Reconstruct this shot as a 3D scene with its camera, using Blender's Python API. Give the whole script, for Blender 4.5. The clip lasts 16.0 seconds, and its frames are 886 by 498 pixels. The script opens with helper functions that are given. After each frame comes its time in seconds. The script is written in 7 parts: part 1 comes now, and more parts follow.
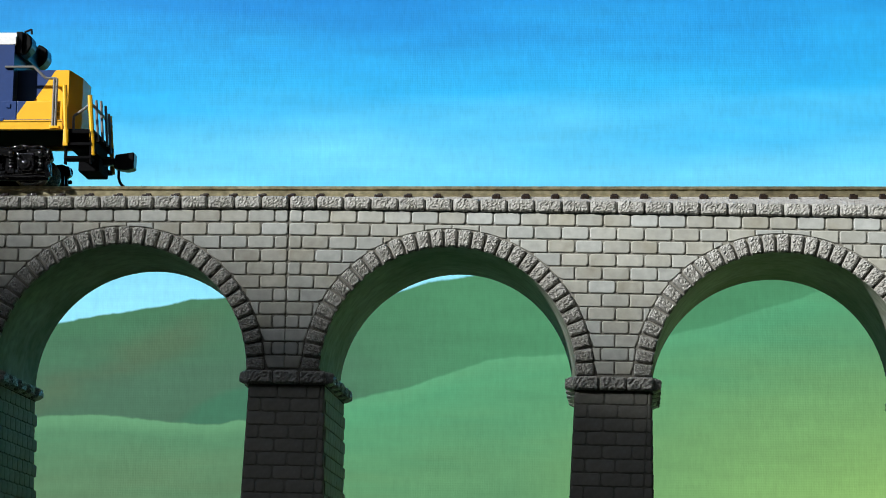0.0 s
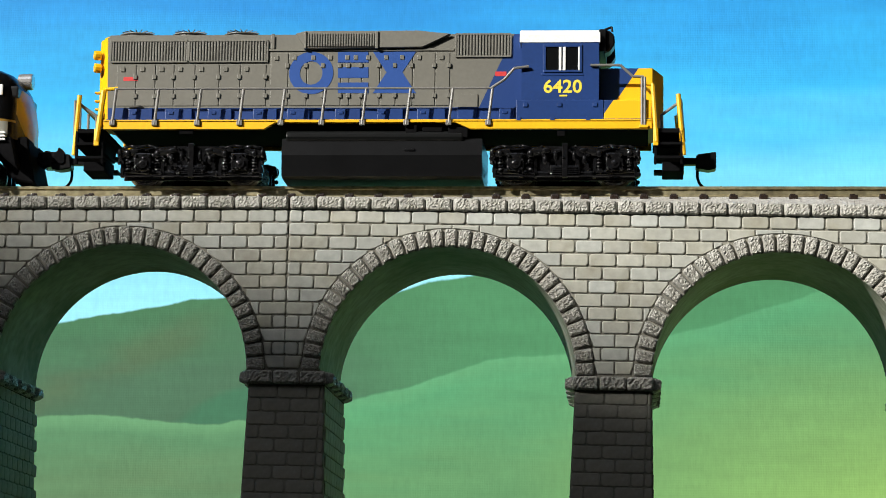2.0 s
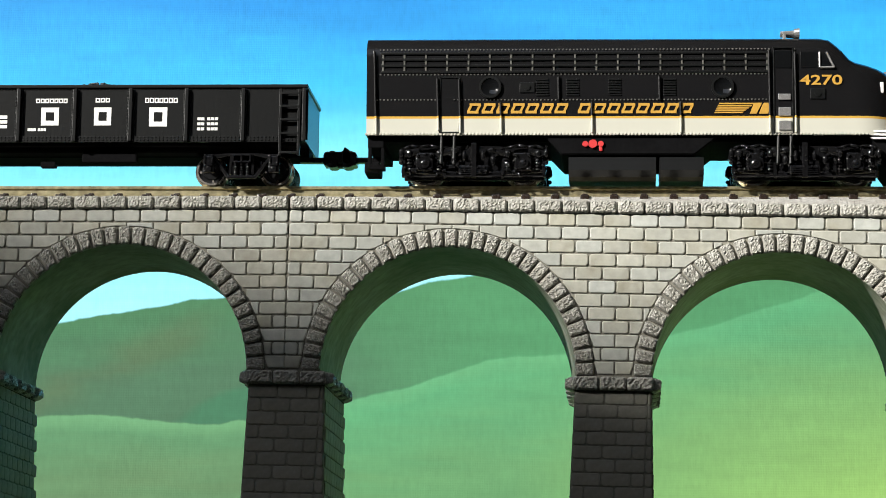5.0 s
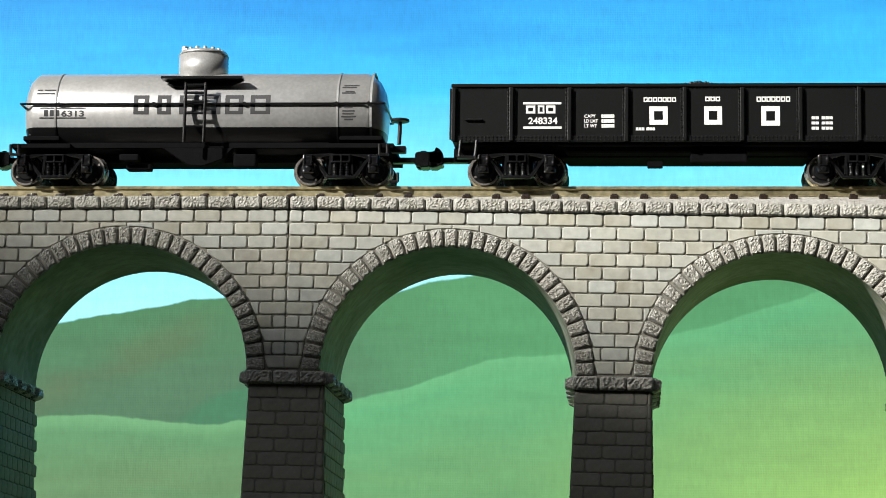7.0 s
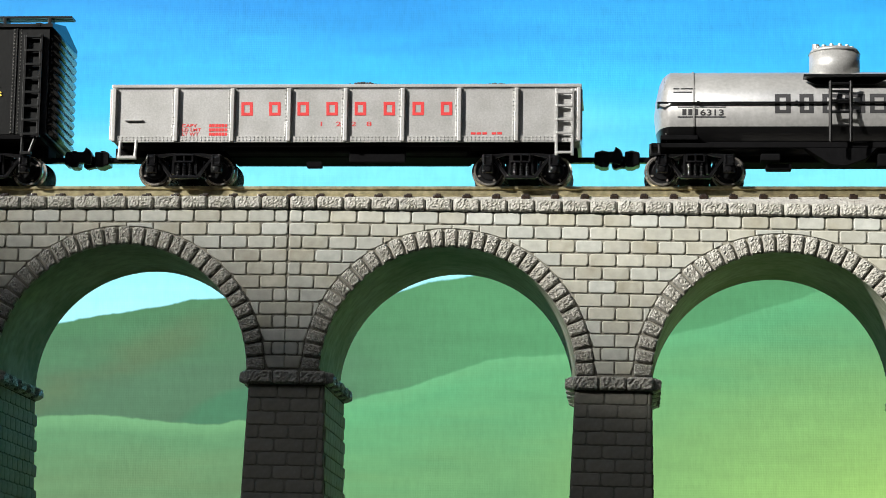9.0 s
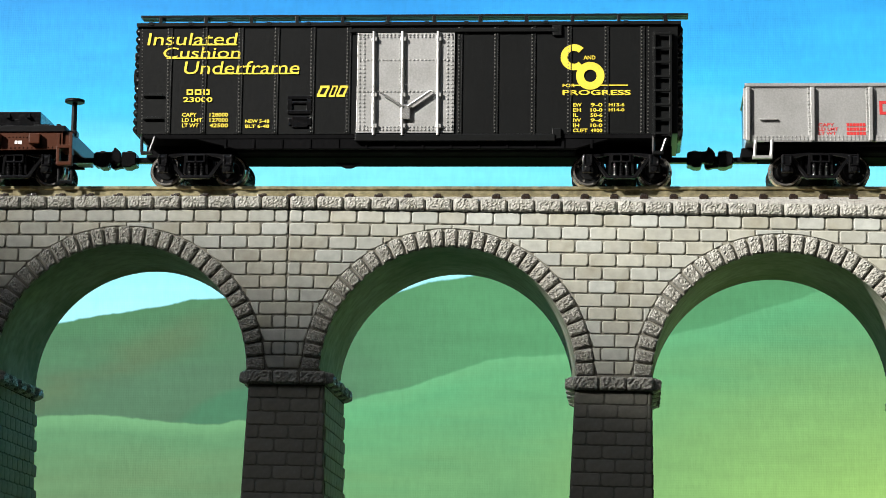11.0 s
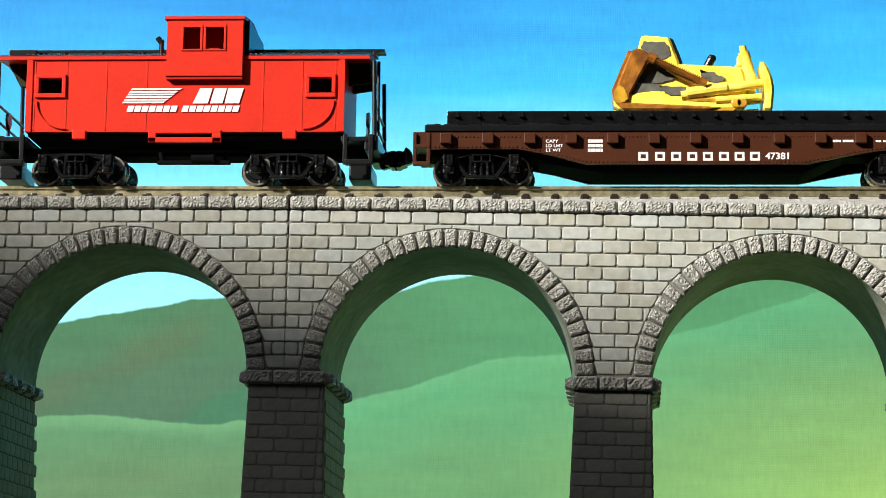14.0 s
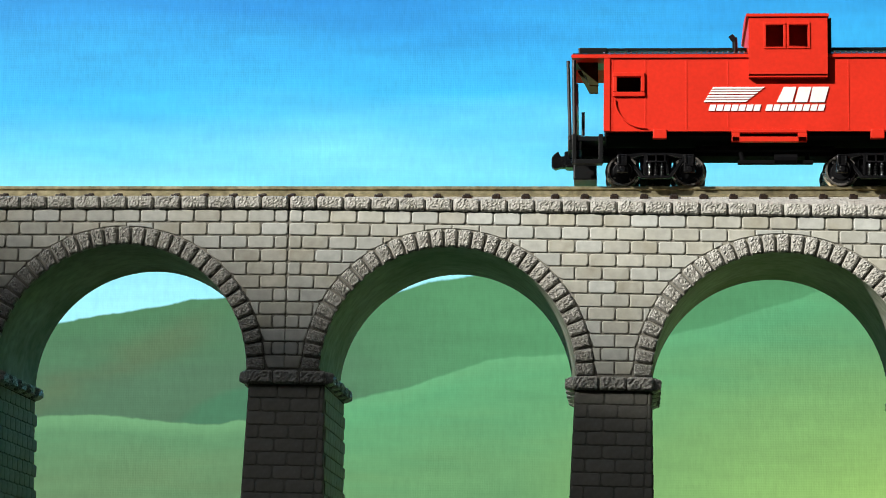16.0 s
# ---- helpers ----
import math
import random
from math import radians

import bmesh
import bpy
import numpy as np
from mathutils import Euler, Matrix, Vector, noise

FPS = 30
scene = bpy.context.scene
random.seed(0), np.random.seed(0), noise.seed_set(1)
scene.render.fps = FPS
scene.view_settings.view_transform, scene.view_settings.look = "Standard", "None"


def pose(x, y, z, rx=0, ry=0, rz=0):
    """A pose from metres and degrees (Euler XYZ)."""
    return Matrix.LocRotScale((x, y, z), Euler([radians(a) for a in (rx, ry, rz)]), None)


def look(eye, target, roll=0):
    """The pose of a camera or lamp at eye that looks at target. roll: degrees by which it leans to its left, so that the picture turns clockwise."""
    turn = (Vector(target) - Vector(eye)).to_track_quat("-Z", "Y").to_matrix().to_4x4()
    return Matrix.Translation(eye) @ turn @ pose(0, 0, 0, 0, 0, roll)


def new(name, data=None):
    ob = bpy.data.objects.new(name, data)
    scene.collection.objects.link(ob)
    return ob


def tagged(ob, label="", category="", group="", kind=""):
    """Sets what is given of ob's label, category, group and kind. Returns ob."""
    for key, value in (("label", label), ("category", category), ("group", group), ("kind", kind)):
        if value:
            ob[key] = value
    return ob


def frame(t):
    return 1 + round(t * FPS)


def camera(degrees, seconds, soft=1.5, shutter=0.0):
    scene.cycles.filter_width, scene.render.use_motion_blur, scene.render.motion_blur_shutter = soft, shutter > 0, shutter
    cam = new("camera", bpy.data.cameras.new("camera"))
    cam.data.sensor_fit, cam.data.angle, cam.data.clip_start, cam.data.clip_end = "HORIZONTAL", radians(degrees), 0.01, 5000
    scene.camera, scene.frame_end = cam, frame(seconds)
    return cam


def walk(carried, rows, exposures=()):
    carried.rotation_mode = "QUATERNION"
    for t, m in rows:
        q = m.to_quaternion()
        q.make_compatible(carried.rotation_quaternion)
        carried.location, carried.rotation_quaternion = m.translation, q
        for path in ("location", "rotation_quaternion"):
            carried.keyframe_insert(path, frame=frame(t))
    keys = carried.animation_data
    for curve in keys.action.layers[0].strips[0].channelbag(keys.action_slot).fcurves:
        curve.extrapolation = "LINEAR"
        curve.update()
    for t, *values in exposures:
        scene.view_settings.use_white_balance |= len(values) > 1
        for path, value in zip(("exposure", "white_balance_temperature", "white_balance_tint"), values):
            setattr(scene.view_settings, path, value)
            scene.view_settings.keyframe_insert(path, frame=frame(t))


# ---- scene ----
# the camera stands still on the table before the viaduct
EYE = Vector((0.0, -0.425, 0.040))
YAW, PITCH, ROLL = radians(4.368), radians(9.484), 0.85
AIM = Vector((-math.sin(YAW) * math.cos(PITCH), math.cos(YAW) * math.cos(PITCH), math.sin(PITCH)))
cam = camera(19.64, 16.0, soft=0.9)
BASE = 0.35
walk(cam, [(0.0, look(EYE, EYE + AIM, ROLL)), (16.0, look(EYE, EYE + AIM, ROLL))],
     [(t, BASE + stops, kelvin, 10) for t, stops, kelvin in ((0, -0.42, 6000), (1.1, -0.42, 6050), (1.6, -0.34, 6400), (2.2, -0.16, 6500), (3, -0.04, 6500), (4, 0, 6500), (14.5, -0.02, 6500), (16, -0.2, 6500))])

# ---- light: low sun through a high window in front of the viaduct ----
SUN_WAY = Vector((1.1, 1.0, -0.80)).normalized()
world = bpy.data.worlds.new("world")
scene.world = world
world.use_nodes = True
wn = world.node_tree.nodes
sky = wn.new("ShaderNodeTexSky")
sky.sky_type, sky.sun_disc = "NISHITA", False
sky.sun_elevation = math.asin(-SUN_WAY.z)
sky.sun_rotation = math.atan2(-SUN_WAY.x, -SUN_WAY.y)
world.node_tree.links.new(sky.outputs[0], wn["Background"].inputs[0])
wn["Background"].inputs[1].default_value = 0.08
sun = new("sun", bpy.data.lights.new("sun", "SUN"))
sun.data.energy, sun.data.angle, sun.data.color = 6.6, radians(1.15), (1.0, 0.965, 0.905)
sun.matrix_world = look((-1.5, -1.4, 1.1), Vector((-1.5, -1.4, 1.1)) + SUN_WAY)

# the room is turned a little against the viaduct
ROOM = pose(-0.970, -0.829, 0.0, 0, 0, -19.6)
window_lamp = new("window_light", bpy.data.lights.new("window_light", "AREA"))
window_lamp.data.shape, window_lamp.data.size, window_lamp.data.size_y = "RECTANGLE", 1.7, 1.0
window_lamp.data.energy, window_lamp.data.color = 2.6, (0.90, 0.95, 1.0)
window_lamp.matrix_world = ROOM @ pose(0.15, -0.08, 1.27, 90, 0, 0)


# ---- materials ----
def nodes_of(name):
    m = bpy.data.materials.new(name)
    m.use_nodes = True
    return m, m.node_tree.nodes, m.node_tree.links, m.node_tree.nodes["Principled BSDF"]


def rgb(c):
    return (c[0], c[1], c[2], 1.0)


def paint(name, colour, rough=0.45, grain=900.0, vary=0.18, stain=90.0, bump=0.15, metal=0.0, island=0.0, other=None, spec=0.5, relief=0.0002, second=None, detail=6):
    """A surface with grain and wider stains (scales per metre); other: the colour of its stains."""
    m, n, l, b = nodes_of(name)
    co = n.new("ShaderNodeTexCoord")
    fine, wide = n.new("ShaderNodeTexNoise"), n.new("ShaderNodeTexNoise")
    fine.inputs["Scale"].default_value, fine.inputs["Detail"].default_value = grain, detail
    wide.inputs["Scale"].default_value, wide.inputs["Detail"].default_value = stain, 4
    for t in (fine, wide):
        l.new(co.outputs["Object"], t.inputs["Vector"])
    dark = other or tuple(c * (1 - vary * 1.6) for c in colour)
    mix = n.new("ShaderNodeMix")
    mix.data_type = "RGBA"
    mix.inputs["A"].default_value, mix.inputs["B"].default_value = rgb(colour), rgb(dark)
    ramp = n.new("ShaderNodeMapRange")
    ramp.inputs["From Min"].default_value, ramp.inputs["From Max"].default_value = 0.38, 0.72
    l.new(wide.outputs["Fac"], ramp.inputs["Value"])
    l.new(ramp.outputs["Result"], mix.inputs["Factor"])
    hsv = n.new("ShaderNodeHueSaturation")
    tone = mix.outputs["Result"]
    if second:
        which, two, step = n.new("ShaderNodeObjectInfo"), n.new("ShaderNodeMix"), n.new("ShaderNodeMath")
        two.data_type, step.operation = "RGBA", "FRACT"
        times = n.new("ShaderNodeMath")
        times.operation = "MULTIPLY"
        times.inputs[1].default_value = 7.3
        l.new(which.outputs["Random"], times.inputs[0])
        l.new(times.outputs[0], step.inputs[0])
        l.new(step.outputs[0], two.inputs["Factor"])
        l.new(tone, two.inputs["A"])
        two.inputs["B"].default_value = rgb(second)
        tone = two.outputs["Result"]
    l.new(tone, hsv.inputs["Color"])
    val = n.new("ShaderNodeMapRange")
    val.inputs["To Min"].default_value, val.inputs["To Max"].default_value = 1 - vary, 1 + vary
    val.inputs["From Min"].default_value, val.inputs["From Max"].default_value = 0.3, 0.7
    l.new(fine.outputs["Fac"], val.inputs["Value"])
    if island:
        info, mul, rnd = n.new("ShaderNodeObjectInfo"), n.new("ShaderNodeMath"), n.new("ShaderNodeMapRange")
        rnd.inputs["To Min"].default_value, rnd.inputs["To Max"].default_value = 1 - island, 1 + island
        mul.operation = "MULTIPLY"
        l.new(info.outputs["Random"], rnd.inputs["Value"])
        l.new(val.outputs["Result"], mul.inputs[0])
        l.new(rnd.outputs["Result"], mul.inputs[1])
        l.new(mul.outputs[0], hsv.inputs["Value"])
    else:
        l.new(val.outputs["Result"], hsv.inputs["Value"])
    l.new(hsv.outputs["Color"], b.inputs["Base Color"])
    b.inputs["Roughness"].default_value, b.inputs["Metallic"].default_value = rough, metal
    b.inputs["Specular IOR Level"].default_value = spec
    if bump:
        bp = n.new("ShaderNodeBump")
        bp.inputs["Strength"].default_value, bp.inputs["Distance"].default_value = bump, relief
        l.new(fine.outputs["Fac"], bp.inputs["Height"])
        l.new(bp.outputs["Normal"], b.inputs["Normal"])
    return m


STONE = paint("grey_stone_plastic", (0.39, 0.385, 0.325), 0.5, 700, 0.13, 220, 0.3, island=0.09, other=(0.29, 0.275, 0.205), second=(0.395, 0.41, 0.375))
ROUGH_STONE = paint("rough_stone_plastic", (0.39, 0.385, 0.35), 0.40, 2900, 0.25, 250, 0.9, island=0.08, other=(0.30, 0.29, 0.245), relief=0.00025, detail=2)
MORTAR = paint("dark_joint", (0.255, 0.245, 0.205), 0.8, 1200, 0.2, 80, 0.3, spec=0.05)
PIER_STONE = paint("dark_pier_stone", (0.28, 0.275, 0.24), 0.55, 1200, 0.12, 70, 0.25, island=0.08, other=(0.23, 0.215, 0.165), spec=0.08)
# wall plastic again, its base darkened to put the shade under the arches in
SHADED_VAULT = paint("shaded_vault_plastic", (0.28, 0.28, 0.235), 0.5, 500, 0.25, 60, 0.3, other=(0.10, 0.105, 0.07), spec=0.06)
RAIL_METAL = paint("nickel_rail", (0.47, 0.42, 0.26), 0.35, 900, 0.35, 160, 0.15, metal=0.8, other=(0.27, 0.23, 0.13))
TIE = paint("brown_tie_plastic", (0.022, 0.015, 0.011), 0.25, 900, 0.2, 200, 0.2)
BED = paint("grey_track_bed", (0.43, 0.425, 0.40), 0.7, 1800, 0.3, 250, 1.0, other=(0.33, 0.31, 0.27), relief=0.0005)
WALL_PAINT = paint("wall_paint", (0.24, 0.22, 0.20), 0.8, 60, 0.05, 3, 0.1)
FLOOR_WOOD = paint("floor_boards", (0.20, 0.13, 0.08), 0.5, 40, 0.15, 4, 0.1)
TABLE_WOOD = paint("green_layout_board", (0.035, 0.05, 0.02), 0.8, 300, 0.2, 15, 0.4)
WHITE = paint("white_paint", (0.78, 0.77, 0.74), 0.5, 60, 0.05, 4, 0.05)


# ---- mesh helpers: all lengths in millimetres ----
MM = 0.001


def part(name, bm, material, parent=None, label="", smooth=False):
    me = bpy.data.meshes.new(name)
    bmesh.ops.recalc_face_normals(bm, faces=bm.faces)
    bmesh.ops.scale(bm, vec=(MM, MM, MM), verts=bm.verts)
    bm.to_mesh(me)
    bm.free()
    for mt in (material if isinstance(material, (list, tuple)) else [material]):
        me.materials.append(mt)
    if smooth:
        me.shade_smooth()
    ob = new(name, me)
    ob.parent = parent
    if label:
        tagged(ob, label)
    return ob


def share(name, me, parent, m):
    ob = new(name, me)
    ob.parent = parent
    ob.matrix_basis = m
    return ob


def raw(name, verts, faces, material):
    me = bpy.data.meshes.new(name)
    me.from_pydata([(x * MM, y * MM, z * MM) for x, y, z in verts], [], faces)
    me.materials.append(material)
    return me


def box(bm, x0, x1, y0, y1, z0, z1, bevel=0.0):
    t = bmesh.new()
    bmesh.ops.create_cube(t, size=1.0)
    for v in t.verts:
        v.co = Vector(((x0 + x1) / 2 + v.co.x * (x1 - x0), (y0 + y1) / 2 + v.co.y * (y1 - y0), (z0 + z1) / 2 + v.co.z * (z1 - z0)))
    if bevel:
        bmesh.ops.bevel(t, geom=t.edges[:], offset=bevel, segments=2, affect="EDGES", profile=0.6)
    add(bm, t)
    return bm


def add(bm, other):
    me = bpy.data.meshes.new("tmp")
    other.to_mesh(me)
    other.free()
    bm.from_mesh(me)
    bpy.data.meshes.remove(me)


def rod(bm, a, b, r, r2=None, sides=10, bevel=0.0):
    """A round bar from a to b."""
    a, b = Vector(a), Vector(b)
    t = bmesh.new()
    bmesh.ops.create_cone(t, cap_ends=True, segments=sides, radius1=r, radius2=r if r2 is None else r2, depth=(b - a).length)
    if bevel:
        rim = [e for e in t.edges if abs(e.verts[0].co.z - e.verts[1].co.z) < 1e-6]
        bmesh.ops.bevel(t, geom=rim, offset=bevel, segments=2, affect="EDGES", profile=0.5)
    q = (b - a).to_track_quat("Z", "Y").to_matrix().to_4x4()
    bmesh.ops.transform(t, matrix=Matrix.Translation((a + b) / 2) @ q, verts=t.verts)
    add(bm, t)
    return bm


def slab(bm, outline, y0, y1, bevel=0.0):
    """An outline of (x, z) drawn from depth y0 to y1."""
    t = bmesh.new()
    near = [t.verts.new((x, y0, z)) for x, z in outline]
    far = [t.verts.new((x, y1, z)) for x, z in outline]
    t.faces.new(near)
    t.faces.new(far[::-1])
    k = len(outline)
    for i in range(k):
        t.faces.new((near[i], far[i], far[(i + 1) % k], near[(i + 1) % k]))
    if bevel:
        bmesh.ops.recalc_face_normals(t, faces=t.faces)
        bmesh.ops.bevel(t, geom=t.edges[:], offset=bevel, segments=1, affect="EDGES")
    add(bm, t)
    return bm


def loft(bm, outline, x0, x1):
    """An outline of (y, z) drawn from x0 to x1."""
    near = [bm.verts.new((x0, y, z)) for y, z in outline]
    far = [bm.verts.new((x1, y, z)) for y, z in outline]
    bm.faces.new(near)
    bm.faces.new(far[::-1])
    k = len(outline)
    for i in range(k):
        bm.faces.new((near[i], far[i], far[(i + 1) % k], near[(i + 1) % k]))
    return bm


def empty(name, m=Matrix()):
    ob = new(name)
    ob.empty_display_size = 0.01
    ob.matrix_basis = m
    return ob


# ---- the viaduct ----
PITCH_X, COURSE = 4.63, 2.27            # stone and course
ARCH_R, RING = 21.5, 3.05
SPRING, WALL_TOP, DEPTH = 90.4, 118.0, 30.0
DRAW = 0.055                             # the vaults narrow towards the back on one side
rnd = random.Random(4)


def rough_face(w, h, cols, rows, seed, taper=0.0, lift=0.55, corner=0.5, lump=0.15, foot=0.3):
    """A rock-faced stone with rounded corners and edges: w wide, h high, its face towards -y; taper narrows its lower end."""
    r = random.Random(seed)
    verts, faces = [], []
    for j in range(rows + 1):
        for i in range(cols + 1):
            x, z = (i / cols - 0.5) * w, (j / rows - 0.5) * h
            ex, ez = w / 2 - abs(x), h / 2 - abs(z)
            if ex < corner and ez < corner:
                far = math.hypot(corner - ex, corner - ez)
                if far > corner:
                    ex, ez = corner - (corner - ex) * corner / far, corner - (corner - ez) * corner / far
                    x, z = math.copysign(w / 2 - ex, x), math.copysign(h / 2 - ez, z)
                edge = max(0.0, corner - far)
            else:
                edge = min(ex, ez)
            k = min(1.0, edge / 0.42)
            y = -lift * (0.35 + 0.65 * math.sqrt(1 - (1 - k) ** 2))
            if k > 0.3:
                y += r.choice((-0.9, -0.5, 0.2, 0.7, 1.0)) * lump * r.uniform(0.6, 1.2)
                x += r.uniform(-0.05, 0.05)
                z += r.uniform(-0.05, 0.05)
            verts.append((x * (1 - taper * (0.5 - z / h)), y, z))
    for j in range(rows):
        for i in range(cols):
            a = j * (cols + 1) + i
            faces.append((a, a + 1, a + cols + 2, a + cols + 1))
    rim = [i for i in range(cols + 1)] + [(j + 1) * (cols + 1) - 1 for j in range(1, rows + 1)]
    rim += [rows * (cols + 1) + i for i in range(cols - 1, -1, -1)] + [j * (cols + 1) for j in range(rows - 1, 0, -1)]
    base = len(verts)
    for i in rim:
        x, y, z = verts[i]
        verts.append((x, foot, z))
    k = len(rim)
    for i in range(k):
        faces.append((rim[i], base + i, base + (i + 1) % k, rim[(i + 1) % k]))
    return verts, faces


def flat_brick(outline, proud=0.28, edge=0.20):
    """A smooth stone with a rounded edge: outline of (x, z)."""
    if len(outline) == 4:
        (a, c), (b, _), (_, e), _ = outline
        k = min(0.30, (b - a) * 0.3)
        outline = [(a + k, c), (b - k, c), (b, c + k), (b, e - k), (b - k, e), (a + k, e), (a, e - k), (a, c + k)]
    n = len(outline)
    cx, cz = sum(p[0] for p in outline) / n, sum(p[1] for p in outline) / n
    wx = max(abs(p[0] - cx) for p in outline)
    wz = max(abs(p[1] - cz) for p in outline)
    loops = []
    for y, inset in ((0.2, 0.0), (-proud * 0.45, 0.0), (-proud * 0.88, edge * 0.45), (-proud, edge)):
        loops.append([(cx + (x - cx) * max(0.2, 1 - inset / max(wx, 0.3)), y, cz + (z - cz) * max(0.2, 1 - inset / max(wz, 0.3))) for x, z in outline])
    verts = [p for lp in loops for p in lp]
    faces = [tuple(range(3 * n, 4 * n))]
    for s in range(3):
        for i in range(n):
            faces.append((s * n + i, s * n + (i + 1) % n, (s + 1) * n + (i + 1) % n, (s + 1) * n + i))
    return verts, faces


def viaduct_section(name, x0, x1, arches, piers, m, label, shift):
    """x0..x1 is the wall; arches and piers are centre lines. Placed by m."""
    thing = tagged(empty(name, m), label, "model viaduct", "sections of the viaduct")

    def soffit(x, r=ARCH_R):
        for c in arches:
            if abs(x - c) < r:
                return SPRING + math.sqrt(max(0.0, r * r - (x - c) ** 2))
        return None

    xs = {x0, x1}
    for c in arches:
        for i in range(49):
            x = c - ARCH_R * math.cos(math.pi * i / 48)
            if x0 <= x <= x1:
                xs.add(round(x, 4))
    xs = sorted(xs)
    bm, vault = bmesh.new(), bmesh.new()
    for a, b in zip(xs, xs[1:]):
        mid = soffit((a + b) / 2)
        za = SPRING - 2.4 if mid is None else (soffit(a) or SPRING)
        zb = SPRING - 2.4 if mid is None else (soffit(b) or SPRING)
        for y, turn in ((0.0, 1), (DEPTH, -1)):
            q = [bm.verts.new(p) for p in ((a, y, za), (b, y, zb), (b, y, WALL_TOP), (a, y, WALL_TOP))][::turn]
            bm.faces.new(q)
        bm.faces.new([bm.verts.new(p) for p in ((a, 0, WALL_TOP), (b, 0, WALL_TOP), (b, DEPTH, WALL_TOP), (a, DEPTH, WALL_TOP))])
        if mid is not None:
            steps = 6
            for k in range(steps):
                ya, yb = 0.05 + (DEPTH - 0.1) * k / steps, 0.05 + (DEPTH - 0.1) * (k + 1) / steps
                fa, fb = 1 - DRAW * ya / DEPTH, 1 - DRAW * yb / DEPTH
                c = min(arches, key=lambda q: abs(q - (a + b) / 2))
                vault.faces.new([vault.verts.new((c + (x - c) * (f if x > c else 1.0), y, z)) for x, z, f, y in ((a, za, fa, ya), (a, za, fb, yb), (b, zb, fb, yb), (b, zb, fa, ya))])
    for x in (x0, x1):
        if soffit(x) is None:
            bm.faces.new([bm.verts.new(p) for p in ((x, 0, SPRING - 2.4), (x, DEPTH, SPRING - 2.4), (x, DEPTH, WALL_TOP), (x, 0, WALL_TOP))])
    bmesh.ops.remove_doubles(bm, verts=bm.verts, dist=0.001)
    bmesh.ops.remove_doubles(vault, verts=vault.verts, dist=0.001)
    wall = part("spandrel_wall", bm, MORTAR, thing)
    part("vault", vault, SHADED_VAULT, thing, "smooth underside of the arches", smooth=True)

    # piers, battered, with their imposts
    pier_parts = []
    for c in piers:
        bm = bmesh.new()
        w0, w1 = 6.35, 8.9
        lo, hi = [], []
        for sx, sy in ((-1, 0), (1, 0), (1, 1), (-1, 1)):
            hi.append(bm.verts.new((c + sx * w0, 0.25 + sy * (DEPTH - 0.5), SPRING - 2.3)))
            lo.append(bm.verts.new((c + sx * w1, -0.9 + sy * (DEPTH + 1.8), 0.0)))
        bm.faces.new(hi)
        bm.faces.new(lo[::-1])
        for i in range(4):
            bm.faces.new((lo[i], lo[(i + 1) % 4], hi[(i + 1) % 4], hi[i]))
        pier_parts.append((c, part("pier", bm, MORTAR, thing, "dark battered stone pier")))
        bm = bmesh.new()
        box(bm, c - 6.6, c + 6.6, -0.1, DEPTH + 0.1, SPRING - 2.35, SPRING + 0.02, 0.12)
        part("impost", bm, MORTAR, thing)
    thing_meshes.append((thing, wall, arches, piers, pier_parts, x0, x1, shift))
    return thing


thing_meshes = []
LEFT_ARCHES, RIGHT_ARCHES = (-86.9,), (-31.1, 24.6)
left_section = viaduct_section("viaduct_section", -150.0, -58.85, LEFT_ARCHES, (-114.8,), Matrix(),
                               "grey moulded stone viaduct section with one wide arch", 0.313)
PIVOT = Matrix.Translation((-0.0588, 0, 0.118))
right_section = viaduct_section("viaduct_section", -58.70, 102.0, RIGHT_ARCHES, (-58.2, -3.35, 52.4),
                                PIVOT @ pose(0, 0, 0, 0, 0.78, 0) @ PIVOT.inverted() @ pose(0, 0, 0.0),
                                "grey moulded stone viaduct section with two arches, sinking slightly", 1.0)


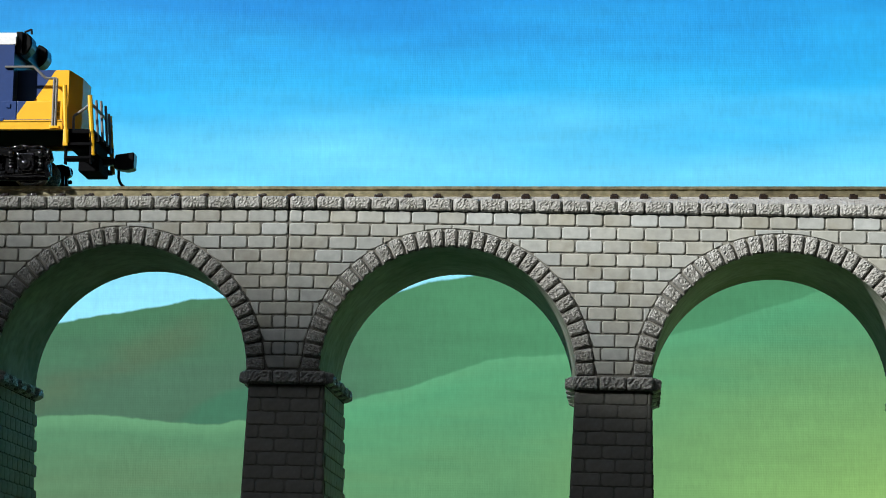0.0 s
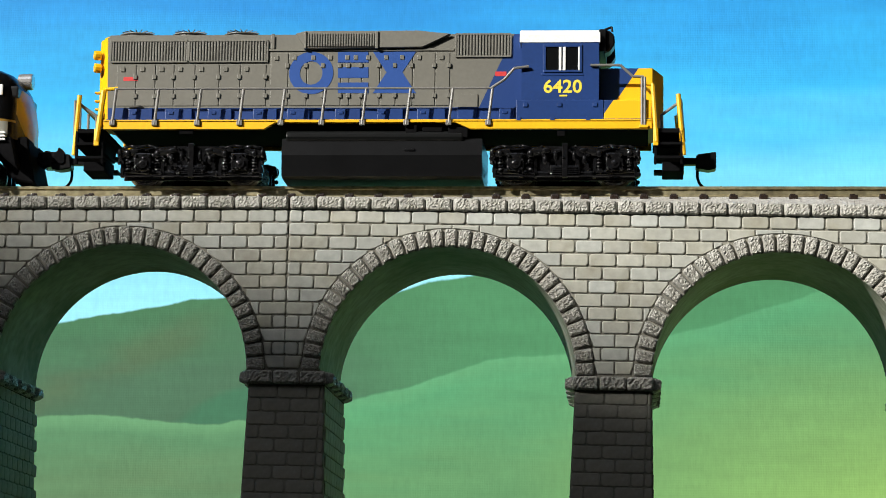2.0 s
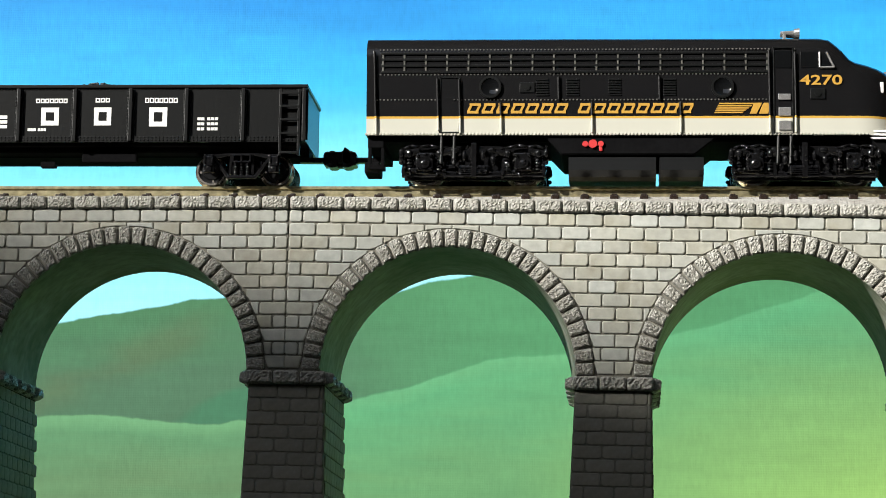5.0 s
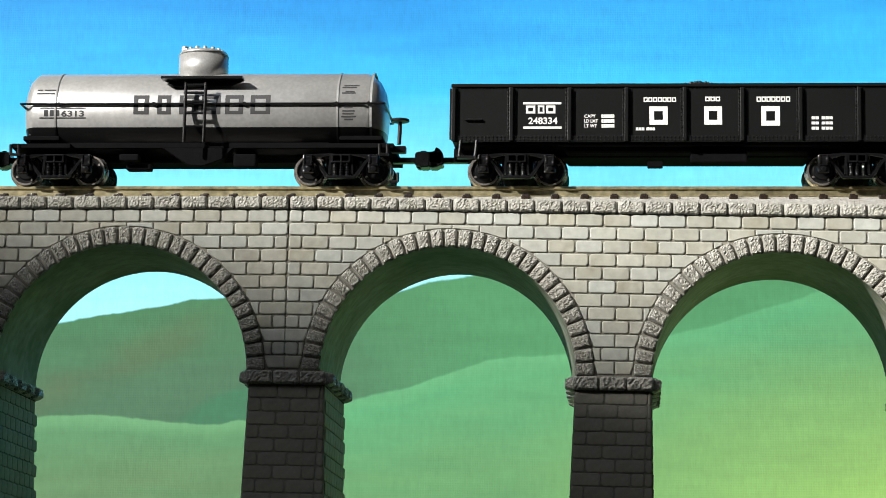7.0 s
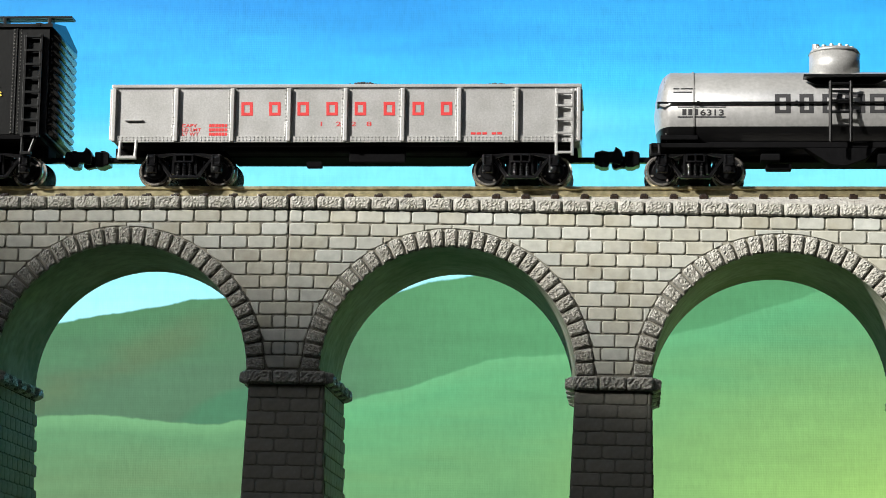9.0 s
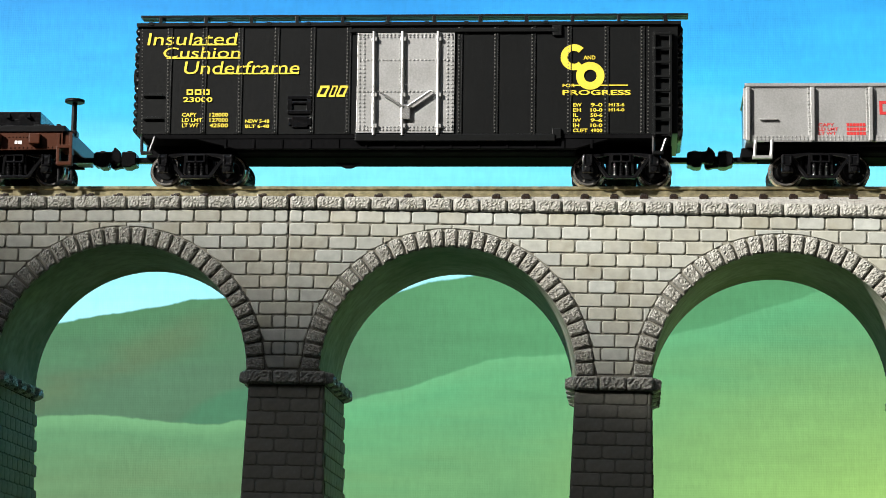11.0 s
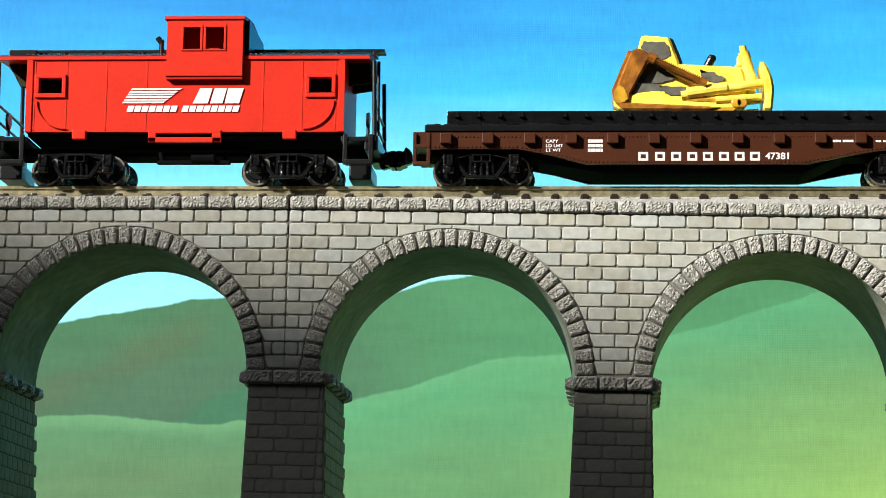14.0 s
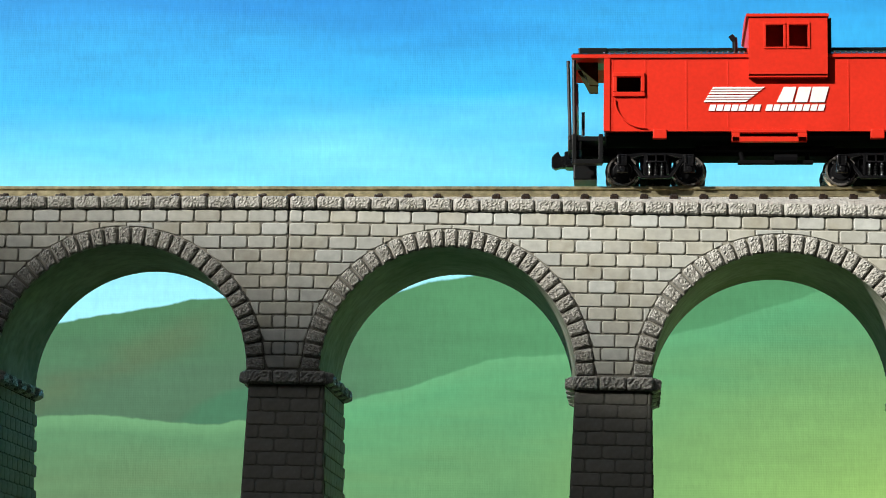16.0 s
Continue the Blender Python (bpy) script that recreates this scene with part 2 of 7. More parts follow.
def dress(entry):
    """Stones, ring stones, coping and imposts of one section."""
    thing, wall, arches, piers, pier_parts, x0, x1, shift = entry
    near0, near1 = max(x0, -122.0), min(x1, 62.0)
    outer = ARCH_R + RING + 0.16
    for row in range(12):
        z1 = WALL_TOP - row * COURSE - 0.10
        z0 = z1 - COURSE + 0.20
        start = x0 - PITCH_X * (shift if row % 2 else shift - 0.5)
        k = 0
        while start + k * PITCH_X < near1:
            a, b = max(start + k * PITCH_X + 0.085, x0 + 0.1), min(start + (k + 1) * PITCH_X - 0.085, x1 - 0.1)
            k += 1
            if b - a < 0.5 or b < near0:
                continue
            cut = next((c for c in arches if min(abs(a - c), abs(b - c)) < outer or a < c < b), None)
            lo, hi = a, b
            if cut is not None:
                reach = math.sqrt(max(0.0, outer ** 2 - max(0.0, z1 - 0.4 - SPRING) ** 2)) if z1 - 0.4 - SPRING < outer else 0.0
                if reach > 0:
                    if (a + b) / 2 > cut:
                        lo = max(a, cut + reach)
                    else:
                        hi = min(b, cut - reach)
            if hi - lo < 0.5:
                continue
            low = []
            for i in range(7):
                x = lo + (hi - lo) * i / 6
                z = z0
                if cut is not None and abs(x - cut) < outer:
                    z = max(z0, SPRING + math.sqrt(outer ** 2 - (x - cut) ** 2))
                low.append((x, min(z, z1 - 0.15)))
            if all(abs(z - z0) < 1e-6 for _, z in low):
                low = [low[0], low[-1]]
            me = raw("brick", *flat_brick(low + [(hi, z1), (lo, z1)]), STONE)
            share("brick", me, wall, Matrix())
    # coping
    variants = [raw("coping_stone", *rough_face(PITCH_X - 0.24, 2.2, 17, 9, 100 + s, lift=0.75, lump=0.11), ROUGH_STONE) for s in range(6)]
    k = 0
    first = x0 - PITCH_X * (shift if shift < 0.5 else 0.0)
    while first + (k + 1) * PITCH_X <= near1 + 9:
        x = first + (k + 0.5) * PITCH_X
        k += 1
        if x > near0 - 6 and x + PITCH_X / 2 <= x1 + 1:
            share("coping_stone", variants[k % 6], thing, pose(x * MM, -0.0002, (WALL_TOP + 1.12) * MM))
    bm = bmesh.new()
    box(bm, x0, x1, -0.1, DEPTH + 0.3, WALL_TOP, WALL_TOP + 2.0)
    part("coping_course", bm, MORTAR, thing)
    # ring stones
    count = 31
    step = math.pi / count
    width = (ARCH_R + RING / 2) * step * 0.90
    variants = [raw("ring_stone", *rough_face(width, RING, 9, 13, 200 + s, taper=0.13, lift=0.66, corner=0.42, lump=0.11), ROUGH_STONE) for s in range(8)]
    for c in arches:
        for i in range(count):
            a = -90 + 180 * (i + 0.5) / count
            x = c + math.sin(radians(a)) * (ARCH_R + RING / 2)
            if not near0 - 8 < x < near1 + 12 or not x0 < x < x1 + 2:
                continue
            z = SPRING + math.cos(radians(a)) * (ARCH_R + RING / 2)
            share("ring_stone", variants[rnd.randrange(8)], wall, pose(x * MM, -0.0001, z * MM, 0, a, 0))
    # impost stones on the front and on the side towards the arch
    variants = [raw("impost_stone", *rough_face(4.4, 2.3, 12, 7, 300 + s, lift=0.7), ROUGH_STONE) for s in range(4)]
    corbels = [raw("impost_stone", *rough_face(4.5, 2.2, 9, 6, 340 + s, lift=1.35, corner=0.45), ROUGH_STONE) for s in range(4)]
    for c, pier in pier_parts:
        for i in (-1, 0, 1):
            share("impost_stone", variants[i + 1], pier, pose((c + i * 4.55) * MM, -0.0003, (SPRING - 1.15) * MM))
        for i in range(5):
            for side in (1, -1):
                share("impost_stone", corbels[i % 4], pier,
                      pose((c + side * 6.6) * MM, (2.1 + i * 6.4) * MM, (SPRING - 1.15) * MM, 0, 0, 90 * side))
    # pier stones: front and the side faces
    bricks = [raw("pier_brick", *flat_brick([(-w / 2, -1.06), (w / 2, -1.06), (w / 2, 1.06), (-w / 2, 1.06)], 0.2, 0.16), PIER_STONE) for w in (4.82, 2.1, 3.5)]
    for c, pier in pier_parts:
        for row in range(14):
            z = SPRING - 2.4 - (row + 0.5) * COURSE
            f = (SPRING - 2.3 - z) / (SPRING - 2.3)
            half = 6.35 + 2.55 * f
            y = 0.25 - 1.15 * f
            cells = ((-half + 1.15, 1), (-half + 4.8, 0), (-half + 9.8, 0)) if row % 2 else ((-half + 2.5, 0), (-half + 7.5, 0), (-half + 11.1, 1))
            for x, kind in cells:
                share("pier_brick", bricks[kind], pier, pose((c + x) * MM, y * MM, z * MM, -0.75, 0, 0))
            rest = 2 * half - 12.35
            if rest > 0.3 and row >= 0:
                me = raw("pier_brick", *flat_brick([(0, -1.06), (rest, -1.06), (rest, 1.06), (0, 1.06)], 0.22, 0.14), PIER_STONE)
                share("pier_brick", me, pier, pose((c - half + 12.3) * MM, y * MM, z * MM, -0.75, 0, 0))
            for i in range(8):
                yy = 2.0 + i * 3.65 + (1.8 if row % 2 else 0.0)
                if yy < 29.5:
                    share("pier_brick", bricks[2], pier, pose((c + half) * MM, yy * MM, z * MM, 0, 1.9, 90))


# ---- track ----
RAIL_TOP = 123.9
track = tagged(empty("railway_track"), "nickel model railway track on brown plastic sleepers", "railway track")
bm = bmesh.new()
loft(bm, [(1.2, 118.2), (2.0, 119.3), (8.8, 121.85), (21.2, 121.85), (28.0, 119.3), (28.8, 118.2)], -1000, 1000)
bmesh.ops.bisect_plane(bm, geom=bm.verts[:] + bm.edges[:] + bm.faces[:], plane_co=(0, 0, 0), plane_no=(1, 0, 0))
part("track_bed", bm, BED, track, "rough grey ballast strip with sloping shoulders")
for y in (10.5, 19.5):
    bm = bmesh.new()
    t = RAIL_TOP
    loft(bm, [(y - 0.55, t), (y - 0.55, t - 0.45), (y - 0.2, t - 0.6), (y - 0.2, t - 1.45), (y - 0.8, t - 1.75), (y - 0.8, t - 2.0),
              (y + 0.8, t - 2.0), (y + 0.8, t - 1.75), (y + 0.2, t - 1.45), (y + 0.2, t - 0.6), (y + 0.55, t - 0.45), (y + 0.55, t)], -1000, 1000)
    part("rail", bm, RAIL_METAL, track, "worn brassy rail")
TIE_PITCH = 5.076
bm = bmesh.new()
box(bm, -0.75, 0.75, -8.2, 8.2, -1.1, 0.0, 0.2)
for side in (-4.5, 4.5):
    for s in (-1, 1):
        box(bm, -0.5, 0.5, side + s * 0.95 - 0.4, side + s * 0.95 + 0.4, -0.05, 0.62, 0.15)
        box(bm, -0.6, 0.6, side + s * 1.1 - 0.45, side + s * 1.1 + 0.45, -0.05, 0.26, 0.08)
tie_mesh = part("sleeper", bm, TIE, track)
tie_mesh.matrix_basis = pose(-84.90 * MM, 15 * MM, (RAIL_TOP - 2.0) * MM)
for k in range(-56, 72):
    if k:
        share("sleeper", tie_mesh.data, track, pose((-84.90 + k * TIE_PITCH) * MM, 15 * MM, (RAIL_TOP - 2.0) * MM))

# solid banks carry the track on both sides of the viaduct
for a, b in ((-1000, -150.2), (103, 1000)):
    bm = bmesh.new()
    loft(bm, [(0.5, 0.0), (0.5, 118.1), (29.5, 118.1), (29.5, 0.0)], a, b)
    tagged(part("track_bank", bm, MORTAR), "plain grey block carrying the track beside the viaduct", "bank", kind="structure")

# ---- layout board, room ----
bm = bmesh.new()
box(bm, -1020, 1020, -600, 260, -40, 0.0, 2)
tagged(part("table", bm, TABLE_WOOD), "green layout board under the viaduct", "table", kind="structure")


def room_block(name, x0, x1, y0, y1, z0, z1, mat, label, category):
    bm = bmesh.new()
    box(bm, x0, x1, y0, y1, z0, z1)
    ob = part(name, bm, mat)
    ob.matrix_basis = ROOM
    return tagged(ob, label, category, kind="structure")


SILL = 768.5
room_block("wall_south", -1200, 3000, -120, 0, -790, SILL, WALL_PAINT, "painted wall below the window", "wall")
room_block("wall_south", -1200, 3000, -120, 0, 1800, 2000, WALL_PAINT, "painted wall above the window", "wall")
room_block("wall_south", -1200, -800, -120, 0, SILL, 1800, WALL_PAINT, "painted wall beside the window", "wall")
room_block("wall_south", 1000, 3000, -120, 0, SILL, 1800, WALL_PAINT, "painted wall beside the window", "wall")
room_block("window_sill", -800, 1000, -130, 4, SILL - 30, SILL + 1, WHITE, "white painted window sill", "sill")
room_block("wall_west", -1300, -1200, -120, 2600, -790, 2000, WALL_PAINT, "plain painted wall", "wall")
room_block("wall_east", 3000, 3100, -120, 2600, -790, 2000, WALL_PAINT, "plain painted wall", "wall")
room_block("wall_north", -1300, 3100, 2600, 2700, -790, 2000, WALL_PAINT, "plain painted wall", "wall")
room_block("floor", -1300, 3100, -120, 2700, -830, -790, FLOOR_WOOD, "brown wooden floor", "floor")
room_block("ceiling", -1300, 3100, -120, 2700, 2000, 2040, WHITE, "white ceiling", "ceiling")
for sx in (-980, 940):
    for sy in (-560, 200):
        bm = bmesh.new()
        box(bm, sx, sx + 40, sy, sy + 40, -790, -40, 2)
        tagged(part("table_leg", bm, TABLE_WOOD), "square wooden leg under the layout board", "leg", kind="structure")
# ---- painted canvas behind the viaduct ----
def canvas_paint():
    m, n, l, b = nodes_of("painted_canvas")
    co, sep = n.new("ShaderNodeTexCoord"), n.new("ShaderNodeSeparateXYZ")
    l.new(co.outputs["Object"], sep.inputs[0])

    def math_node(op, a, b_=0.0, c=None, clamp=False):
        k = n.new("ShaderNodeMath")
        k.operation, k.use_clamp = op, clamp
        for i, v in enumerate((a, b_, c)):
            if v is None:
                continue
            if isinstance(v, (int, float)):
                k.inputs[i].default_value = v
            else:
                l.new(v, k.inputs[i])
        return k.outputs[0]

    def span(v, a, b_, lo=0.0, hi=1.0, smooth=False):
        k = n.new("ShaderNodeMapRange")
        k.interpolation_type = "SMOOTHSTEP" if smooth else "LINEAR"
        for i, w in enumerate((a, b_, lo, hi)):
            k.inputs[i + 1].default_value = w
        l.new(v, k.inputs[0])
        return k.outputs[0]

    def noise_of(scale, detail=4, stretch=(1, 1, 1), turn=0.0, rough=0.55):
        mp, t = n.new("ShaderNodeMapping"), n.new("ShaderNodeTexNoise")
        mp.inputs["Scale"].default_value, mp.inputs["Rotation"].default_value = stretch, (0, turn, 0)
        t.inputs["Scale"].default_value, t.inputs["Detail"].default_value = scale, detail
        t.inputs["Roughness"].default_value = rough
        l.new(co.outputs["Object"], mp.inputs[0])
        l.new(mp.outputs[0], t.inputs["Vector"])
        return t.outputs["Fac"]

    def mix(f, a, b_):
        k = n.new("ShaderNodeMix")
        k.data_type = "RGBA"
        for key, v in (("Factor", f), ("A", a), ("B", b_)):
            if isinstance(v, (int, float)):
                k.inputs[key].default_value = v
            elif isinstance(v, tuple):
                k.inputs[key].default_value = rgb(v)
            else:
                l.new(v, k.inputs[key])
        return k.outputs["Result"]

    def ridge(points):
        """The height of a painted ridge along the canvas, from points of (x, z) in millimetres."""
        k = n.new("ShaderNodeValToRGB")
        k.color_ramp.interpolation = "CARDINAL"
        els = k.color_ramp.elements
        els[0].position, els[1].position = (points[0][0] + 180) / 260, (points[-1][0] + 180) / 260
        for x, z in points[1:-1]:
            els.new((x + 180) / 260)
        for e, (x, z) in zip(els, points):
            g = (z - 80) / 80
            e.color = (g, g, g, 1)
        l.new(span(x_mm, -180, 80), k.inputs[0])
        return math_node("MULTIPLY_ADD", k.outputs["Color"], 80.0, 80.0)

    x_mm, z_mm = math_node("MULTIPLY", sep.outputs[0], 1000.0), math_node("MULTIPLY", sep.outputs[2], 1000.0)
    wob = math_node("MULTIPLY", math_node("SUBTRACT", noise_of(160, 4), 0.5), 1.6)
    z_w = math_node("ADD", z_mm, wob)
    streak = noise_of(15, 3, (0.55, 1, 3.0), 0.10)
    streak_2 = noise_of(38, 4, (0.45, 1, 3.2), -0.22)
    # sky, paler towards the hills, with broad brush strokes
    up = math_node("ADD", span(z_mm, 128, 212), math_node("MULTIPLY", math_node("SUBTRACT", streak, 0.5), 0.5))
    ramp = n.new("ShaderNodeValToRGB")
    els = ramp.color_ramp.elements
    els[0].position, els[0].color = 0.0, rgb(SKY[0])
    els[1].position, els[1].color = 1.0, rgb(SKY[3])
    for p, c in ((0.36, SKY[1]), (0.68, SKY[2])):
        e = els.new(p)
        e.color = rgb(c)
    l.new(up, ramp.inputs[0])
    sky_c = ramp.outputs["Color"]
    # hills, back to front
    far = ridge(((-175, 121), (-145, 125.5), (-116, 130.5), (-102, 132.4), (-92, 133.6), (-61, 133.2), (-51, 136.3), (-38, 138.6), (0, 143), (75, 146)))
    mid = ridge(((-175, 84), (-110, 92), (-90, 101), (-71, 106.4), (-53, 111), (-37, 116.7), (-16, 119), (7.6, 123.2), (24, 127.5), (43, 134), (75, 140)))
    near = ridge(((-175, 100.5), (-149, 102), (-133, 102.8), (-104, 100.5), (-96, 101.8), (-70, 98), (-40, 100), (0, 106), (75, 116)))

    def below(r, soft=0.35):
        return span(math_node("SUBTRACT", r, z_w), -soft, soft, smooth=True)

    def field(r, dark, light, reach):
        d = math_node("ADD", math_node("SUBTRACT", r, z_mm), math_node("MULTIPLY", math_node("SUBTRACT", streak_2, 0.5), reach * 1.3))
        return mix(span(d, 0.0, reach), light, dark)

    back = mix(span(x_mm, -95, -25, smooth=True), field(far, HILL_FAR[1], HILL_FAR[0], 22), HILL_BACK)
    col = mix(below(far), sky_c, back)
    slope = math_node("ABSOLUTE", math_node("SUBTRACT", math_node("MULTIPLY_ADD", x_mm, -0.42, z_mm), 169.5))
    brown = math_node("MULTIPLY", span(slope, 8.5, 1.0, smooth=True), math_node("MULTIPLY", span(x_mm, -98, -112), span(noise_of(60, 4, (0.6, 1, 1.6), 0.4), 0.34, 0.60)))
    col = mix(math_node("MULTIPLY", brown, 0.38), col, mix(below(far), sky_c, HILL_BROWN))
    col = mix(below(mid, 0.5), col, field(mid, HILL_MID[1], HILL_MID[0], 26))
    col = mix(math_node("MULTIPLY", below(near, 0.5), span(x_mm, -66, -90, smooth=True)), col, field(near, HILL_NEAR[1], HILL_NEAR[0], 30))
    # the shaded dip behind the nearest hill
    dip = math_node("ADD", math_node("POWER", math_node("DIVIDE", math_node("ADD", x_mm, 99.0), 15.0), 2.0),
                    math_node("POWER", math_node("DIVIDE", math_node("SUBTRACT", math_node("MULTIPLY_ADD", x_mm, -0.35, z_mm), 139.5), 5.5), 2.0))
    dip = math_node("MULTIPLY", span(math_node("ADD", dip, math_node("MULTIPLY", math_node("SUBTRACT", streak_2, 0.5), 1.6)), 1.1, 0.2, smooth=True), math_node("SUBTRACT", 1.0, below(near, 0.5)))
    col = mix(math_node("MULTIPLY", dip, 0.6), col, HILL_DIP)
    for r, hidden in ((mid, below(near)), (near, 0.0)):
        gap = math_node("SUBTRACT", r, z_w)
        edge = math_node("MULTIPLY", span(gap, -0.1, 0.3), span(gap, 4.5, 0.4))
        if hidden:
            edge = math_node("MULTIPLY", edge, math_node("SUBTRACT", 1.0, hidden))
        else:
            edge = math_node("MULTIPLY", edge, span(x_mm, -75, -90))
        edge = math_node("MULTIPLY", edge, span(x_mm, -20, 45, 1.0, 0.3))
        col = mix(math_node("MULTIPLY", edge, 0.26 if hidden else 0.42), col, HILL_RIM)
    glow = math_node("MULTIPLY", span(x_mm, -30, 62), span(z_mm, 122, 84))
    col = mix(math_node("MULTIPLY", glow, 0.75), col, HILL_LIGHT)
    tone = n.new("ShaderNodeHueSaturation")
    l.new(col, tone.inputs["Color"])
    strokes = math_node("MULTIPLY", span(noise_of(70, 5, (0.45, 1, 2.2), 0.3, 0.65), 0.3, 0.7, 0.90, 1.09), span(noise_of(420, 4, (1.6, 1, 0.5), 0.0, 0.6), 0.3, 0.7, 0.94, 1.06))
    l.new(strokes, tone.inputs["Value"])
    l.new(tone.outputs[0], b.inputs["Base Color"])
    b.inputs["Roughness"].default_value = 0.65
    b.inputs["Specular IOR Level"].default_value = 0.25
    # woven threads
    weave = []
    for k in (sep.outputs[0], sep.outputs[2]):
        weave.append(math_node("ABSOLUTE", math_node("SINE", math_node("ADD", math_node("MULTIPLY", k, 5200.0), math_node("MULTIPLY", noise_of(300, 2), 2.5)))))
    h = math_node("ADD", math_node("MULTIPLY", math_node("ADD", weave[0], weave[1]), 0.6), math_node("MULTIPLY", noise_of(700, 4, (1.5, 1, 0.5)), 5.0))
    bp = n.new("ShaderNodeBump")
    bp.inputs["Strength"].default_value, bp.inputs["Distance"].default_value = 0.06, 0.0002
    l.new(h, bp.inputs["Height"])
    l.new(bp.outputs[0], b.inputs["Normal"])
    return m


SKY = ((0.29, 0.68, 0.84), (0.165, 0.615, 0.84), (0.032, 0.40, 0.76), (0.012, 0.225, 0.60))
HILL_FAR = ((0.044, 0.155, 0.070), (0.052, 0.132, 0.074))
HILL_BACK = (0.060, 0.225, 0.100)
HILL_BROWN = (0.090, 0.105, 0.050)
HILL_MID = ((0.073, 0.285, 0.135), (0.096, 0.250, 0.106))
HILL_NEAR = ((0.075, 0.205, 0.098), (0.098, 0.182, 0.084))
HILL_DIP = (0.028, 0.150, 0.078)
HILL_RIM = (0.16, 0.40, 0.19)
HILL_LIGHT = (0.26, 0.45, 0.11)
bm = bmesh.new()
box(bm, -260, 200, 200, 216, 0, 310, 1.5)
tagged(part("painted_canvas", bm, canvas_paint()), "stretched canvas painted with blue sky and rolling green hills", "painting")
# ---- the train ----
# how far the train has run, in millimetres, at each time
RUN = ((0, 0), (0.5, 25.5), (1, 51.4), (1.5, 76.8), (2, 102.5), (2.5, 128.2), (3, 153.5), (3.5, 178.8), (4, 204.2), (4.2, 214.3), (6.3, 323.6),
       (6.5, 334.0), (7, 361.5), (7.5, 388.0), (8, 415.9), (8.5, 444.4), (9, 472.9), (9.2, 484.1), (11.3, 598.5), (11.5, 609.0), (12, 635.8),
       (12.5, 662.4), (13, 688.2), (13.5, 713.6), (14, 738.8), (14.5, 764.1), (15, 789.2), (15.5, 814.6), (16, 839.7))
ROLLING = []          # (thing, its place along the track before the start)
WHEELS = []           # (wheelset, its pose on its truck, radius)
TRACK_Y = 15.0


def travel(t):
    for (a, p), (b, q) in zip(RUN, RUN[1:]):
        if t <= b:
            return p + (q - p) * (t - a) / (b - a)
    return RUN[-1][1]


class Draft:
    """Draws a vehicle in sheet units of about a tenth of a millimetre: u along it, v down from the roof, 331 at the rail."""

    def __init__(self, u0, t):
        self.u0 = u0
        self.sunk = False       # underframes: v1 is the lower edge of the far face
        self.place = -33.04 + self.w(u0) - travel(t)

    def w(self, u):
        return 0.0976 * (u - 784) - 1.63e-6 * (u - 784) ** 2

    def x(self, u, v=200, y=-9.5):
        y = -abs(y)
        lean = (0.0148 - (u - 784) / 27000) * 0.0976 * (331 - v)
        return self.w(u) - self.w(self.u0) - lean + self.w(u) / 430 * (y + 9.5) - 33.04 / 430 * (y + 9.5)

    def z(self, v, y=-9.5):
        return -0.95 + (331 - v) * 0.0998 + 0.19 * (9.5 - abs(y))

    def far(self, v, y):
        return -0.95 + (331 - v) * 0.0998 + 0.19 * (9.5 + y)

    def box(self, bm, u0, u1, v0, v1, y0, y1, bevel=0.12):
        """From (u0, v0) above to (u1, v1) below on the face y0, back to y1."""
        vm = (v0 + v1) / 2
        low, top = self.z(v1, y0), self.z(v0, y0)
        if self.sunk:
            low = min(self.far(v1, y1), max(low, top - 0.8))
        return box(bm, self.x(u0, vm, y0), self.x(u1, vm, y0), y0, y1, low, top, bevel)

    def shape(self, bm, points, y0, y1, bevel=0.0):
        top = max(self.z(v, y0) for _, v in points)
        zs = [self.z(v, y0) for _, v in points]
        if self.sunk:
            zs = [min(self.far(v, y1), max(z, top - 0.8)) if z < top - 0.5 else z for z, (_, v) in zip(zs, points)]
        return slab(bm, [(self.x(u, v, y0), z) for z, (u, v) in zip(zs, points)], y0, y1, bevel)

    def rod(self, bm, u0, v0, u1, v1, y, r, sides=8, y1=None):
        return rod(bm, (self.x(u0, v0, y), y, self.z(v0, y)), (self.x(u1, v1, y), y if y1 is None else y1, self.z(v1, y)), r, sides=sides)


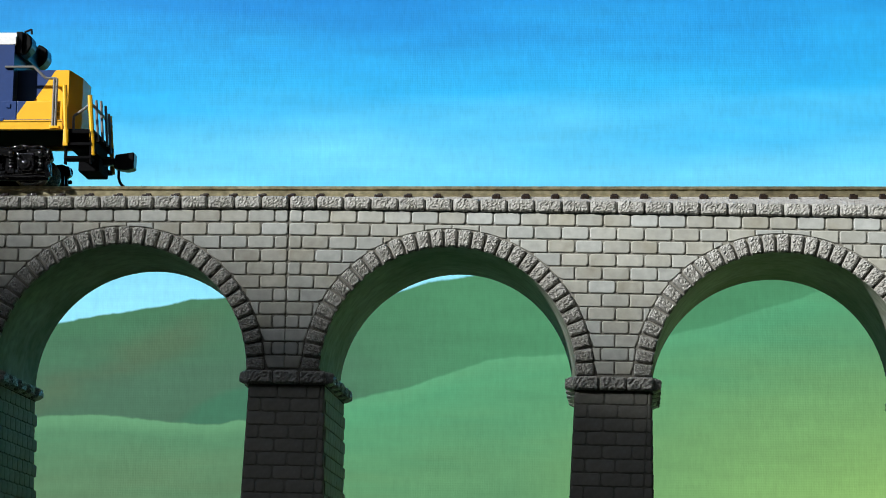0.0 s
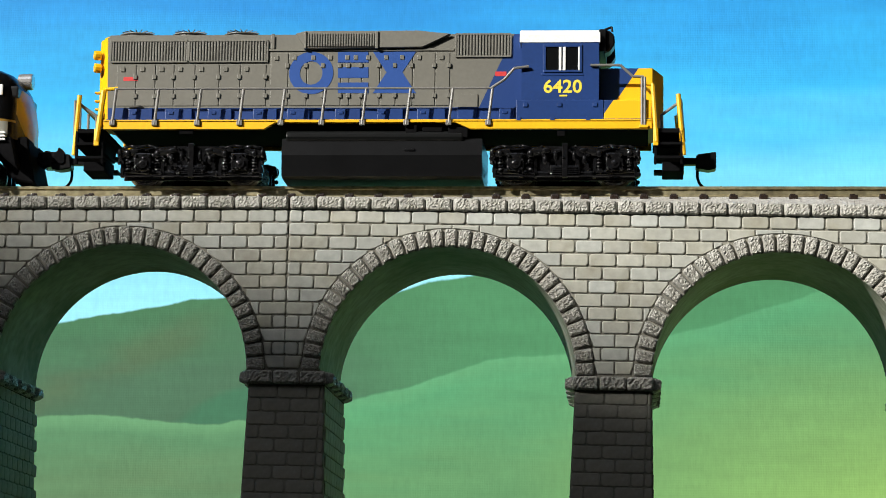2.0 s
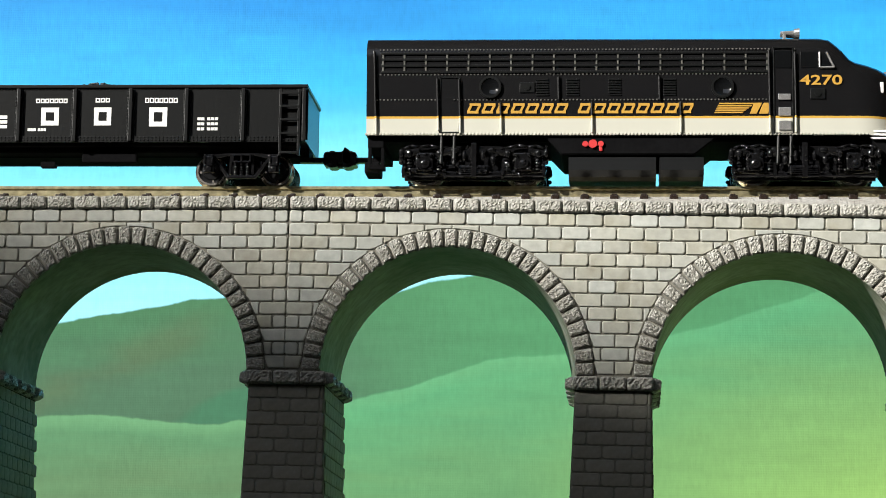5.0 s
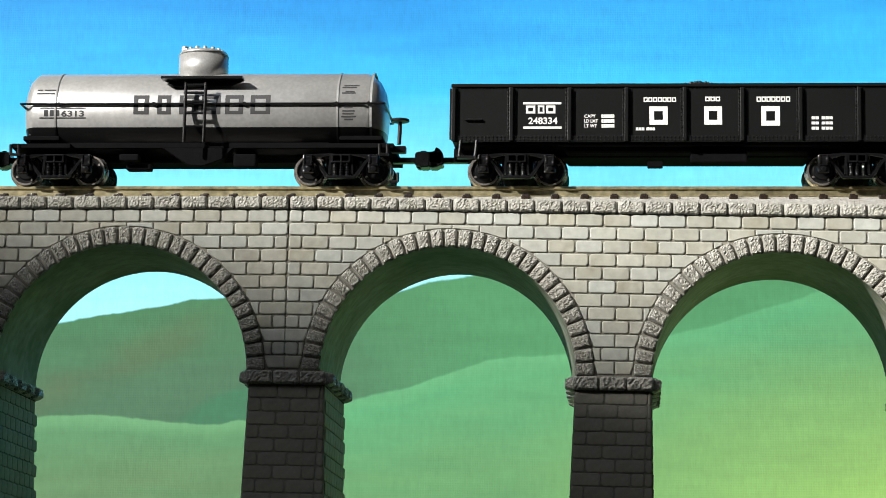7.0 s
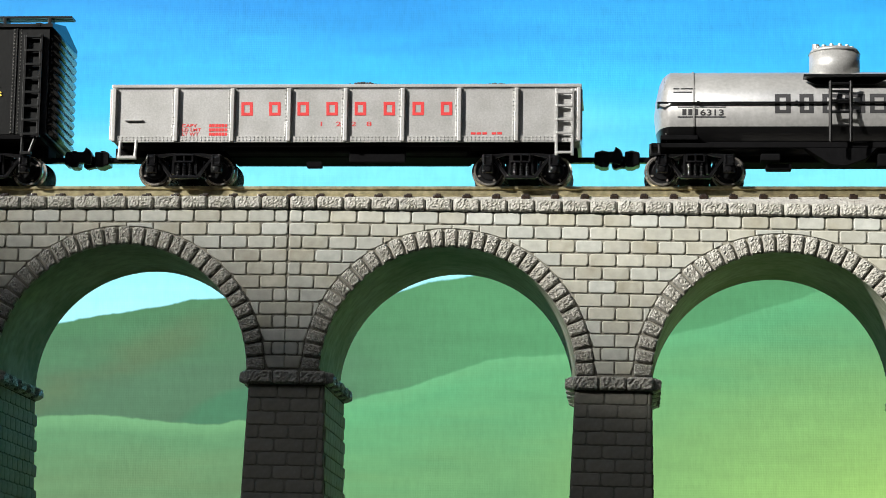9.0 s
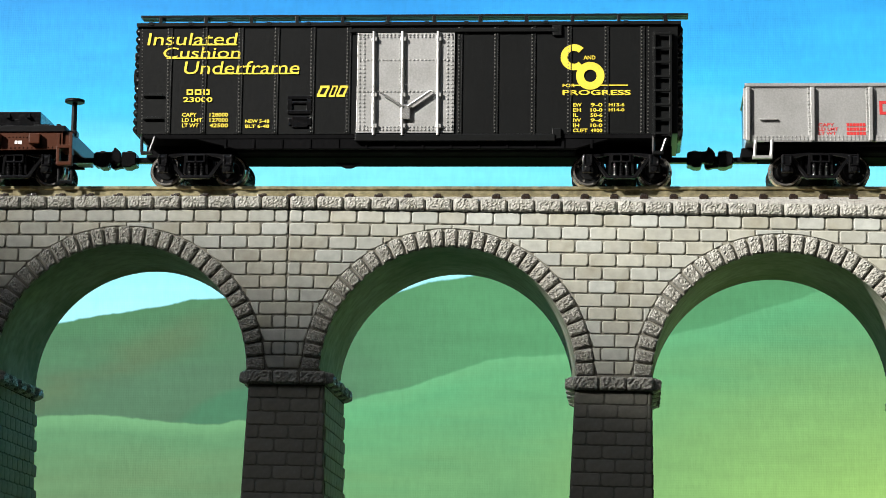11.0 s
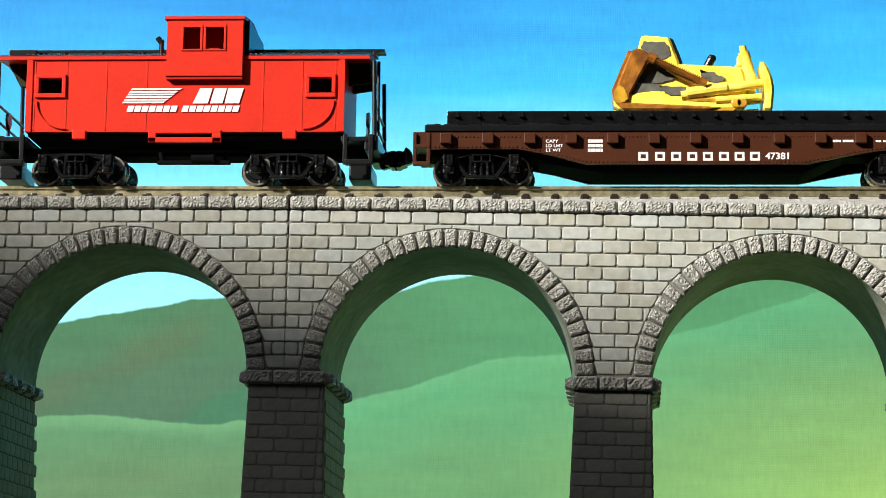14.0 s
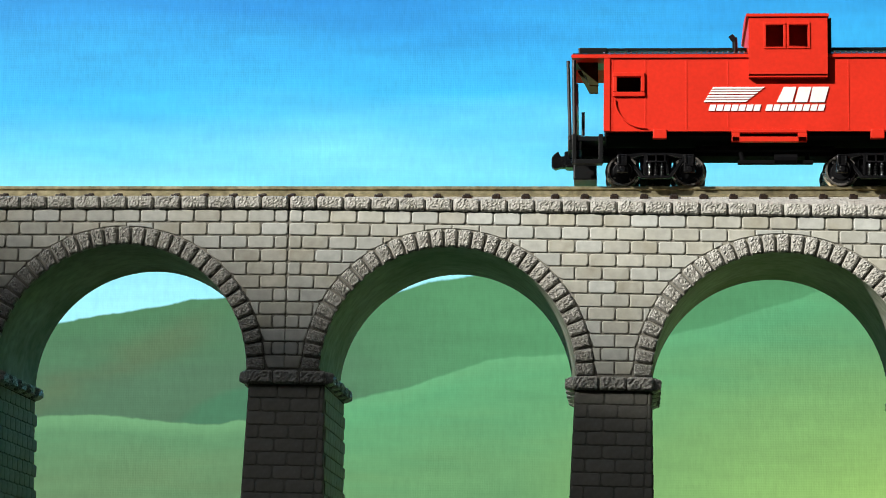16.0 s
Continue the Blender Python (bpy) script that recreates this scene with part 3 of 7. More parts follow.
def zones(name, base, rules, rough=0.4, vary=0.06, metal=0.0, spec=0.5):
    """Paint laid in areas: each rule is a colour and half planes (a, b, c), inside where a*x + b*z > c in millimetres."""
    m = paint(name, base, rough, 1500, vary, 160, 0.08, metal, spec=spec)
    n, l = m.node_tree.nodes, m.node_tree.links
    b = n["Principled BSDF"]
    co, sep = n.new("ShaderNodeTexCoord"), n.new("ShaderNodeSeparateXYZ")
    l.new(co.outputs["Object"], sep.inputs[0])
    col = b.inputs["Base Color"].links[0].from_socket
    for colour, halves in rules:
        mask = None
        for a, c_z, c in halves:
            p, q, g = n.new("ShaderNodeMath"), n.new("ShaderNodeMath"), n.new("ShaderNodeMath")
            p.operation, q.operation, g.operation = "MULTIPLY", "MULTIPLY_ADD", "GREATER_THAN"
            l.new(sep.outputs[0], p.inputs[0])
            p.inputs[1].default_value = a * 1000
            l.new(sep.outputs[2], q.inputs[0])
            q.inputs[1].default_value = c_z * 1000
            l.new(p.outputs[0], q.inputs[2])
            l.new(q.outputs[0], g.inputs[0])
            g.inputs[1].default_value = c
            if mask is None:
                mask = g.outputs[0]
            else:
                k = n.new("ShaderNodeMath")
                k.operation = "MULTIPLY"
                l.new(mask, k.inputs[0])
                l.new(g.outputs[0], k.inputs[1])
                mask = k.outputs[0]
        mix = n.new("ShaderNodeMix")
        mix.data_type = "RGBA"
        l.new(mask, mix.inputs["Factor"])
        l.new(col, mix.inputs["A"])
        mix.inputs["B"].default_value = rgb(colour)
        col = mix.outputs["Result"]
    l.new(col, b.inputs["Base Color"])
    return m


BLUE_C, YELLOW_C, GREY_C = (0.008, 0.037, 0.155), (0.86, 0.46, 0.004), (0.155, 0.15, 0.125)
BLACK = paint("black_plastic", (0.006, 0.0062, 0.0066), 0.3, 1500, 0.15, 200, 0.1, spec=0.25)
GLOSS_BLACK = paint("glossy_black_plastic", (0.006, 0.006, 0.0065), 0.13, 1000, 0.15, 200, 0.9)
SATIN_BLACK = paint("satin_black_paint", (0.0065, 0.007, 0.007), 0.3, 1500, 0.1, 120, 0.12, spec=0.4)
BLUE = paint("blue_paint", BLUE_C, 0.38, 1500, 0.08, 150, 0.08)
YELLOW = paint("yellow_paint", YELLOW_C, 0.4, 1500, 0.06, 150, 0.08)
GREY = paint("grey_paint", GREY_C, 0.45, 1500, 0.08, 150, 0.1)
DARK_GREY = paint("dark_grey_slots", (0.09, 0.088, 0.075), 0.5, 1500, 0.1, 150, 0.1)
RAILING = paint("grey_railing_plastic", (0.17, 0.165, 0.15), 0.35, 1500, 0.08, 150, 0.05)
WHITE_MARK = paint("white_print", (0.80, 0.80, 0.77), 0.5, 2500, 0.06, 300, 0.0)
GOLD_MARK = paint("gold_print", (0.50, 0.28, 0.045), 0.4, 2500, 0.06, 300, 0.0)
YELLOW_MARK = paint("yellow_print", (0.78, 0.62, 0.05), 0.5, 2500, 0.06, 300, 0.0)
RED_MARK = paint("red_print", (0.55, 0.03, 0.03), 0.5, 2500, 0.06, 300, 0.0)
BLACK_MARK = paint("black_print", (0.03, 0.03, 0.032), 0.5, 2500, 0.06, 300, 0.0)
BLUE_MARK = paint("blue_print", (0.014, 0.066, 0.27), 0.42, 2500, 0.05, 300, 0.0)
SILVER = paint("silver_paint", (0.50, 0.50, 0.49), 0.36, 3000, 0.12, 220, 0.07, metal=0.5, other=(0.40, 0.40, 0.385))
STEEL = paint("wheel_steel", (0.56, 0.53, 0.48), 0.26, 1200, 0.2, 200, 0.1, metal=0.9)
CHROME = paint("bright_metal", (0.75, 0.74, 0.72), 0.22, 1200, 0.08, 200, 0.05, metal=0.8)
CREAM_C = (0.52, 0.515, 0.44)
BROWN = paint("brown_car_paint", (0.060, 0.0175, 0.007), 0.36, 1500, 0.08, 150, 0.12, spec=0.22)
RED = paint("red_car_paint", (0.61, 0.028, 0.013), 0.42, 1500, 0.06, 150, 0.06, spec=0.1)
# darker copy of the car red, with the cupola's inner shade in its colour
RED_INSIDE = paint("shaded_red_plastic", (0.45, 0.02, 0.01), 0.5, 1500, 0.08, 150, 0.06, spec=0.1)
UNDER_BLACK = paint("matt_black_plastic", (0.006, 0.006, 0.0065), 0.8, 1500, 0.15, 200, 0.2, spec=0.02)
DARK_INSIDE = paint("dark_interior", (0.02, 0.012, 0.010), 0.6, 1500, 0.1, 150, 0.1)
COAL = paint("coal_load", (0.02, 0.02, 0.021), 0.45, 1500, 0.3, 300, 0.6)


def pane_glass():
    m, n, l, b = nodes_of("dark_window_glass")
    b.inputs["Base Color"].default_value = (0.005, 0.0055, 0.006, 1)
    b.inputs["Roughness"].default_value = 0.06
    return m


GLASS = pane_glass()


def writing(text, d, u0, u1, v0, v1, y, material, parent, name="lettering", slant=0.0, bold=0.022):
    """Words printed on a face, fitted between u0..u1 and v0..v1."""
    cu = bpy.data.curves.new("text", "FONT")
    cu.body, cu.resolution_u, cu.offset = text, 3, bold
    tmp = bpy.data.objects.new("text", cu)
    me = bpy.data.meshes.new_from_object(tmp)
    bpy.data.objects.remove(tmp)
    bpy.data.curves.remove(cu)
    xs, zs = [v.co.x for v in me.vertices], [v.co.y for v in me.vertices]
    a, b, c, e = min(xs), max(xs), min(zs), max(zs)
    vm = (v0 + v1) / 2
    x0, x1, z0, z1 = d.x(u0, vm, y), d.x(u1, vm, y), d.z(v1, y), d.z(v0, y)
    for v in me.vertices:
        fx, fz = (v.co.x - a) / (b - a), (v.co.y - c) / (e - c)
        v.co = Vector(((x0 + fx * (x1 - x0) + slant * fz * (z1 - z0)) * MM, (y - 0.03) * MM, (z0 + fz * (z1 - z0)) * MM))
    me.materials.clear()
    me.materials.append(material)
    ob = new(name, me)
    ob.parent = parent
    return ob


def bars(spec, d, u0, u1, v0, v1, y, material, parent, slant=0.0, hollow=False, name="emblem", gap=0.22):
    """A name drawn as a row of plain blocks; spec gives their relative widths, 0 a space."""
    total = sum(w or 0.6 for w in spec)
    at = u0
    h = v1 - v0
    for w in spec:
        step = (w or 0.6) * (u1 - u0) / total
        if w:
            bm = bmesh.new()
            a, b = at, at + step * (1 - gap)
            s = slant * h
            if hollow:
                t = min(h, b - a) * 0.26
                for p in ([(a + s, v0), (b + s, v0), (b + s, v0 + t), (a + s, v0 + t)], [(a, v1 - t), (b, v1 - t), (b, v1), (a, v1)],
                          [(a + s, v0 + t), (a + s + t, v0 + t), (a + t, v1 - t), (a, v1 - t)], [(b + s - t, v0 + t), (b + s, v0 + t), (b, v1 - t), (b - t, v1 - t)]):
                    d.shape(bm, p, y - 0.03, y + 0.02)
            else:
                d.shape(bm, [(a + s, v0), (b + s, v0), (b, v1), (a, v1)], y - 0.03, y + 0.02)
            part("letter_block", bm, material, parent)
        at += step


def rivets(d, runs, y, material, parent, size=0.22, step=0.62):
    """Rows of rivet heads joined in one piece; runs of (u0, v0, u1, v1)."""
    verts, faces = [], []
    for u0, v0, u1, v1 in runs:
        a, b = Vector((d.x(u0, v0, y), 0, d.z(v0, y))), Vector((d.x(u1, v1, y), 0, d.z(v1, y)))
        k = max(1, int((b - a).length / step))
        for i in range(k + 1):
            p = a.lerp(b, i / k)
            s, o = size / 2, len(verts)
            verts += [(p.x - s, y, p.z - s), (p.x + s, y, p.z - s), (p.x + s, y, p.z + s), (p.x - s, y, p.z + s)]
            s *= 0.5
            q = y - size * 0.6
            verts += [(p.x - s, q, p.z - s), (p.x + s, q, p.z - s), (p.x + s, q, p.z + s), (p.x - s, q, p.z + s)]
            faces += [(o + 4, o + 5, o + 6, o + 7)] + [(o + j, o + (j + 1) % 4, o + 4 + (j + 1) % 4, o + 4 + j) for j in range(4)]
    me = raw("rivet_row", verts, faces, material)
    ob = new("rivet_row", me)
    ob.parent = parent
    return tagged(ob, kind="stuff")


def wheelset(r, parent, x, z):
    if r in WHEEL_MESHES:
        ob = tagged(share("wheelset", WHEEL_MESHES[r], parent, pose(x * MM, 0, z * MM)), "turned steel wheels on their axle")
        WHEELS.append((ob, x, z, r))
        return ob
    bm = bmesh.new()
    for s in (-1, 1):
        ring = [(s * 5.35, r * 0.30), (s * 5.35, r * 0.55), (s * 5.0, r * 0.62), (s * 5.05, r * 0.80), (s * 5.4, r * 0.86), (s * 5.4, r * 0.97), (s * 4.2, r), (s * 3.9, r * 1.12), (s * 3.6, r * 1.12), (s * 3.5, r * 0.3)]
        k = 28
        loops = [[bm.verts.new((q * math.cos(2 * math.pi * i / k), y, q * math.sin(2 * math.pi * i / k))) for i in range(k)] for y, q in ring]
        for j, (lo, hi) in enumerate(zip(loops, loops[1:])):
            for i in range(k):
                bm.faces.new((lo[i], lo[(i + 1) % k], hi[(i + 1) % k], hi[i])).material_index = 1 if j < 3 else 0
        bm.faces.new(loops[0]).material_index = 1
        bm.faces.new(loops[-1])
        for i in range(4):
            a = math.pi / 2 * i
            rod(bm, (0.7 * r * math.cos(a), s * 4.9, 0.7 * r * math.sin(a)), (0.7 * r * math.cos(a), s * 5.12, 0.7 * r * math.sin(a)), 0.09 * r, sides=6)
    rod(bm, (0, -6.3, 0), (0, 6.3, 0), 0.55, sides=10)
    ob = part("wheelset", bm, [STEEL, BLACK], parent, "turned steel wheels on their axle")
    ob.matrix_basis = pose(x * MM, 0, z * MM)
    WHEEL_MESHES[r] = ob.data
    WHEELS.append((ob, x, z, r))
    return ob


TRUCKS, WHEEL_MESHES = {}, {}


def freight_truck(thing, x, base=11.4, r=2.72):
    """Two cast side frames with journal boxes, a bolster end, springs and brake gear; two wheelsets turn in it."""
    h = base / 2
    if (base, r) in TRUCKS:
        truck = share("truck", TRUCKS[base, r][0], thing, pose(x * MM, 0, 0))
        tagged(truck, "black cast side frame truck")
        share("bolster", TRUCKS[base, r][1], truck, Matrix())
        share("ring", TRUCKS[base, r][2], truck, Matrix())
        for e in (-1, 1):
            wheelset(r, truck, e * h, r)
        return truck
    bm = bmesh.new()
    for s in (-1, 1):
        def out(a, b):
            return (-b, -a) if s < 0 else (a, b)
        # arched top member and the two diagonals down to the spring seat
        slab(bm, [(-h - 1.2, 4.5), (-h - 0.9, 5.0), (-2.6, 5.35), (2.6, 5.35), (h + 0.9, 5.0), (h + 1.2, 4.5), (h - 1.0, 4.3), (2.4, 4.85), (-2.4, 4.85), (-h + 1.0, 4.3)], *out(7.0, 7.8), 0.1)
        for e in (-1, 1):
            slab(bm, [(e * (h - 0.4), 4.6), (e * (h - 1.1), 4.6), (e * 2.0, 1.25), (e * 2.6, 0.9)][::e], *out(7.1, 7.9), 0.1)
            slab(bm, [(e * 1.75, 1.6), (e * 2.25, 1.6), (e * 2.05, 5.0), (e * 1.6, 5.0)][::e], *out(7.1, 8.0), 0.08)
            # journal box with its lid and hinge
            box(bm, e * h - 1.0, e * h + 1.0, *out(6.9, 8.35), 1.75, 4.95, 0.25)
            box(bm, e * h - 0.72, e * h + 0.72, *out(8.2, 8.75), 2.9, 4.6, 0.16)
            for q in (-0.62, 0.62):
                box(bm, e * h + q - 0.14, e * h + q + 0.14, *out(8.3, 8.95), 3.3, 4.9, 0.06)
            rod(bm, (e * h - 0.8, s * 8.6, 4.75), (e * h + 0.8, s * 8.6, 4.75), 0.17, sides=8)
            rod(bm, (e * h, s * 8.2, 2.4), (e * h, s * 8.6, 2.4), 0.55, sides=10, bevel=0.1)
            # brake shoe between wheel and frame
            slab(bm, [(e * (h - 2.6), 1.3), (e * (h - 3.0), 1.3), (e * (h - 2.7), 4.2), (e * (h - 2.2), 4.2)][::e], *out(5.6, 6.8), 0.08)
        box(bm, -2.5, 2.5, *out(6.9, 8.0), 0.85, 1.35, 0.12)
        # bolster end with its two windows
        for z0, z1 in ((3.55, 3.85), (4.75, 5.05)):
            box(bm, -1.6, 1.6, *out(7.6, 8.45), z0, z1, 0.08)
        for q in (-1.5, 0.0, 1.5):
            box(bm, q - 0.17, q + 0.17, *out(7.6, 8.45), 3.6, 5.0, 0.07)
        for k in (-1.05, 0.0, 1.05):
            for j in range(5):
                rod(bm, (k, s * 7.6, 1.4 + 0.43 * j), (k, s * 7.6, 1.68 + 0.43 * j), 0.40, sides=8)
            rod(bm, (k, s * 7.6, 1.3), (k, s * 7.6, 3.6), 0.25, sides=6)
            rod(bm, (k, s * 8.0, 3.2), (k, s * 8.5, 3.2), 0.2, sides=8, bevel=0.05)
    rod(bm, (0, 0, 0.7), (0, 0, 1.5), 0.9, sides=14)
    truck = part("truck", bm, GLOSS_BLACK, thing, "black cast side frame truck")
    truck.matrix_basis = pose(x * MM, 0, 0)
    bm = bmesh.new()
    box(bm, -1.5, 1.5, -6.9, 6.9, 1.5, 5.0, 0.15)
    for e in (-1, 1):
        slab(bm, [(e * 1.4, 1.3), (e * (h - 3.0), 1.9), (e * (h - 3.0), 4.6), (e * 1.4, 4.8)][::e], -6.3, 6.3, 0.1)
    bolster = part("bolster", bm, UNDER_BLACK, truck)
    # the loop of the pin below the bolster
    bm = bmesh.new()
    ring = [(1.75 * math.cos(2 * math.pi * i / 20), 1.3 * math.sin(2 * math.pi * i / 20)) for i in range(20)]
    for (a, b), (p, q) in zip(ring, ring[1:] + ring[:1]):
        rod(bm, (a, b, 0.8), (p, q, 0.8), 0.2, sides=6)
    loop = part("ring", bm, BLACK, truck)
    TRUCKS[base, r] = (truck.data, bolster.data, loop.data)
    for e in (-1, 1):
        wheelset(r, truck, e * h, r)
    return truck


def diesel_truck(thing, x, base=17.0, r=3.1):
    """A heavy two-axle power truck crowded with brake gear."""
    bm = bmesh.new()
    g = random.Random(int(x * 10) + 7)
    h = base / 2
    for s in (-1, 1):
        def out(a, b):
            return (-b, -a) if s < 0 else (a, b)
        slab(bm, [(-h - 4.6, 4.2), (-h - 4.2, 5.9), (-3.5, 6.6), (3.5, 6.6), (h + 4.2, 5.9), (h + 4.6, 4.2), (h + 3.0, 3.2), (h - 2.5, 3.2), (3.4, 1.9), (-3.4, 1.9), (-h + 2.5, 3.2), (-h - 3.0, 3.2)], *out(6.6, 7.8), 0.15)
        for e in (-1, 1):
            y = out(7.6, 8.9)
            box(bm, e * h - 1.5, e * h + 1.5, *y, 2.0, 5.2, 0.25)
            rod(bm, (e * h, s * 8.6, 3.3), (e * h, s * 9.25, 3.3), 0.95, sides=12)
            for q in (-2.6, 2.6):
                for j in range(5):
                    rod(bm, (e * h + q, s * 8.0, 2.2 + 0.55 * j), (e * h + q, s * 8.0, 2.5 + 0.55 * j), 0.62, sides=9)
                rod(bm, (e * h + q, s * 8.0, 2.0), (e * h + q, s * 8.0, 5.2), 0.35, sides=6)
            rod(bm, (e * (h + 3.6), s * 8.3, 4.9), (e * (h + 0.9), s * 8.3, 5.5), 0.75, sides=10)
            rod(bm, (e * 3.4, s * 8.4, 5.6), (e * 5.6, s * 8.4, 5.2), 0.8, sides=10)
            slab(bm, [(e * (h + 3.9), 1.0), (e * (h + 3.4), 1.0), (e * (h + 3.2), 5.4), (e * (h + 3.8), 5.4)], *out(7.3, 8.4), 0.05)
            slab(bm, [(e * (h - 3.2), 0.9), (e * (h - 3.8), 0.9), (e * (h - 3.6), 4.8), (e * (h - 3.0), 4.8)], *out(7.3, 8.3), 0.05)
        box(bm, -2.6, 2.6, *out(7.2, 8.7), 1.3, 3.0, 0.2)
        box(bm, -0.5, 0.5, *out(7.6, 9.0), 0.9, 6.9, 0.12)
        for j in range(4):
            box(bm, -2.2, 2.2, *out(7.4, 8.95), 1.4 + 0.36 * j, 1.6 + 0.36 * j, 0.05)
        rod(bm, (-h - 3.5, s * 8.5, 1.15), (h + 3.5, s * 8.5, 1.15), 0.22, sides=6)
        for _ in range(26):
            px, pz, w = g.uniform(-h - 4, h + 4), g.uniform(1.2, 6.2), g.uniform(0.2, 0.6)
            box(bm, px - w, px + w, *out(7.2, 8.2 + g.uniform(0, 0.7)), pz - w * 0.6, pz + w * 0.6, 0.08)
    box(bm, -h - 2, h + 2, -6.0, 6.0, 3.2, 5.6, 0.2)
    for s in (-1, 1):
        box(bm, -h - 3.6, h + 3.6, s * 6.2 - 0.3, s * 6.2 + 0.3, 0.7, 4.2, 0.15)
        rod(bm, (-h - 4, s * 7.6, 2.4), (-3, s * 7.6, 1.7), 0.5, sides=8)
        rod(bm, (h + 4, s * 7.6, 2.4), (3, s * 7.6, 1.7), 0.5, sides=8)
    truck = part("power_truck", bm, GLOSS_BLACK, thing, "glossy black power truck with brake gear")
    truck.matrix_basis = pose(x * MM, 0, 0)
    # cylinders, hoses, bolt heads and added glint beads of the brake gear, each side
    for s in (-1, 1):
        bm = bmesh.new()

        def bead(px, py, pz, rx, rz):
            """A rounded head seen from the side."""
            tip = bm.verts.new((px, s * (py + 0.5), pz))
            loops = []
            for a in (0.45, 0.85, 1.2, 1.57):
                loops.append([bm.verts.new((px + rx * math.sin(a) * math.cos(i * math.pi / 6), s * (py + 0.5 * math.cos(a)), pz + rz * math.sin(a) * math.sin(i * math.pi / 6))) for i in range(12)])
            for i in range(12):
                bm.faces.new((tip, loops[0][i], loops[0][(i + 1) % 12]))
                for lo, hi in zip(loops, loops[1:]):
                    bm.faces.new((lo[i], hi[i], hi[(i + 1) % 12], lo[(i + 1) % 12]))
        for e in (-1, 1):
            for px, pz, rx, rz in ((h, 3.3, 0.85, 0.85), (h - 1.1, 4.6, 0.3, 0.3), (h + 1.1, 4.6, 0.3, 0.3), (h - 1.1, 2.3, 0.3, 0.3), (h + 1.1, 2.3, 0.3, 0.3), (h + 2.6, 5.0, 0.6, 0.8), (h - 2.6, 5.0, 0.6, 0.8), (h + 4.0, 5.1, 0.45, 0.9), (h + 4.0, 3.4, 0.4, 0.4), (3.2, 5.6, 0.9, 0.6), (3.4, 3.9, 0.5, 0.9), (1.6, 4.6, 0.4, 1.0)):
                bead(e * px, 8.9, pz, rx, rz)
            hose = [(e * (h + 3.6), 5.9), (e * (h + 2.4), 6.4), (e * (h + 0.8), 6.2), (e * (h - 0.9), 6.5), (e * (h - 2.8), 6.0), (e * (h - 4.0), 5.0), (e * 3.0, 4.4)]
            for (a, b), (p, q) in zip(hose, hose[1:]):
                rod(bm, (a, s * 8.7, b), (p, s * 8.7, q), 0.28, sides=10)
        # beads strewn at random, added so the sun glints on the truck
        for _ in range(46):
            q = g.uniform(0.16, 0.34)
            bead(g.uniform(-h - 4.2, h + 4.2), 8.5 + g.uniform(0, 0.6), g.uniform(1.3, 6.3), q, q)
        part("brake_gear", bm, GLOSS_BLACK, truck, smooth=True)
    for e in (-1, 1):
        wheelset(r, truck, e * h, r)
    return truck


def coupler(thing, x, way, reach, label="", mat=None, z=5.6):
    """A hooked coupler head on its thin shank; x is the end of the car, way +1 or -1. Two heads hook side by side."""
    bm = bmesh.new()
    a, b = x - way * 2.0, x + way * reach
    box(bm, min(a, b - way * 2), max(a, b - way * 2), -0.8, 0.8, z - 0.55, z + 0.4, 0.14)
    lift = 0.25 * way
    y0, y1 = (-1.7, -0.05) if way > 0 else (0.05, 1.7)
    body = [(b - way * 3.6, z - 1.15), (b - way * 3.6, z + 0.95), (b - way * 3.2, z + 1.3), (b - way * 1.0, z + 1.3), (b - way * 1.0, z - 1.2), (b - way * 1.3, z - 1.55), (b - way * 2.6, z - 1.55), (b - way * 2.9, z - 1.2)]
    slab(bm, body[::int(way)], -1.7, 1.7, 0.2)
    claw = [(b - way * 1.3, z - 1.0 + lift), (b - way * 1.3, z + 1.0 + lift), (b - way * 0.2, z + 1.05 + lift), (b + way * 0.1, z + 1.9 + lift), (b + way * 0.9, z + 1.35 + lift), (b + way * 1.3, z + 0.7 + lift), (b + way * 1.3, z - 0.9 + lift), (b + way * 0.7, z - 1.3 + lift), (b - way * 0.3, z - 1.0 + lift)]
    slab(bm, claw[::int(way)], y0, y1, 0.16)
    rod(bm, (b - way * 2.2, -0.2, z + 1.1), (b - way * 2.2, -0.2, z + 1.65), 0.5, sides=10, bevel=0.1)
    return part("coupler", bm, mat or GLOSS_BLACK, thing, label)


def vehicle(name, label, category, d, group="vehicles of the train"):
    thing = tagged(empty(name), label, category, group)
    thing.matrix_basis = pose(d.place * MM, TRACK_Y * MM, RAIL_TOP * MM)
    ROLLING.append((thing, d.place))
    return thing


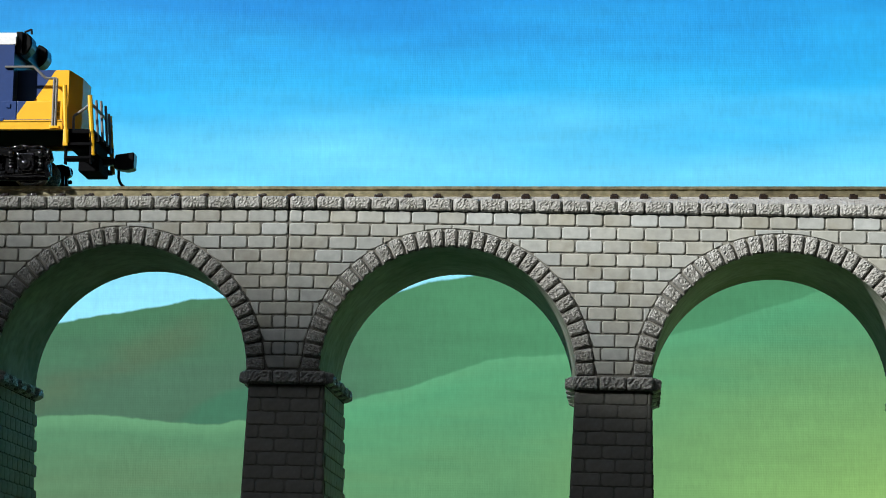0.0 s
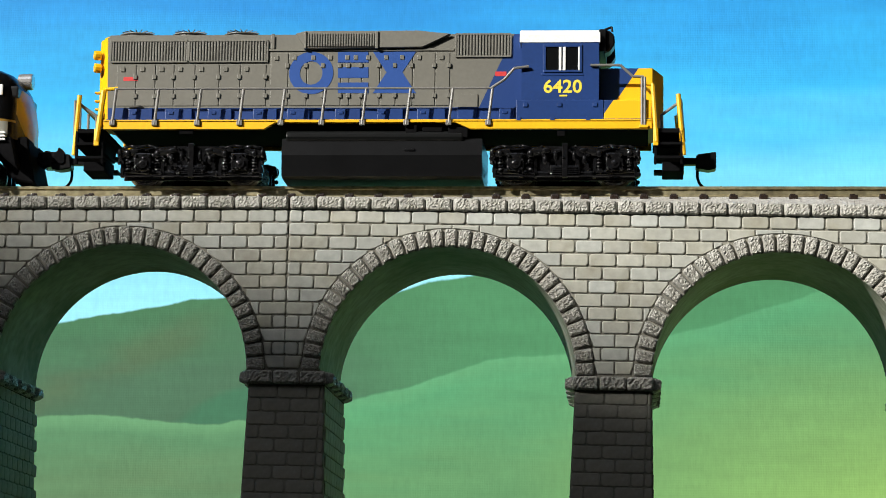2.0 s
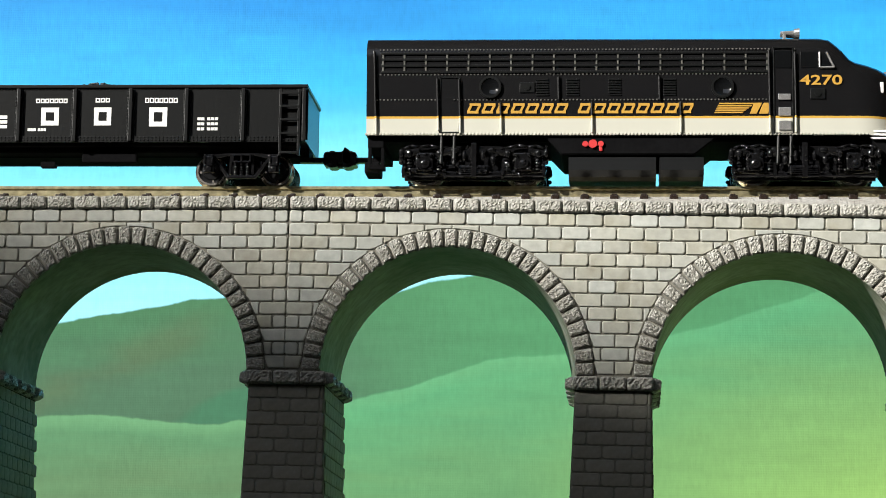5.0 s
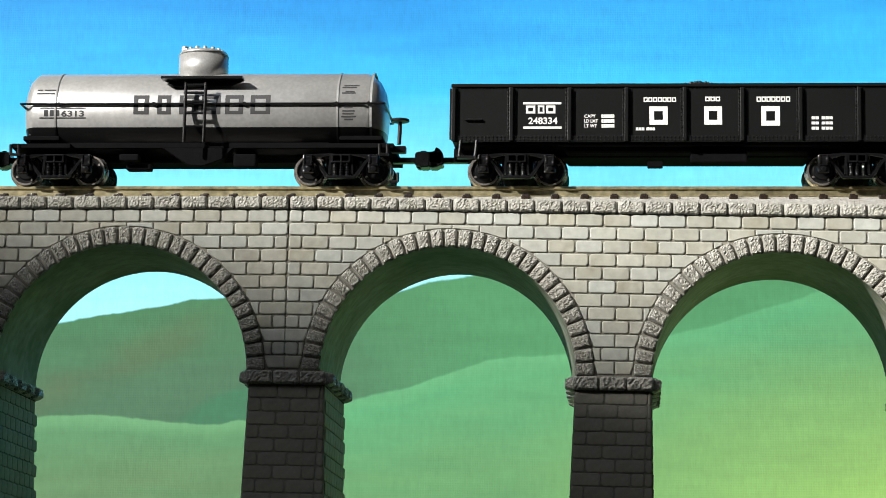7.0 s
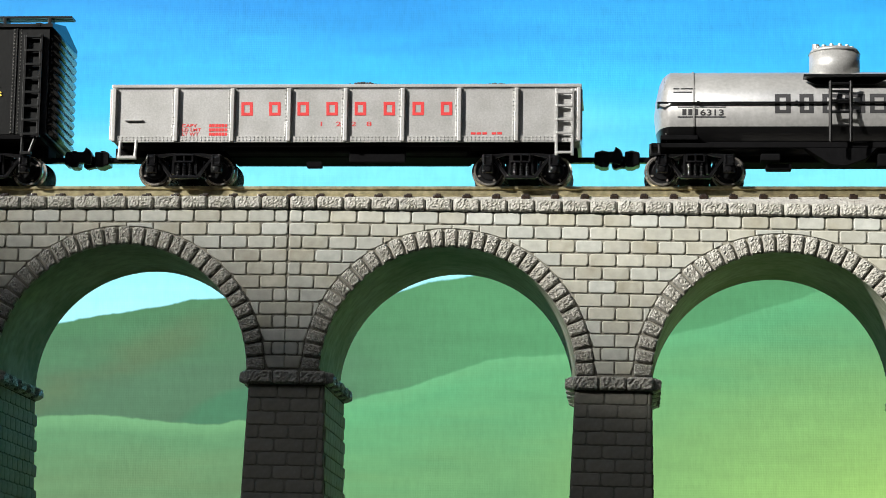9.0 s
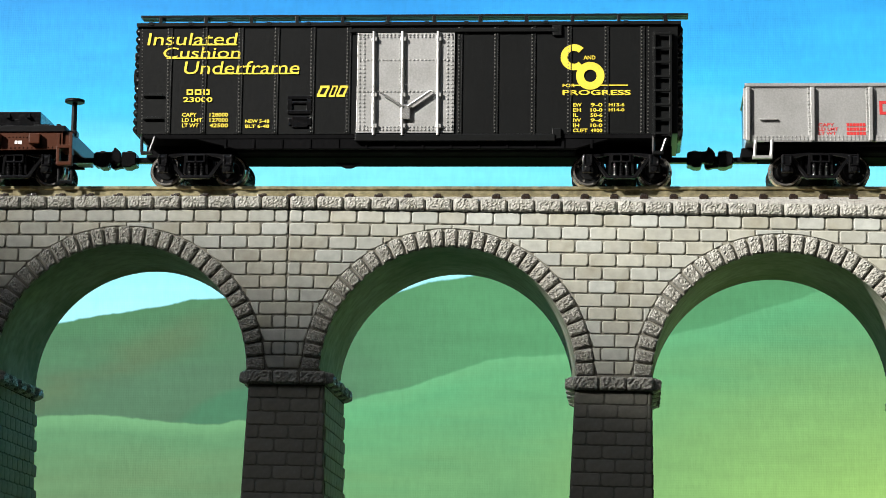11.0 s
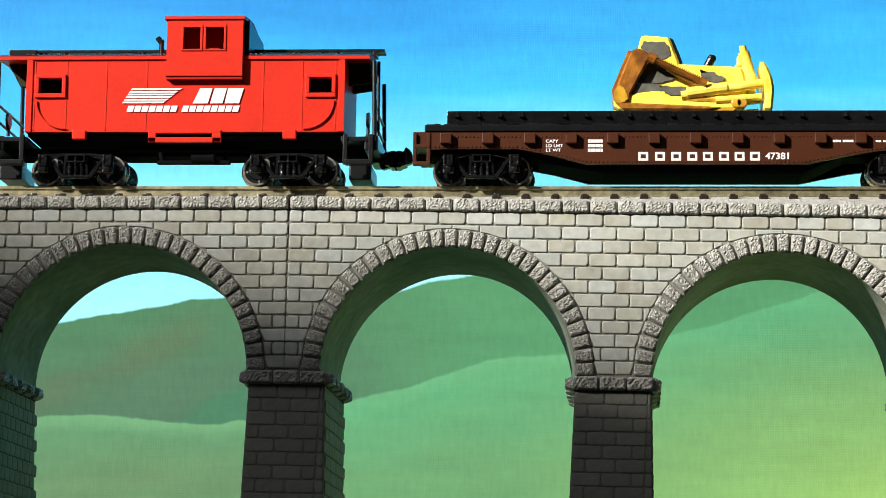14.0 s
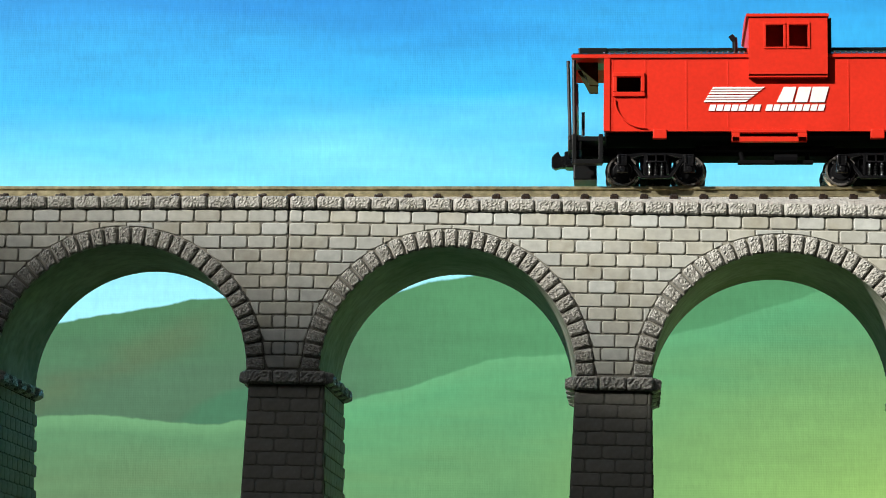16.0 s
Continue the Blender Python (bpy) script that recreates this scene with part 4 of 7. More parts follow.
# ---- road diesel in grey, blue and yellow ----
def road_diesel():
    d = Draft(722, 2.1)
    t = vehicle("diesel_locomotive", "grey, blue and yellow model road diesel with long hood", "locomotive", d)
    HOOD = -6.0
    X, Z = d.x, d.z

    def half(u0, v0, u1, v1):
        """Half plane below or right of the line from the first to the second point."""
        x0, z0, x1, z1 = X(u0, v0, HOOD), Z(v0, HOOD), X(u1, v1, HOOD), Z(v1, HOOD)
        a, b = -(z1 - z0), (x1 - x0)
        return (a, b, a * x0 + b * z0)

    hood_paint = zones("hood_paint", GREY_C, [
        (BLUE_C, [half(1000, 190, 240, 190)]),
        (BLUE_C, [half(962, 57, 895, 200)]),
        (YELLOW_C, [half(243, 215, 243, 57)]),
    ])
    # hood with chamfered corners at its rear end
    bm = bmesh.new()
    z0, z1 = Z(215, HOOD), Z(57, HOOD)
    xa, xb, xc = X(224, 130, HOOD), X(243, 130, HOOD), X(985, 130, HOOD)
    plan = [(xb, -6.0), (xc, -6.0), (xc, 6.0), (xb, 6.0), (xa, 3.2), (xa, -3.2)]
    lo, hi = [bm.verts.new((x, y, z0)) for x, y in plan], [bm.verts.new((x, y, z1)) for x, y in plan]
    bm.faces.new(lo[::-1])
    top = bm.faces.new(hi)
    for i in range(6):
        bm.faces.new((lo[i], lo[(i + 1) % 6], hi[(i + 1) % 6], hi[i]))
    bmesh.ops.recalc_face_normals(bm, faces=bm.faces)
    bmesh.ops.bevel(bm, geom=list(top.edges), offset=0.55, segments=2, affect="EDGES")
    hood = part("long_hood", bm, hood_paint, t, "grey hood with blue lower band")
    # cooling fans
    for u in (295, 388, 480):
        bm = bmesh.new()
        x, z = X(u, 55, -1.0), z1
        rod(bm, (x, 0, z), (x, 0, z + 0.95), 3.0, 3.0, 28)
        rod(bm, (x, 0, z + 0.95), (x, 0, z + 1.15), 3.35, 3.35, 28, 0.08)
        rod(bm, (x, 0, z + 1.15), (x, 0, z + 1.6), 3.1, 1.4, 28)
        for k in range(8):
            a = math.pi * k / 8
            rod(bm, (x - 2.9 * math.cos(a), -2.9 * math.sin(a), z + 1.65), (x + 2.9 * math.cos(a), 2.9 * math.sin(a), z + 1.65), 0.1, sides=5)
        fan = part("cooling_fan", bm, RAILING, hood, "round grey roof fan", smooth=True)
        fan.data.set_sharp_from_angle(angle=radians(30))
    # grilles: frame and slats
    for u0, u1, v0, v1, n in ((250, 382, 70, 105, 26), (388, 524, 70, 105, 26), (860, 954, 60, 97, 17)):
        bm = bmesh.new()
        d.box(bm, u0, u1, v0, v1, HOOD - 0.08, HOOD + 0.3, 0.02)
        g = part("grille", bm, DARK_GREY, hood)
        bm = bmesh.new()
        for a, b, c, e in ((u0 - 2, u1 + 2, v0 - 3, v0), (u0 - 2, u1 + 2, v1, v1 + 3), (u0 - 3, u0, v0, v1), (u1, u1 + 3, v0, v1)):
            d.box(bm, a, b, c, e, HOOD - 0.30, HOOD + 0.1, 0.04)
        for k in range(n):
            u = u0 + (k + 0.5) * (u1 - u0) / n
            d.box(bm, u - 1.3, u + 1.3, v0, v1, HOOD - 0.26, HOOD, 0.03)
        part("slats", bm, GREY, g)
    # raised blister of the brake grid with flared ends
    bm = bmesh.new()
    d.shape(bm, [(575, 57), (592, 52), (792, 52), (850, 58), (800, 82), (592, 84)], HOOD - 0.75, HOOD + 0.3, 0.12)
    box(bm, X(592, 60, HOOD), X(792, 60, HOOD), HOOD, 6.6, z1 - 0.5, z1 + 0.5, 0.25)
    bl = part("brake_blister", bm, GREY, hood)
    bm = bmesh.new()
    for k in range(26):
        u = 598 + k * 4.6
        d.box(bm, u - 1.2, u + 1.2, 57, 80, HOOD - 1.0, HOOD - 0.6, 0.03)
    d.box(bm, 590, 594, 53, 84, HOOD - 1.05, HOOD, 0.05)
    d.box(bm, 716, 721, 53, 84, HOOD - 1.05, HOOD, 0.05)
    part("slats", bm, GREY, bl)
    bm = bmesh.new()
    d.box(bm, 596, 716, 57, 80, HOOD - 0.80, HOOD, 0.0)
    part("grille", bm, DARK_GREY, bl)
    # hood doors with latches and hinges
    edges = (258, 293, 327, 360, 397, 440, 477, 523)
    spans = [(a, b, 112, 186) for a, b in zip(edges, edges[1:])] + [(a, b, 92, 186) for a, b in zip((530, 562, 595, 625, 655, 670, 692, 724, 752, 782, 822, 848), (562, 595, 625, 655, 670, 692, 724, 752, 782, 822, 848, 852))]
    for a, b, v0, v1 in spans:
        if b - a < 10:
            continue
        bm = bmesh.new()
        d.box(bm, a + 1.0, b - 1.0, v0, v1, HOOD - 0.13, HOOD + 0.1, 0.05)
        for v in (v0 + 22, v1 - 18):
            d.box(bm, b - 5, b + 1.5, v - 4, v + 4, HOOD - 0.38, HOOD, 0.06)
        d.box(bm, a + 8, a + 15, v0 + 4, v0 + 12, HOOD - 0.32, HOOD, 0.05)
        part("hood_door", bm, hood_paint, hood)
    bm = bmesh.new()
    d.box(bm, 526, 856, 84, 88, HOOD - 0.22, HOOD, 0.04)
    d.box(bm, 532, 538, 57, 84, HOOD - 0.3, HOOD, 0.06)
    d.box(bm, 862, 897, 166, 212, HOOD - 0.22, HOOD, 0.05)
    part("moulding", bm, hood_paint, hood)
    # battery and tank boxes along the walkway
    for a, b in ((280, 322), (345, 392), (420, 462), (500, 542), (560, 600), (645, 690), (720, 765), (790, 840), (935, 962)):
        bm = bmesh.new()
        d.box(bm, a, b, 192, 212, HOOD - 0.5, HOOD, 0.12)
        d.box(bm, a + 6, a + 14, 196, 201, HOOD - 0.65, HOOD, 0.04)
        part("locker", bm, BLUE, hood, "blue walkway locker")
    # walkway and sill
    bm = bmesh.new()
    d.box(bm, 236, 1206, 212, 217, -9.5, 9.5, 0.08)
    d.shape(bm, [(236, 214), (545, 214), (520, 229), (236, 229)], -9.5, -8.6, 0.06)
    d.shape(bm, [(850, 214), (1206, 214), (1206, 229), (885, 229)], -9.5, -8.6, 0.06)
    box(bm, X(236), X(1206), 8.6, 9.5, Z(229), Z(212), 0.05)
    part("sill", bm, YELLOW, t, "yellow side sill")
    bm = bmesh.new()
    d.box(bm, 240, 1204, 211.2, 212.2, -9.3, 9.3, 0.0)
    part("walkway", bm, BLUE, t, "blue walkway along the hood")
    d.sunk = True
    bm = bmesh.new()
    d.box(bm, 245, 1200, 217, 243, -8.4, 8.4, 0.2)
    for a, b, c, e in ((370, 395, 230, 240), (770, 790, 222, 238), (800, 835, 226, 236), (1038, 1052, 232, 244), (845, 880, 226, 246)):
        d.box(bm, a, b, c, e, -9.1, -8, 0.15)
    d.sunk = False
    part("underframe", bm, UNDER_BLACK, t)
    # fuel tank and air reservoir
    bm = bmesh.new()
    x0, x1 = X(550, 280), X(905, 280)
    loft(bm, [(-8.6, Z(246, -8.6)), (-8.9, Z(275, -8.9)), (-8.2, Z(312, -8.2)), (-6.6, 0.9), (6.6, 0.9), (8.2, 2.5), (8.9, 5.5), (8.6, 8.2)], x0, x1)
    d.box(bm, 768, 786, 263, 267, -9.05, -8, 0.05)
    part("fuel_tank", bm, BLACK, t, "black fuel tank between the trucks")
    bm = bmesh.new()
    rod(bm, (X(558, 238), -8.3, Z(240)), (X(872, 238), -8.3, Z(240)), 0.95, sides=14, bevel=0.3)
    part("air_reservoir", bm, SATIN_BLACK, t)
    # cab
    CAB = -9.2
    bm = bmesh.new()
    za, zb, zr = Z(214, CAB), Z(76, CAB), Z(50, CAB)
    loft(bm, [(CAB, za), (CAB, zb), (-CAB, zb), (-CAB, za)], X(975, 140, CAB), X(1112, 140, CAB))
    cab = part("cab", bm, BLUE, t, "blue cab with a side window")
    bm = bmesh.new()
    loft(bm, [(CAB - 0.1, zb), (CAB - 0.1, zb + 1.3), (CAB + 1.2, zr - 0.3), (CAB + 4.5, zr + 0.7), (0, zr + 1.0), (-CAB - 4.5, zr + 0.7), (-CAB - 1.2, zr - 0.3), (-CAB + 0.1, zb + 1.3), (-CAB + 0.1, zb)],
         X(972, 60, CAB), X(1114, 60, CAB))
    part("cab_roof", bm, WHITE_MARK, cab, "white cab roof")
    bm = bmesh.new()
    d.box(bm, 1112, 1124, 52, 92, CAB + 0.8, 8.4, 0.15)
    for y0, y1 in ((CAB + 1.4, CAB + 5), (4.2, 7.8)):
        d.shape(bm, [(1120, 52), (1130, 54), (1139, 62), (1140, 78), (1132, 90), (1120, 96)], y0, y1, 0.25)
    d.rod(bm, 1122, 52, 1134, 47, CAB + 3, 0.2)
    d.rod(bm, 1134, 47, 1135, 56, CAB + 3, 0.2)
    part("number_board", bm, BLACK, cab, "dark number boards over the windscreen")
    bm = bmesh.new()
    for a, b, v0, v1 in ((1014, 1082, 80, 84), (1014, 1082, 125, 129), (1014, 1018, 84, 125), (1078, 1082, 84, 125)):
        d.box(bm, a, b, v0, v1, CAB - 0.22, CAB + 0.2, 0.05)
    frame_ = part("window_frame", bm, BLUE, cab)
    bm = bmesh.new()
    for a, b in ((1041, 1045.5), (1048, 1053), (1075, 1078)):
        d.box(bm, a, b, 84, 126, CAB - 0.3, CAB + 0.2, 0.05)
    part("mullion", bm, WHITE_MARK, frame_, "white sliding sash bars")
    bm = bmesh.new()
    d.box(bm, 1018, 1078, 84, 125, CAB - 0.05, CAB + 0.1, 0.0)
    part("pane", bm, GLASS, frame_)
    bm = bmesh.new()
    d.box(bm, 966, 1120, 178, 213, CAB - 0.12, CAB + 2, 0.1)
    for u in (982, 1042, 1105):
        d.box(bm, u - 4, u + 4, 183, 190, CAB - 0.32, CAB, 0.06)
        d.box(bm, u - 16, u - 8, 208, 214, CAB - 0.35, CAB, 0.06)
    d.box(bm, 1010, 1085, 131, 135, CAB - 0.1, CAB + 1, 0.03)
    part("cab_step_panel", bm, BLUE, cab)
    writing("6420", d, 1014, 1082, 142, 166, CAB, YELLOW_MARK, cab, "cab_number")
    bm = bmesh.new()
    d.box(bm, 1042, 1056, 169, 172, CAB - 0.05, CAB, 0.0)
    part("stencil", bm, YELLOW_MARK, cab)
    # short nose with its shaded step
    nose_paint = zones("nose_paint", BLUE_C, [(YELLOW_C, [half(1172, 135, 1118, 213)])])
    bm = bmesh.new()
    xa, xb, xc = X(1110, 170, HOOD), X(1206, 170, HOOD), X(1226, 170, HOOD)
    zt = Z(121, HOOD)
    plan = [(xa, -6.0), (xb, -6.0), (xc, -3.4), (xc, 3.4), (xb, 6.0), (xa, 6.0)]
    lo, hi = [bm.verts.new((x, y, Z(229, HOOD))) for x, y in plan], [bm.verts.new((x, y, zt if x < xc else zt - 0.9)) for x, y in plan]
    bm.faces.new(lo[::-1])
    bmesh.ops.contextual_create(bm, geom=hi)
    for i in range(6):
        bm.faces.new((lo[i], lo[(i + 1) % 6], hi[(i + 1) % 6], hi[i]))
    nose = part("short_nose", bm, nose_paint, t, "yellow short nose")
    bm = bmesh.new()
    d.box(bm, 1120, 1205, 178, 214, -9.2, HOOD, 0.15)
    part("nose_step", bm, nose_paint, nose)
    bars((1,), d, 1209, 1214, 150, 185, -4.9, BLUE_MARK, nose)
    # railings
    posts = (255, 330, 405, 480, 553, 625, 697, 775, 850, 920)
    for u in posts:
        bm = bmesh.new()
        d.rod(bm, u - 4, 221, u + 4, 158, -9.7, 0.26)
        d.box(bm, u - 9, u + 1, 213, 222, -9.9, -9.4, 0.1)
        part("stanchion", bm, RAILING, t)
    bm = bmesh.new()
    d.rod(bm, 256, 157, 920, 157, -9.7, 0.2)
    d.rod(bm, 920, 158, 945, 142, -9.7, 0.25)
    d.rod(bm, 945, 142, 962, 122, -9.7, 0.25)
    d.rod(bm, 962, 122, 988, 119, -9.7, 0.25)
    rod(bm, (X(256, 157), 9.7, Z(157)), (X(920, 157), 9.7, Z(157)), 0.2)
    part("handrail", bm, RAILING, t, "thin grey hood handrail")
    bm = bmesh.new()
    for a, b, c, e in ((1097, 117, 1150, 117), (1150, 117, 1172, 137), (1172, 137, 1192, 138), (1188, 138, 1188, 224), (1193, 138, 1193, 224)):
        d.rod(bm, a, b, c, e, -9.5, 0.24)
    part("handrail", bm, RAILING, t, "thin grey hood handrail")
    bm = bmesh.new()
    d.box(bm, 1183, 1200, 222, 227, -9.8, -9.2, 0.1)
    d.rod(bm, 240, 158, 262, 156, -9.5, 0.32)
    d.rod(bm, 1207, 150, 1214, 252, -9.3, 0.42)
    d.rod(bm, 1193, 150, 1207, 152, -9.3, 0.3)
    d.rod(bm, 237, 160, 224, 250, -9.3, 0.5)
    d.box(bm, 1208, 1217, 228, 258, -9.6, -9.0, 0.1)
    d.box(bm, 219, 228, 228, 258, -9.6, -9.0, 0.1)
    part("step_rail", bm, YELLOW, t, "yellow step handrails")
    for u, w, f in ((1258, 1, 1), (188, -1, -1)):
        bm = bmesh.new()
        for y in (-8.6, 8.6):
            d.rod(bm, u - 6 * f, 168, u + 4 * f, 275, y, 0.42)
        part("end_post", bm, YELLOW, t, "yellow end railing post")
        bm = bmesh.new()
        rod(bm, (X(u - 4 * f, 180), -8.5, Z(180)), (X(u - 4 * f, 180), 8.5, Z(180)), 0.25)
        for y in (-5.5, -2.0, 2.0, 5.5):
            d.rod(bm, u - 2, 176, u + 4 * f, 250, y, 0.25)
        d.rod(bm, u - 4 * f, 182, u - 36 * f, 205, -7.8, 0.25)
        d.rod(bm, u - 36 * f, 205, u - 36 * f, 235, -7.8, 0.25)
        part("end_railing", bm, RAILING, t)
        bm = bmesh.new()
        a, b = sorted((u - 50 * f, u + 4 * f))
        d.box(bm, a, b, 228, 236, -8.9, 8.9, 0.12)
        d.box(bm, a + 6, b - 8, 236, 262, -7.0, 7.0, 0.2)
        for v in (252, 276):
            for y0, y1 in ((-9.2, -6.2), (6.2, 9.2)):
                step = bmesh.new()
                d.box(step, a + 2, b - 2, v, v + 5, y0, y1, 0.08)
                part("step", step, UNDER_BLACK, t)
        d.box(bm, a + 2, a + 6, 232, 290, -9.0, -8.0, 0.05)
        d.box(bm, b - 6, b - 2, 232, 290, -9.0, -8.0, 0.05)
        d.sunk = True
        d.box(bm, a + 16, b, 276, 318, -4.0, 4.0, 0.2)
        d.sunk = False
        part("pilot", bm, UNDER_BLACK, t, "black pilot with steps")
    # roof end lamps and grab irons on the rear corner
    bm = bmesh.new()
    for v in (95, 118):
        rod(bm, (X(232, v, -4.2), -4.4, Z(v, -4.2)), (X(220, v, -4.2), -4.9, Z(v, -4.2)), 0.85, sides=12, bevel=0.25)
    for v in (160, 175, 190, 205):
        d.box(bm, 220, 236, v, v + 3, -5.6, -4.4, 0.1)
    part("end_lamp", bm, YELLOW, hood, "yellow rear corner lamps and grab irons")
    # couplers and hoses
    for x, w in ((X(1262, 280), 1), (X(183, 280), -1)):
        bm = bmesh.new()
        z = 5.2
        box(bm, min(x - w * 2, x + w * 5), max(x - w * 2, x + w * 5), -0.8, 0.8, z - 0.5, z + 0.7, 0.15)
        slab(bm, [(x + w * 2.2, z - 1.2), (x + w * 2.4, z + 1.2), (x + w * 5.8, z + 1.7), (x + w * 5.8, z - 1.3), (x + w * 4.4, z - 1.6)][::w], -1.4, 1.4, 0.2)
        part("coupler", bm, BLACK, t)
        bm = bmesh.new()
        last = None
        for k in range(9):
            a = radians(180 - 130 * k / 8)
            p = (x + w * (5.2 + 2.6 * math.cos(a)), 1.5, z - 2.2 - 2.4 * math.sin(a) * 1.0)
            if last:
                rod(bm, last, p, 0.26, sides=7)
            last = p
        rod(bm, (x + w * 2.6, 1.5, z), (x + w * 2.6, 1.5, z - 2.3), 0.26, sides=7)
        part("air_hose", bm, BLACK, t, "curved black trip pin")
    diesel_truck(t, X(392, 290, -8))
    diesel_truck(t, X(1052, 290, -8))
    # the company emblem as plain forms: a closed ring, three broad bands and an hourglass
    bm = bmesh.new()
    cx, cz = X(603, 128, HOOD), Z(128, HOOD)
    k = 32
    for i in range(k):
        a0, a1 = i / k * math.tau, (i + 1) / k * math.tau
        q = [(cx + 3.9 * math.cos(a0), cz + 3.8 * math.sin(a0)), (cx + 3.9 * math.cos(a1), cz + 3.8 * math.sin(a1)),
             (cx + 2.0 * math.cos(a1), cz + 2.1 * math.sin(a1)), (cx + 2.0 * math.cos(a0), cz + 2.1 * math.sin(a0))]
        slab(bm, q, HOOD - 0.20, HOOD - 0.02)
    part("emblem_form", bm, BLUE_MARK, hood, "blue emblem ring")
    for v in (90, 117.5, 145):
        bm = bmesh.new()
        d.shape(bm, [(650, v), (704, v), (704, v + 19), (650, v + 19)], HOOD - 0.20, HOOD - 0.02)
        part("emblem_form", bm, BLUE_MARK, hood, "blue emblem band")
    bm = bmesh.new()
    d.shape(bm, [(712, 90), (788, 90), (764, 127), (736, 127)], HOOD - 0.20, HOOD - 0.02)
    d.shape(bm, [(736, 127), (764, 127), (788, 164), (712, 164)], HOOD - 0.20, HOOD - 0.02)
    part("emblem_form", bm, BLUE_MARK, hood, "blue emblem hourglass")
    bm = bmesh.new()
    d.box(bm, 271, 296, 134, 141, HOOD - 0.18, HOOD, 0.0)
    d.box(bm, 928, 948, 126, 134, HOOD - 0.05, HOOD, 0.0)
    part("warning_label", bm, RED_MARK, hood, "small red warning label")
    return t


# ---- streamlined cab diesel in black, gold and cream ----
def cab_diesel():
    d = Draft(600, 4.0)
    t = vehicle("cab_diesel_locomotive", "black streamlined model diesel with cream band and gold stripe", "locomotive", d)
    X, Z = d.x, d.z
    S = -9.5
    gold, cream = (0.55, 0.33, 0.06), CREAM_C
    z_a, z_b, z_c = Z(240.5), Z(211), Z(207)
    x_n, x_g = X(1040, 225), X(1052, 200)
    body_paint = zones("streamliner_paint", (0.0075, 0.0075, 0.008), [
        (gold, [(0, 1, z_b), (0, -1, -z_c), (-1, 0, -x_g)]),
        (cream, [(0, 1, z_a), (0, -1, -z_b), (-1, 0, -x_n)]),
        (gold, [(1, 0, x_g), (0, -1, -Z(148)), (1, 0.35, x_g + 0.35 * Z(195))]),
    ], rough=0.22, spec=0.45)
    # the shell: cross sections along its length
    stations = [(132, 9.5, 73, 106), (200, 9.5, 73, 106), (400, 9.5, 73, 106), (920, 9.5, 74, 106), (938, 9.5, 77, 108), (952, 9.45, 88, 116), (964, 9.4, 101, 124), (974, 9.4, 113, 132), (984, 9.4, 118, 140),
                (1002, 9.3, 122, 148), (1020, 8.9, 127, 156), (1036, 8.1, 133, 164), (1048, 7.1, 142, 174), (1058, 5.8, 156, 190), (1066, 4.4, 178, 205), (1072, 3.0, 205, 222), (1076, 1.4, 236, 238)]
    bm = bmesh.new()
    loops = []
    for u, w, vt, vs in stations:
        zt, zs, zb = Z(vt) + 1.6, Z(vs) + 0.3, Z(241)
        x = X(u, 200, -w)
        pts = [(-w, zb), (-w, zb + (zs - zb) * 0.33), (-w, zb + (zs - zb) * 0.66), (-w, zs)]
        for k in range(1, 8):
            a = math.pi / 2 * k / 8
            pts.append((-w * math.cos(a) ** 0.62, zs + (zt - zs) * math.sin(a) ** 0.8))
        pts.append((0, zt))
        pts += [(-y, z) for y, z in pts[-2::-1]]
        loops.append([bm.verts.new((x + (0.25 * (z - zb) * -0.05), y, z)) for y, z in pts])
    k = len(loops[0])
    for a, b in zip(loops, loops[1:]):
        for i in range(k - 1):
            bm.faces.new((a[i], a[i + 1], b[i + 1], b[i]))
        bm.faces.new((a[k - 1], a[0], b[0], b[k - 1]))
    bm.faces.new(loops[0])
    bm.faces.new(loops[-1][::-1])
    body = part("body", bm, body_paint, t, "black shell with cream band", smooth=True)
    body.data.set_sharp_from_angle(angle=radians(38))
    # roof gear and horn
    bm = bmesh.new()
    box(bm, X(180, 72), X(268, 72), -4, 4, Z(74), Z(69) + 1.0, 0.2)
    box(bm, X(310, 72), X(830, 72), -3, 3, Z(74), Z(70) + 1.0, 0.2)
    for u in (395, 455, 560, 640, 735):
        rod(bm, (X(u, 72), 0, Z(70)), (X(u, 72), 0, Z(68) + 1.1), 2.6, 2.3, 18)
    part("roof_panel", bm, SATIN_BLACK, body)
    bm = bmesh.new()
    z = Z(60, -4)
    for y in (-4.6, -3.2):
        rod(bm, (X(858, 60, -4), y, z), (X(882, 60, -4), y, z), 0.35, 0.55, 10)
        rod(bm, (X(882, 60, -4), y, z), (X(891, 60, -4), y, z), 0.75, 0.95, 12)
    box(bm, X(862, 65, -4), X(868, 65, -4), -5, -2.8, z - 1.4, z + 0.3, 0.1)
    part("horn", bm, CHROME, body, "polished twin horn")
    # upper grille: long slats and posts
    bm = bmesh.new()
    for v in (95, 106, 117, 128):
        d.box(bm, 158, 830, v - 2, v + 2, S - 0.28, S + 0.2, 0.05)
    part("upper_grille", bm, SATIN_BLACK, body)
    for i in range(19):
        u = 162 + i * 37
        bm = bmesh.new()
        d.box(bm, u - 1.5, u + 1.5, 97, 129, S - 0.2, S + 0.2, 0.04)
        part("grille_post", bm, DARK_GREY, body)
    # heads on the black shell are grey: their highlight is in the colour
    rivets(d, [(158, 89, 832, 89), (158, 133, 832, 133), (150, 178, 258, 178), (285, 178, 832, 178), (832, 90, 832, 232), (876, 90, 876, 180)], S - 0.02, RAILING, body, 0.26, 0.62)
